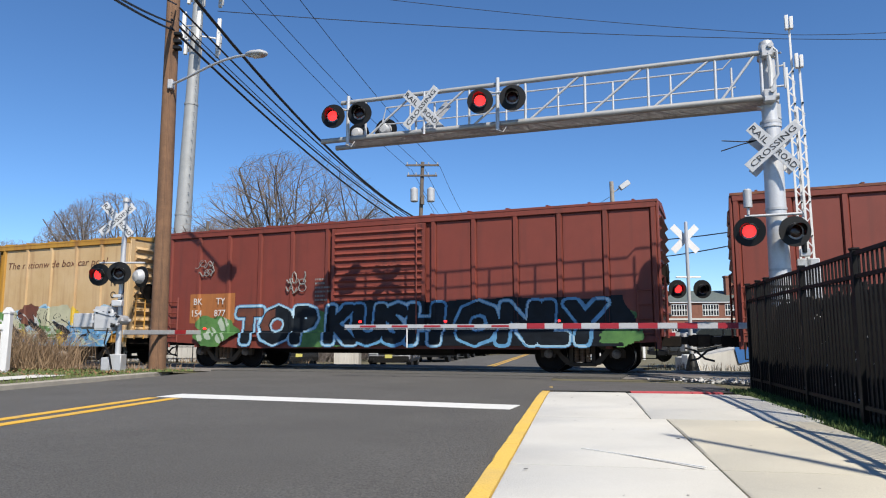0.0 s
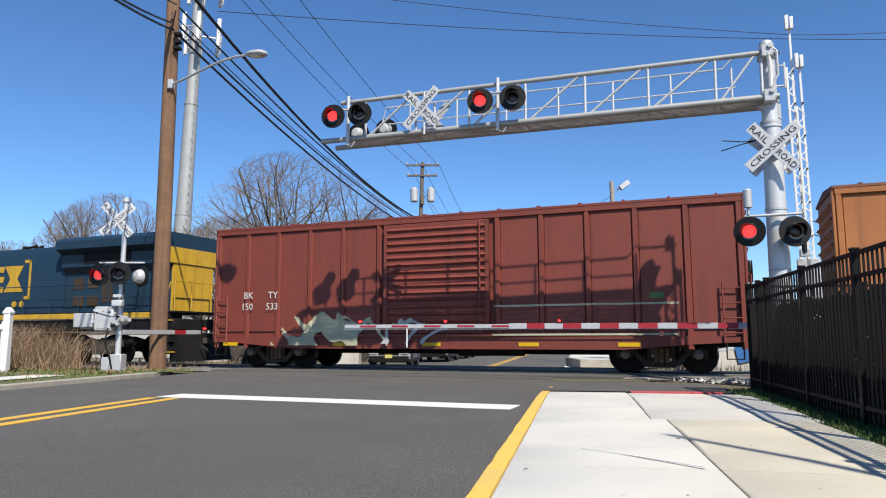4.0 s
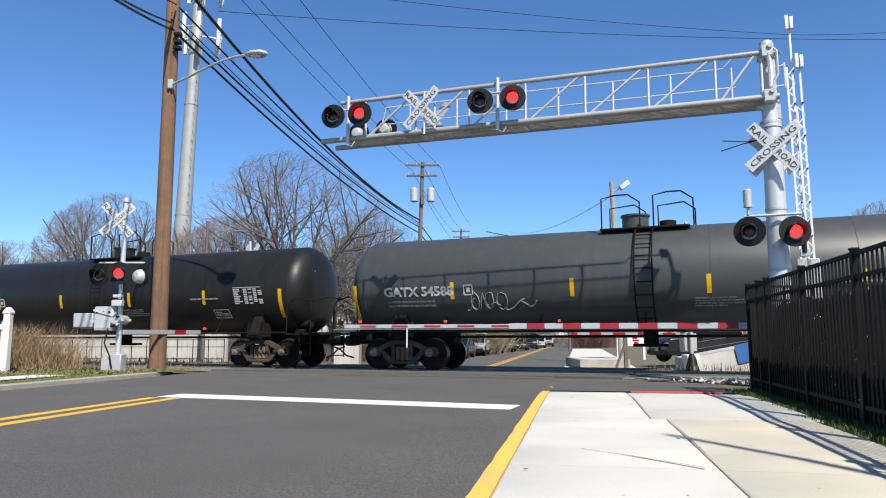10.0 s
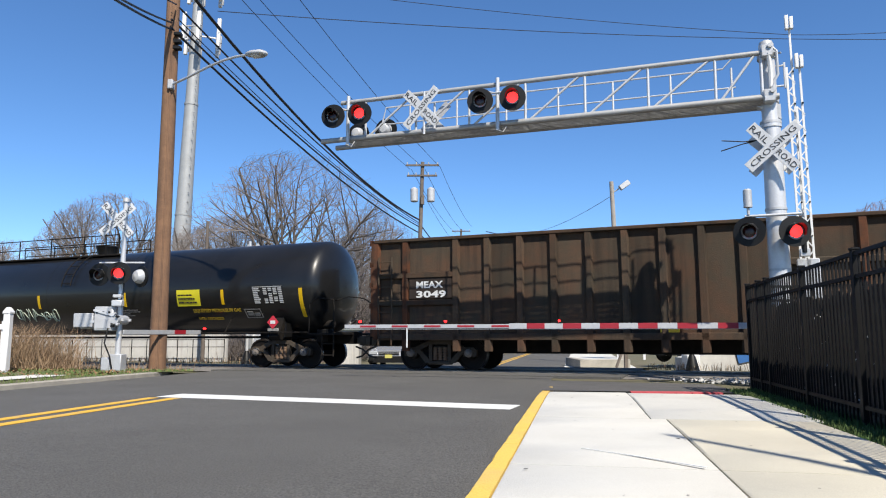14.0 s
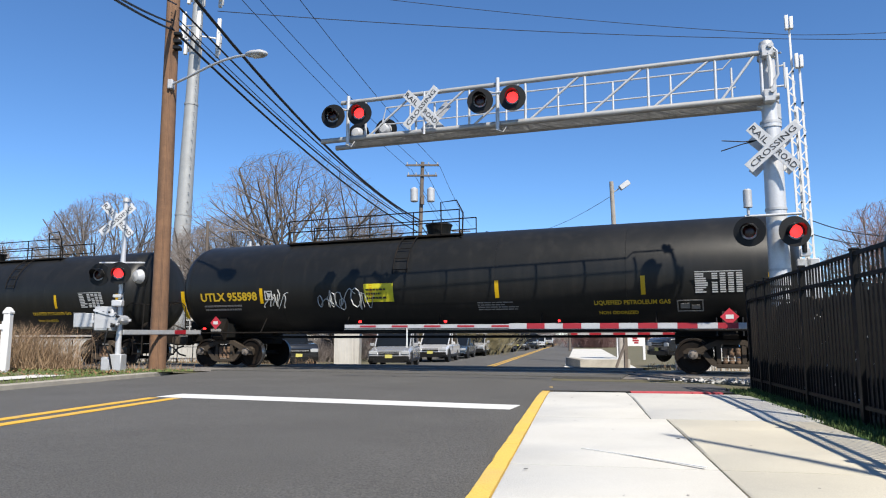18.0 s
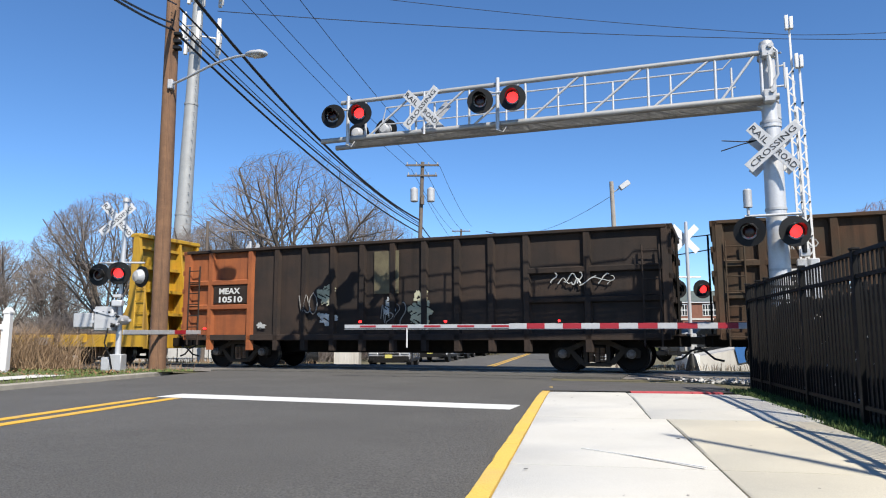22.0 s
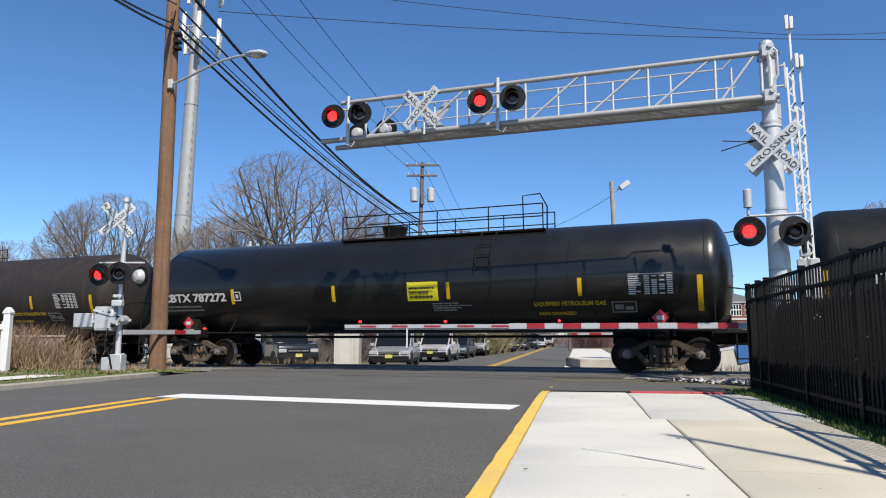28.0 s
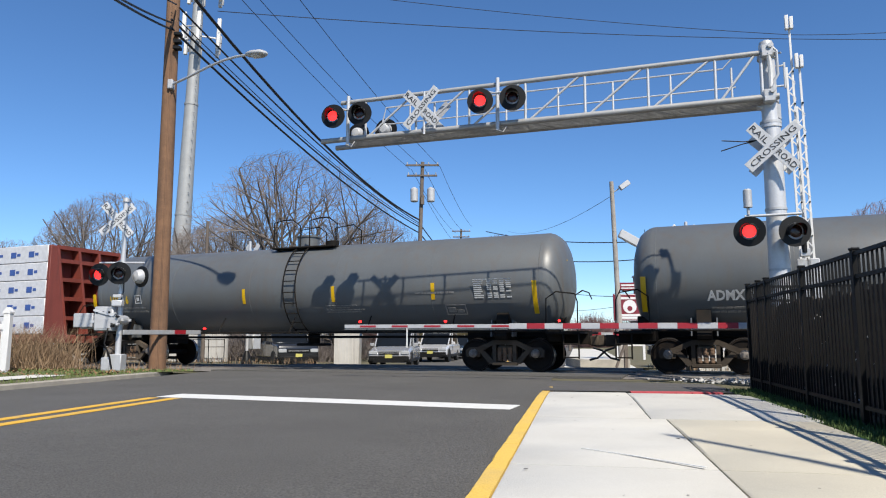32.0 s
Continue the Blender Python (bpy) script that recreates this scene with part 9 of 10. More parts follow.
def bush(at, w, h, n, seed, material, label, name="bush"):
    """A thicket of upright shoots."""
    rnd = random.Random(seed)
    v, f = [], []
    for k in range(n):
        a, r = rnd.uniform(0, 6.28), abs(rnd.gauss(0, 0.38)) * w
        p = Vector((math.cos(a) * r, math.sin(a) * r, 0))
        hh = h * rnd.uniform(0.55, 1.0) * (1 - 0.45 * min(1, r / w) ** 2)
        d = Vector((p.x / w * 0.5 + rnd.gauss(0, 0.15), p.y / w * 0.5 + rnd.gauss(0, 0.15), 1)).normalized()
        q = p + d * hh * 0.5
        fast_tube(v, f, p, q, 0.02, 0.014, 3)
        for _ in range(4):
            e = (d + Vector((rnd.gauss(0, 0.4), rnd.gauss(0, 0.4), rnd.gauss(0, 0.25)))).normalized()
            s0 = p.lerp(q, rnd.uniform(0.2, 1))
            fast_tube(v, f, s0, s0 + e * hh * rnd.uniform(0.25, 0.55), 0.014, 0.01, 3)
    me = bpy.data.meshes.new(name)
    me.from_pydata(v, [], f)
    me.materials.append(material)
    return tagged(new(name, me), label, "bush", kind="stuff")


for x, y, w, h, n, s, m in ((*(0.71, 56.00, -0.45)[:2], 3.9, 6.6, 4200, 1, M_TWIG_GREEN), (*(3.23, 66.00, -0.45)[:2], 3.0, 5.2, 1500, 2, M_TWIG_GREEN), (*(-3.94, 58.00, -0.45)[:2], 3.4, 6.2, 1500, 3, M_TWIG_RED),
                            (*(-8.10, 38.00, -0.45)[:2], 2.6, 2.2, 500, 4, M_TWIG), (*(-6.83, 46.00, -0.45)[:2], 3.2, 2.6, 600, 5, M_TWIG), (*(-12.92, 44.00, -0.45)[:2], 2.6, 2.4, 400, 6, M_TWIG),
                            (*(20.34, 95.00, -0.45)[:2], 5.0, 5.6, 1200, 7, M_TWIG_RED), (*(15.57, 110.00, -0.45)[:2], 4.0, 3.0, 600, 8, M_TWIG), (*(-33.10, 60.00, -0.45)[:2], 5.0, 4.5, 1000, 9, M_TWIG), (*(-24.12, 56.00, -0.45)[:2], 5.0, 4.5, 1000, 10, M_TWIG)):
    b_ = bush((x, y, 0), w, h, n, s, m, "dense leafless thicket of thin shoots beyond the track")
    b_.location = (x, y, -0.42)
M_FIR = mat("evergreen", (0.030, 0.055, 0.025), 0.8, col2=(0.02, 0.035, 0.018), scale=2, amount=0.8, bump=0)
for at, h in (((1.33, 70.00, -0.45), 7.5), ((7.78, 80.00, -0.45), 5.0), ((-41.37, 75.00, -0.45), 7.5)):
    v, f = [], []
    rnd = random.Random(int(h * 10))
    for k in range(900):
        z = rnd.random() ** 1.3 * h
        r = (1 - z / h) * h * 0.16 + 0.1
        a = rnd.uniform(0, 6.28)
        p = Vector((math.cos(a) * r * rnd.random() ** 0.5, math.sin(a) * r * rnd.random() ** 0.5, z))
        fast_tube(v, f, p, p + Vector((math.cos(a) * 0.45, math.sin(a) * 0.45, rnd.uniform(-0.1, 0.25))), 0.09, 0.01, 3)
    me = bpy.data.meshes.new("crown")
    me.from_pydata(v, [], f)
    t = thing("fir_tree", "small dark evergreen tree among bare trees", "tree", pose(*at))
    part("crown", me, M_FIR, t)
    part("trunk", Geo().cyl((0, 0, -0.5), (0, 0, h * 0.7), 0.14, 0.05, 8), M_BARK, t)
# far woods that close the horizon
v, f = [], []
rnd = random.Random(77)
for k in range(9000):
    x = rnd.uniform(-330, 330)
    y = 190 + rnd.uniform(0, 60) + abs(x) * 0.1
    h = 7 + 3.5 * noise.noise(Vector((x * 0.03, 0, 0))) + rnd.uniform(-2, 2)
    if -8 < x - 0.196 * y < 8:
        continue
    p = Vector((x, y, -0.5))
    q = p + Vector((rnd.gauss(0, 0.8), 0, h * 0.6))
    fast_tube(v, f, p, q, 0.16, 0.1, 3)
    for _ in range(3):
        fast_tube(v, f, q, q + Vector((rnd.gauss(0, 1.5), rnd.gauss(0, 1), rnd.uniform(0.5, 1) * h * 0.45)), 0.09, 0.04, 3)
me = bpy.data.meshes.new("far_woods")
me.from_pydata(v, [], f)
me.materials.append(M_TWIG)
tagged(new("far_woods", me), "distant brown leafless woods along the horizon", "woods", kind="stuff")


# ---- far poles and wires ----
def crossarm_pole(at, h, lean, label, arms=2, cans=True):
    t = thing("utility_pole", label, "utility pole", pose(*at))
    part("pole", Geo().cyl((0, 0, -0.3), (lean * h, 0, h), 0.17, 0.12, 12), M_GREY_WOOD, t)
    for k in range(arms):
        z = h - 0.25 - 0.7 * k
        w = 1.1 if k == 0 else 1.0
        part("crossarm", Geo().box(lean * z - w, lean * z + w, -0.2, -0.08, z - 0.06, z + 0.06, 0.01), M_GREY_WOOD, t)
        for x in (-w + 0.1, -0.4, 0.4, w - 0.1):
            part("insulator", Geo().lathe([(z + 0.06, 0.035), (z + 0.2, 0.045), (z + 0.22, 0.0)], 8, "z", at=(lean * z + x, -0.14, 0)), M_SILVER, t)
    if cans:
        for x in (-0.55, 0.55):
            part("transformer", Geo().lathe([(h - 2.7, 0.2), (h - 2.65, 0.25), (h - 1.85, 0.25), (h - 1.8, 0.2), (h - 1.72, 0.06), (h - 1.7, 0.0)], 16, "z", at=(lean * h + x, -0.1, 0)), M_SILVER, t, "grey can transformer")
        part("cutout", Geo().box(lean * h - 0.12, lean * h + 0.12, -0.3, -0.12, h - 2.9, h - 2.3, 0.02), M_GREY_WOOD, t)
    return t


FP = Vector((-1.75, 45.00, -0.45))
far_pole = crossarm_pole(FP, 12.95, 0.032, "weathered wooden pole with crossarms and transformer cans")
la = part("lamp_arm", Geo().tube([(0.2, -0.1, 6.1), (0.9, -0.5, 6.5), (1.9, -1.0, 6.65)], 0.035), M_ALU, far_pole)
part("lamp_head", Geo().box(1.85, 2.5, -1.15, -0.9, 6.6, 6.75, 0.04), M_SILVER, far_pole)
p2 = crossarm_pole((1.89, 82.00, -0.45), 14.2, 0.02, "distant wooden pole with crossarms", 2, False)
crossarm_pole((10.50, 120.00, -0.45), 9.5, 0.02, "distant wooden pole with crossarms", 1, False)
crossarm_pole((15.90, 150.00, -0.45), 10.0, 0.0, "distant wooden pole with crossarms", 1, False)
p4 = simple_pole("utility_pole", (9.13, 36.00, -0.45), (8.90, 36.00, 9.11), 0.15, 0.11, M_PALE_WOOD, "leaning pale wooden pole with floodlights")
b_ = Vector((9.13, 36.00, -0.45))
a_ = Vector((9.53, 35.80, 8.88)) - b_
part("floodlight", Geo().box(-0.3, 0.3, -0.12, 0.12, -0.14, 0.14, 0.03).moved(pose(a_.x, a_.y, a_.z, 0, -35)), M_SILVER, p4, "small floodlight")
part("bracket", Geo().tube([Vector((9.00, 36.00, 8.56)) - b_, a_], 0.03), M_GALV, p4)
a_ = Vector((9.67, 35.80, 6.07)) - b_
part("floodlight", Geo().box(-0.55, 0.55, -0.15, 0.15, -0.22, 0.22, 0.04).moved(pose(a_.x, a_.y, a_.z, 0, 30)), M_SILVER, p4, "large area floodlight")
simple_pole("lamp_post", (-12.32, 36.00, -0.45), (-12.33, 36.00, 7.04), 0.1, 0.08, M_GREY_WOOD, "slim pole with a white painted part", "pole")
simple_pole("lamp_post", (12.62, 70.00, -0.45), (12.63, 70.00, 5.87), 0.14, 0.1, M_GREY_WOOD, "short grey wooden pole beyond the crossing", "pole")
sl = simple_pole("street_lamp", (4.15, 70.00, -0.45), (4.08, 70.00, 5.32), 0.08, 0.06, M_ALU, "distant street lamp with a curved arm", "street lamp")
part("lamp_arm", Geo().tube([(0, 0, 4.9), (0.6, 0, 5.1), (1.6, 0, 5.2), (2.2, 0, 5.15)], 0.05), M_ALU, sl)

def wire(a, b, sag, r, label="black overhead cable between the poles", n=16):
    a, b = Vector(a), Vector(b)
    pts = [a.lerp(b, k / n) - Vector((0, 0, sag * 4 * (k / n) * (1 - k / n))) for k in range(n + 1)]
    return single("overhead_wire", Geo().tube(pts, r, 6), M_CABLE, label, "cable", group="overhead wires")


wire((-8.39, 20.45, 10.77), (-1.55, 45.00, 8.15), 0.55, 0.034)
wire((-8.38, 20.45, 10.48), (-1.59, 45.00, 7.78), 0.58, 0.04)
wire((-8.40, 20.45, 10.99), (-1.55, 45.00, 8.30), 0.6, 0.016)
wire((-8.15, 20.45, 11.14), (-1.55, 45.00, 8.41), 0.55, 0.03)
wire((-8.29, 20.50, 12.17), (-1.51, 45.00, 8.60), 0.95, 0.055)
wire((-8.39, 20.45, 10.66), (-6.87, 12.00, 7.76), 0.1, 0.03)
wire((-8.38, 20.45, 10.44), (-7.09, 12.00, 7.87), 0.1, 0.034)
wire((-8.26, 20.45, 11.25), (-6.27, 12.00, 8.09), 0.1, 0.024)
for x0, x1 in ((322, 726), (356, 750), (446, 778)):
    wire((-8.25, 20.60, 13.71) if x0 == 322 else (-7.64, 20.60, 13.71) if x0 == 356 else (-6.03, 20.60, 13.59), (-2.16, 45.00, 12.01) if x0 == 322 else (-1.26, 45.00, 12.09) if x0 == 356 else (-0.17, 45.00, 12.16), 0.35, 0.013, "thin power line between the poles")
for x1, x2 in ((0, 0), (1, 1), (2, 2), (3, 3)):
    a = ((-2.08, 45.00, 12.01), (-1.18, 45.00, 12.01), (-0.17, 45.00, 12.16), (-1.56, 45.00, 10.87))[x1]
    b = ((1.49, 82.00, 13.35), (2.30, 82.00, 13.62), (3.51, 82.00, 14.02), (2.08, 82.00, 11.44))[x1]
    wire(a, b, 0.5, 0.016, "thin power line running down the street")
wire((-1.55, 45.00, 8.41), (2.07, 82.00, 9.42), 0.5, 0.04)
wire((-1.55, 45.00, 7.78), (2.07, 82.00, 8.88), 0.5, 0.04)
wire((-8.18, 24.00, 12.77), (20.87, 30.00, 14.29), 0.3, 0.014, "thin line crossing high over the street")
wire((-3.19, 26.00, 14.35), (14.19, 27.00, 13.17), 0.15, 0.012, "thin line crossing high over the street")
wire((14.19, 27.00, 13.17), (21.13, 27.00, 13.49), 0.1, 0.012, "thin line crossing high over the street")
wire((7.63, 80.00, 13.16), (8.97, 36.00, 8.41), 0.9, 0.014, "thin service line to the leaning pole")
wire((3.75, 60.00, 10.12), (17.96, 40.00, 7.21), 0.9, 0.035)
wire((5.69, 60.00, 8.04), (18.25, 40.00, 6.55), 0.9, 0.035)
wire((21.28, 40.00, 7.77), (30.82, 46.00, 7.74), 0.4, 0.03)
wire((21.23, 40.00, 6.97), (30.78, 46.00, 7.17), 0.4, 0.03)
wire((9.95, 90.00, 8.02), (15.87, 60.00, 4.43), 0.5, 0.03)
wire((9.90, 90.00, 4.73), (15.85, 60.00, 3.70), 0.5, 0.02)

M_TOWER = mat("tower_steel", (0.40, 0.41, 0.41), 0.6, 0.2, col2=(0.32, 0.33, 0.33), scale=1.5, amount=0.6, bump=0.05)
# cell tower: a tapered steel pole with panel antennas
ct = thing("cell_tower", "tall pale steel monopole with panel antennas at its head", "radio mast", pose(*(-23.03, 60.00, -0.45), 0, 1.5, 0))
part("pole", Geo().lathe([(-0.4, 0.85), (12, 0.70), (12.0, 0.73), (12.15, 0.73), (12.15, 0.68), (22, 0.56), (22, 0.6), (22.2, 0.6), (22.2, 0.54), (36, 0.42)], 18, "z"), M_TOWER, ct)
for z0 in (28.6, 33.5):
    for k in range(3):
        a = radians(20 + 120 * k)
        cx, cy = math.cos(a) * 1.9, math.sin(a) * 1.9
        part("platform_arm", Geo().beam((0, 0, z0), (cx, cy, z0), 0.12, 0.12).beam((cx - math.sin(a) * 1.6, cy + math.cos(a) * 1.6, z0), (cx + math.sin(a) * 1.6, cy - math.cos(a) * 1.6, z0), 0.1, 0.1), M_GALV, ct)
        for j in (-1.4, -0.1, 1.3):
            px, py = cx - math.sin(a) * j, cy + math.cos(a) * j
            part("antenna", Geo().box(px - 0.16, px + 0.16, py - 0.12, py + 0.12, z0 - 1.3, z0 + 1.3, 0.03), M_WHITE, ct)
            part("radio_unit", Geo().box(px - 0.2, px + 0.2, py + 0.2, py + 0.4, z0 - 0.9, z0 - 0.2, 0.02), M_SILVER, ct)
for k in range(40):
    part("step_bolt", Geo().cyl((0.45, -0.5, 2 + 0.8 * k), (0.62, -0.66, 2 + 0.8 * k), 0.03, n=5), M_GALV, ct)


# ---- far buildings ----
def windows_on(parent, x0, x1, n, y, z0, z1, frame_mat=None, w=None):
    step = (x1 - x0) / n
    for k in range(n):
        c = x0 + step * (k + 0.5)
        hw = (w or step * 0.62) / 2
        wi = part("window", Geo().box(c - hw, c + hw, y - 0.06, y + 0.02, z0, z1), frame_mat or M_WHITE, parent)
        for dx in (-0.5, 0.5):
            for dz in (0.05, 0.53):
                part("pane", Geo().box(c + dx * hw - hw * 0.36, c + dx * hw + hw * 0.36, y - 0.08, y - 0.05, z0 + (z1 - z0) * dz, z0 + (z1 - z0) * (dz + 0.40)), M_GLASS_DARK, wi)


sc = thing("brick_hall", "red brick public building with grey hipped roof and white cupola", "building", pose(*(39.0, 118.00, -0.45), 0, 0, -4))
part("wall", Geo().box(-4.4, 14.4, 0, 15, -0.6, 7.1), M_BRICK, sc)
part("plinth", Geo().box(-4.5, 14.5, -0.1, 15.1, -0.6, 0.9), M_KERB, sc)
part("cornice", Geo().box(-4.7, 14.7, -0.3, 15.3, 7.1, 7.35), M_WHITE, sc)
part("roof", Geo().add([(-4.8, -0.4, 7.35), (14.8, -0.4, 7.35), (14.8, 15.4, 7.35), (-4.8, 15.4, 7.35), (-0.5, 7.5, 9.6), (10.6, 7.5, 9.6)], [(0, 1, 5, 4), (1, 2, 5), (2, 3, 4, 5), (3, 0, 4), (0, 3, 2, 1)]), M_ROOF_GREY, sc)
for c in (-2.6, 0.9, 6.1, 9.8, 13.0):
    for z0, z1 in ((4.9, 6.9), (1.2, 3.3)):
        windows_on(sc, c - 1.35, c + 1.35, 3, 0, z0, z1, w=0.86)
part("string_course", Geo().box(-4.45, 14.45, -0.12, 0.0, 4.2, 4.5), M_SIDING, sc)
tw = part("tower", Geo().box(-5.4, -1.5, 2.0, 5.9, -0.6, 11.9), M_BRICK, sc)
part("tower_cornice", Geo().box(-5.6, -1.3, 1.8, 6.1, 11.9, 12.2), M_WHITE, tw)
part("clock", Geo().lathe([(1.94, 0.0), (1.94, 0.5), (2.02, 0.5)], 20, "y", at=(-3.45, 0, 9.7)), M_WHITE, tw, "white clock face")
cu = part("cupola", Geo().box(-5.1, -1.8, 2.3, 5.6, 12.2, 12.8).box(-4.9, -2.0, 2.5, 5.4, 12.8, 13.7).box(-4.65, -2.25, 2.75, 5.15, 13.7, 17.3).box(-4.78, -2.12, 2.62, 5.28, 17.2, 17.5), M_CUPOLA, sc, "cream wooden cupola")
part("cupola_roof", Geo().lathe([(17.5, 1.5), (18.0, 1.0), (18.7, 0.35), (19.2, 0.05)], 8, "z", at=(-3.45, 3.95, 0)), M_CUPOLA, cu)
part("spire_rod", Geo().cyl((-3.45, 3.95, 19.1), (-3.45, 3.95, 20.3), 0.05), M_BLACK, cu)
for x in (-4.4, -3.45, -2.5):
    part("pilaster", Geo().box(x - 0.14, x + 0.14, 2.68, 2.75, 13.8, 17.2), M_WHITE, cu)
part("louvre", Geo().box(-4.15, -3.65, 2.72, 2.76, 14.4, 16.6), M_SIDING, cu)
part("louvre", Geo().box(-3.25, -2.75, 2.72, 2.76, 14.4, 16.6), M_SIDING, cu)
for x in (-5.05, -1.85):
    part("parapet_urn", Geo().lathe([(12.2, 0.16), (12.9, 0.2), (13.1, 0.08), (13.3, 0.0)], 8, "z", at=(x, 2.3, 0)), M_KERB, cu)
part("chimney", Geo().box(10.1, 11.4, 4, 5.3, 7, 11.7, 0.03).box(10.0, 11.5, 3.9, 5.4, 11.7, 12.0), M_BRICK, sc)
for at, w, d, h, wallm, rz in (((-28.19, 75.00, -0.45), 9, 7, 4.2, M_SIDING, 5), ((-8.86, 85.00, -0.45), 12, 8, 4.6, M_SIDING, -8), ((-14.88, 95.00, -0.45), 10, 8, 4.4, M_SIDING, 0)):
    hs = thing("house", "pale low house with a grey roof beyond the track", "house", pose(*at, 0, 0, rz))
    part("wall", Geo().box(-w / 2, w / 2, 0, d, -0.6, h), wallm, hs)
    part("roof", Geo().prism([(-0.5, h), (d / 2, h + 1.6), (d + 0.5, h)], -w / 2 - 0.4, w / 2 + 0.4, "x"), M_ROOF_GREY, hs)
    windows_on(hs, -w / 2 + 0.5, w / 2 - 0.5, 4, 0, h * 0.45, h * 0.8, w=1.2)
sg = thing("roadside_sign", "maroon business sign on two posts beyond the crossing", "sign", pose(*(11.76, 44.00, -0.45), 0, 0, -4))
part("board", Geo().box(-1.0, 1.0, -0.1, 0.1, 2.43, 4.13, 0.02), M_SIGN_RED, sg)
part("board", Geo().box(-0.62, 0.82, -0.1, 0.1, 4.34, 4.84, 0.02), M_SIGN_RED, sg, "small upper sign board")
part("border", Geo().box(-0.95, 0.95, -0.115, -0.1, 4.06, 4.10).box(-0.95, 0.95, -0.115, -0.1, 2.46, 2.50), M_WHITE, sg)
for z, w in ((3.85, 0.7), (2.78, 0.75), (2.62, 0.55)):
    part("print_bar", Geo().box(-w, w, -0.115, -0.1, z - 0.07, z + 0.07), M_WHITE, sg)
part("print_bar", Geo().box(-0.5, 0.7, -0.115, -0.1, 4.45, 4.52).box(-0.5, 0.7, -0.115, -0.1, 4.62, 4.72), M_WHITE, sg)
part("emblem", Geo().lathe([(-0.118, 0.0), (-0.118, 0.42), (-0.1, 0.42)], 20, "y", at=(0, 0, 3.32)), M_WHITE, sg, "round white emblem")
part("emblem", Geo().lathe([(-0.125, 0.0), (-0.125, 0.16), (-0.1, 0.16)], 20, "y", at=(0, 0, 3.2)), M_SIGN_RED, sg)
for x in (-0.8, 0.8):
    part("post", Geo().box(x - 0.07, x + 0.07, -0.07, 0.07, -0.5, 4.3), M_WHITE, sg)


# ---- waiting and parked cars beyond the track ----
M_TYRE = mat("tyre", (0.02, 0.02, 0.02), 0.85, bump=0.1)
M_HEADLIGHT = mat("headlight_glass", (0.42, 0.44, 0.46), 0.1, bump=0, amount=0.1)
M_PLATE = mat("pale_plate", (0.6, 0.55, 0.15), 0.5, bump=0)


def car_paint(name, col, rough=0.25):
    return mat(name, col, rough, 0.15, col2=tuple(c * 0.85 for c in col), scale=1, amount=0.4, bump=0, coat=0.6)


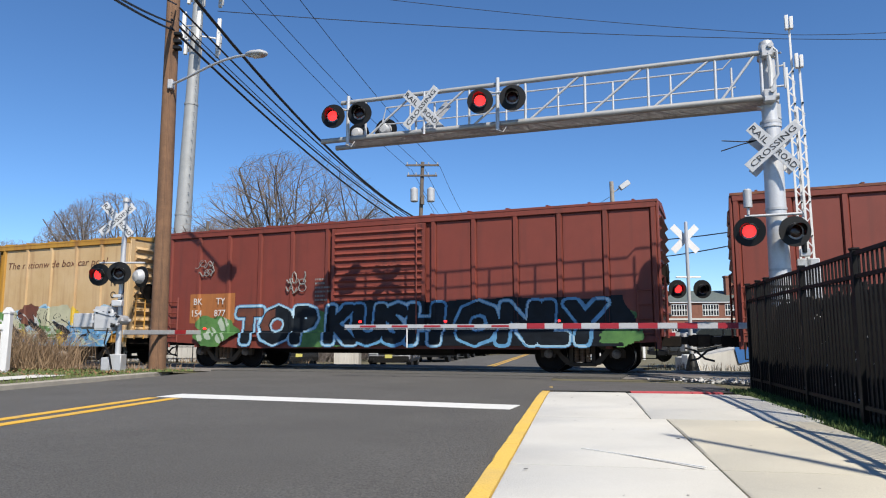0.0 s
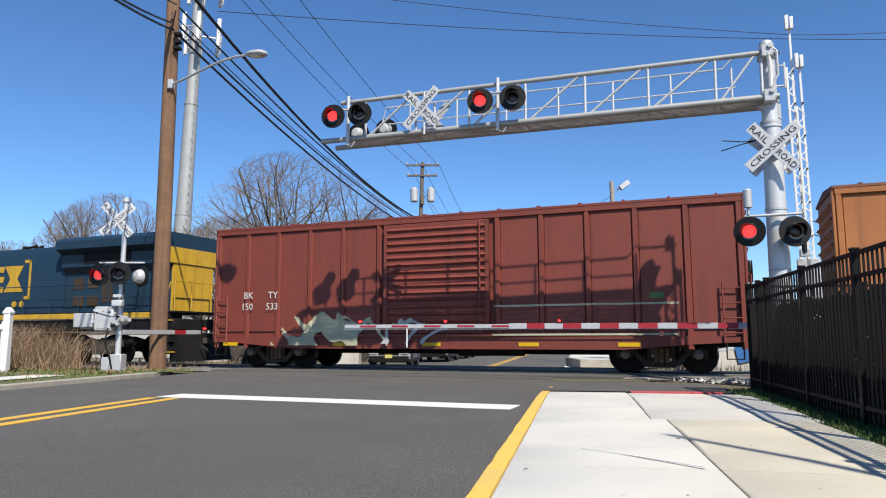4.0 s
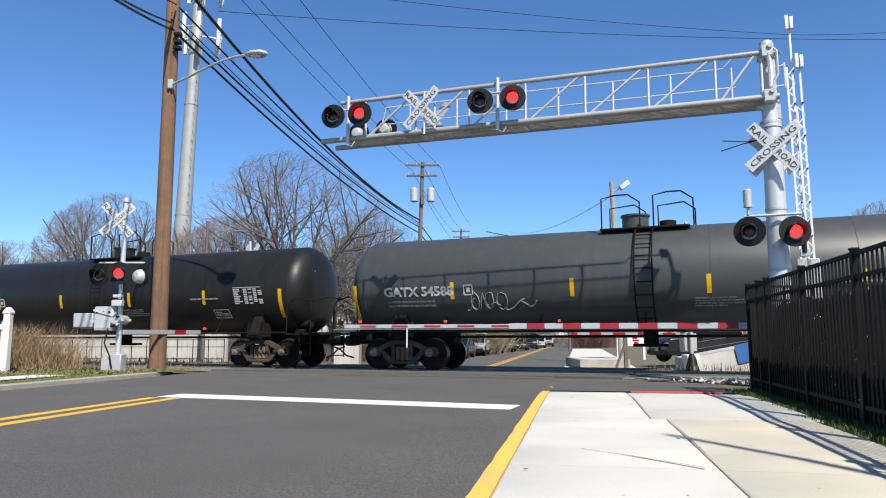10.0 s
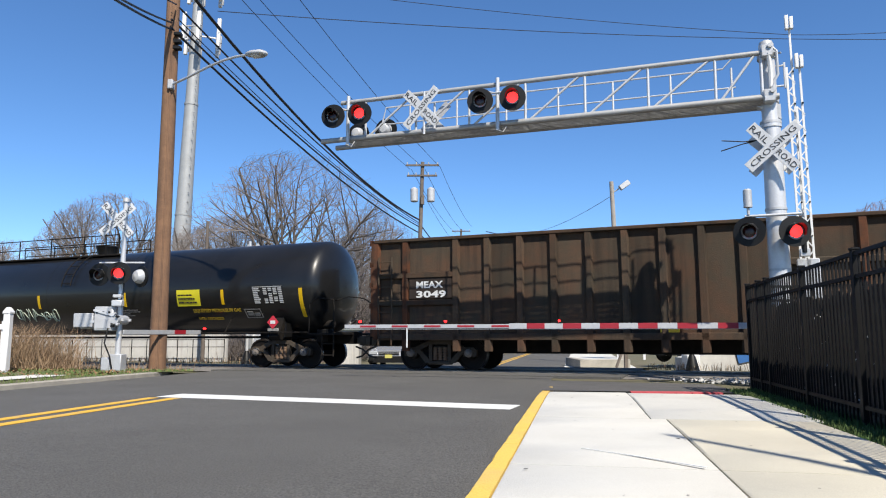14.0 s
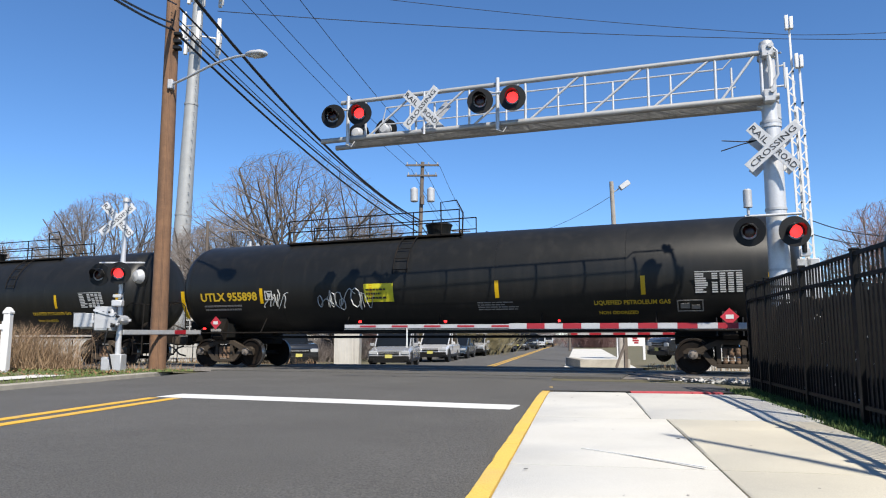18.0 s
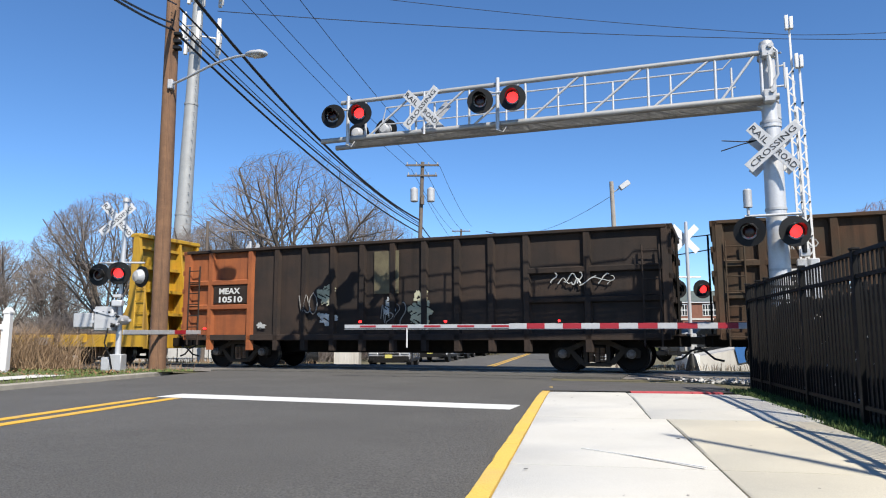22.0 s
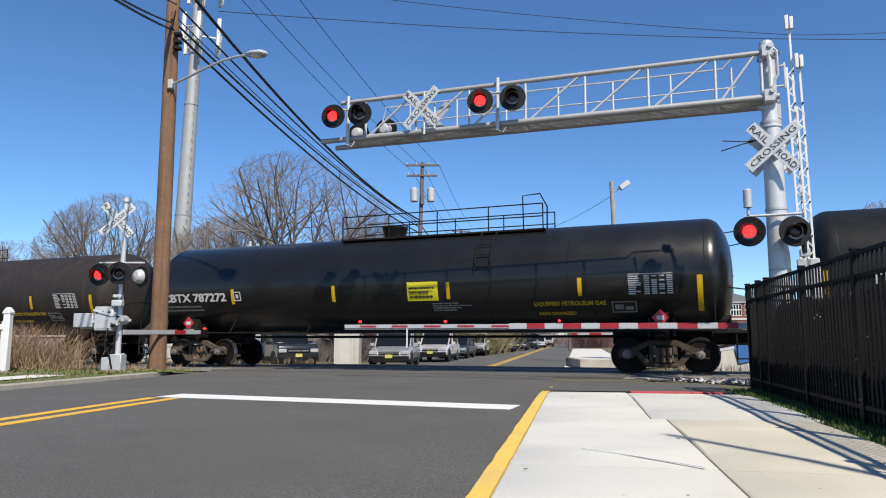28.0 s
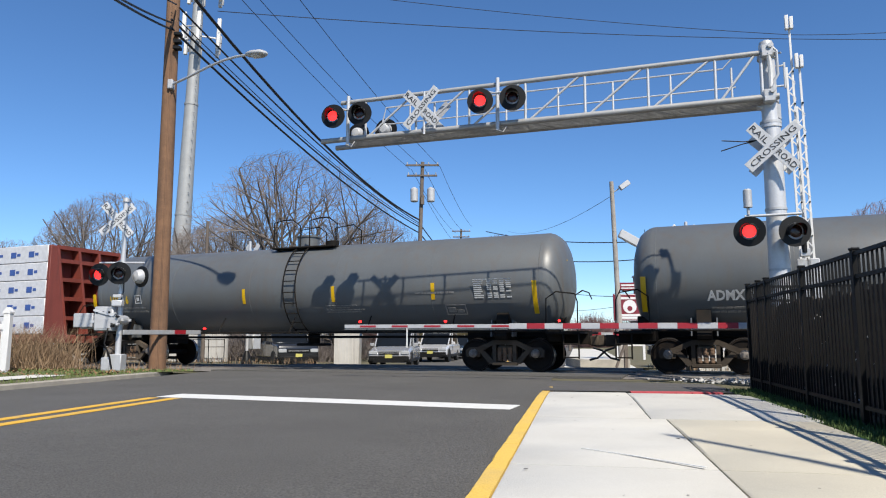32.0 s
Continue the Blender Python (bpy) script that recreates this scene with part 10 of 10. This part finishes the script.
def vehicle(at, heading, paint, label, kind="suv"):
    """A car whose front is at its -y end."""
    h, ln, hw = {"suv": (1.70, 4.6, 0.92), "sedan": (1.45, 4.7, 0.9), "van": (1.85, 5.0, 0.98), "pickup": (1.85, 5.6, 0.98)}[kind]
    c = thing("pickup" if kind == "pickup" else "waiting_car", label, "car", pose(*at, 0, 0, heading))
    bon = 1.25 if kind != "van" else 0.95
    belt = h * 0.58
    if kind == "pickup":
        side = [(0.0, 0.42), (0.0, 0.95), (0.12, 1.1), (1.45, 1.18), (5.5, 1.18), (5.6, 0.5), (5.4, 0.42)]
        cabp = [(1.35, 1.15), (2.05, h), (3.6, h), (3.9, 1.15)]
    else:
        side = [(0.02, 0.38), (0.0, 0.62), (0.1, belt * 0.82), (bon * 0.7, belt * 0.95), (bon, belt), (ln - 0.1, belt + 0.02), (ln, 0.6), (ln - 0.05, 0.38)]
        cabp = [(bon - 0.1, belt - 0.02), (bon + 0.75, h - 0.03), (bon + 1.2, h), (ln - 0.9, h - 0.02), (ln - 0.15, belt)]
    def rounded(ob, w):
        b = ob.modifiers.new("soft_edges", "BEVEL")
        b.width, b.segments, b.limit_method = w, 3, "ANGLE"
        return ob

    body = rounded(part("body", Geo().prism(side, -hw, hw, "x"), paint, c), 0.09)
    part("bonnet", Geo().prism([(0.06, belt * 0.83), (bon * 0.7, belt * 0.96), (bon + 0.1, belt + 0.03), (bon + 0.1, belt - 0.05), (0.06, belt * 0.78)], -hw * 0.72, hw * 0.72, "x"), paint, c)
    part("lower_trim", Geo().box(-hw - 0.012, hw + 0.012, 0.05, ln - 0.05, 0.30, 0.44, 0.02), M_BLACK, c)
    cab_ = rounded(part("cabin", Geo().prism([(y, z) for y, z in cabp], -hw + 0.12, hw - 0.12, "x"), M_GLASS_DARK, c, "dark glazed cabin"), 0.06)
    part("roof", Geo().prism([(cabp[1][0] - 0.05, h - 0.06), (cabp[1][0], h + 0.01), (cabp[-2][0], h + 0.01), (cabp[-2][0] + 0.05, h - 0.06)], -hw + 0.10, hw - 0.10, "x"), paint, c)
    for x in (-hw + 0.115, hw - 0.115):
        for (y0, z0), (y1, z1) in ((cabp[0], cabp[1]), (cabp[-1], cabp[-2]), ((ln * 0.52, belt), (ln * 0.52, h))):
            part("pillar", Geo().beam((x, y0, z0), (x, y1, z1), 0.05, 0.08), paint, c)
    part("grille", Geo().box(-hw * 0.5, hw * 0.5, -0.03, 0.05, belt * 0.66, belt * 0.79, 0.01), M_BLACK, c)
    part("grille_bar", Geo().box(-hw * 0.5, hw * 0.5, -0.045, -0.02, belt * 0.72, belt * 0.74), M_SILVER, c)
    part("air_intake", Geo().prism([(-hw * 0.8, 0.30), (hw * 0.8, 0.30), (hw * 0.62, belt * 0.46), (-hw * 0.62, belt * 0.46)], -0.075, -0.04), M_BLACK, c)
    for s in (-1, 1):
        part("wheel_arch", Geo().lathe([(-0.02, 0.30), (-0.02, 0.42), (0.02, 0.42), (0.02, 0.30)], 20, "x", at=(s * (hw + 0.005), 0.85, 0.36)), M_BLACK, c)
        part("fog_lamp", Geo().box(min(s * hw * 0.7, s * hw * 0.9), max(s * hw * 0.7, s * hw * 0.9), -0.085, -0.05, belt * 0.38, belt * 0.48, 0.01), M_BLACK, c)
    part("bumper", Geo().box(-hw + 0.03, hw - 0.03, -0.06, 0.1, 0.32, belt * (0.6 if kind == "suv" else 0.5), 0.03), M_BLACK if kind in ("suv", "pickup") else paint, c)
    for s in (-1, 1):
        part("headlight", Geo().box(min(s * hw * 0.58, s * hw * 0.97), max(s * hw * 0.58, s * hw * 0.97), -0.02, 0.16, belt * 0.66, belt * 0.82, 0.02), M_HEADLIGHT, c)
        part("mirror", Geo().box(min(s * hw, s * (hw + 0.2)), max(s * hw, s * (hw + 0.2)), bon + 0.35, bon + 0.5, belt, belt + 0.16, 0.02), paint, c)
        for y in (0.85, ln - 0.95):
            wh = part("wheel", Geo().lathe([(-0.11, 0.2), (-0.11, 0.31), (-0.09, 0.34), (0.09, 0.34), (0.11, 0.31), (0.11, 0.2)], 20, "x"), M_TYRE, c, "", pose(s * (hw - 0.1), y, 0.34))
            part("rim", Geo().lathe([(-0.1, 0.0), (-0.112, 0.08), (-0.10, 0.21), (0.10, 0.21), (0.112, 0.08), (0.1, 0.0)], 14, "x"), M_SILVER, wh)
    part("plate", Geo().box(-0.16, 0.16, -0.075, -0.055, 0.50, 0.65), M_PLATE, c, "blank number plate")
    return c


YAW = -ROAD
PA = [car_paint("silver_car", (0.42, 0.43, 0.45)), car_paint("pale_silver_car", (0.52, 0.52, 0.52)), car_paint("dark_car", (0.02, 0.022, 0.025)), car_paint("blue_grey_car", (0.06, 0.09, 0.13)), car_paint("white_car", (0.68, 0.68, 0.68))]
LOW = -0.42
for e, r, p, k, lab in ((-8.25, 30.0, 0, "suv", "silver suv waiting at the far side of the crossing"), (-8.15, 38.3, 4, "suv", "white suv waiting behind the silver suv"), (-8.05, 44.6, 3, "sedan", "blue-grey sedan in the waiting queue"),
                        (-7.75, 51.0, 1, "suv", "pale silver suv in the waiting queue"), (-7.5, 57.2, 2, "pickup", "dark pickup in the waiting queue"), (-6.9, 64.2, 2, "suv", "dark suv in the waiting queue"),
                        (-6.2, 72, 2, "sedan", "dark sedan in the waiting queue"), (-5.7, 80, 2, "van", "dark van in the waiting queue"), (-5.1, 89, 4, "sedan", "white sedan far down the queue"), (-4.5, 99, 4, "suv", "white suv far down the queue")):
    p0 = rd(e, r, LOW)
    vehicle(p0, YAW + (7 if r < 31 else 0), PA[p], lab, k)
p0 = Vector((-6.79, 33.00, -0.39))
vehicle((p0.x, p0.y, LOW), 28, PA[2], "black pickup parked beside the far street", "pickup")
vehicle(Vector((10.08, 33.00, -0.17)), -78, PA[2], "black pickup parked beside the loading ramp", "pickup")

def motions():
    half, t0 = 0.6714, 0.065
    for ro, phase in FLASH:
        base = ro.matrix_basis.copy()
        rows, ang, k = [], 0.0 if phase == 1 else 180.0, 0
        # just before the first switch the first-phase lamps are lit
        ang = 180.0 if phase == 1 else 0.0
        rows.append((0, base @ pose(0, 0, 0, 0, 0, ang)))
        t = t0
        while t < 31.95:
            rows.append((t - 0.0667, base @ pose(0, 0, 0, 0, 0, ang)))
            for q in (60, 120, 180):
                rows.append((t - 0.0667 + q / 60 * 0.0334, base @ pose(0, 0, 0, 0, 0, ang + q)))
            ang += 180
            t += half
        rows.append((32, base @ pose(0, 0, 0, 0, 0, ang)))
        seen, clean = set(), []
        for t, m in rows:
            if frame(max(0, t)) not in seen:
                seen.add(frame(max(0, t)))
                clean.append((max(0, t), m))
        walk(ro, clean)
    move_train()


motions()
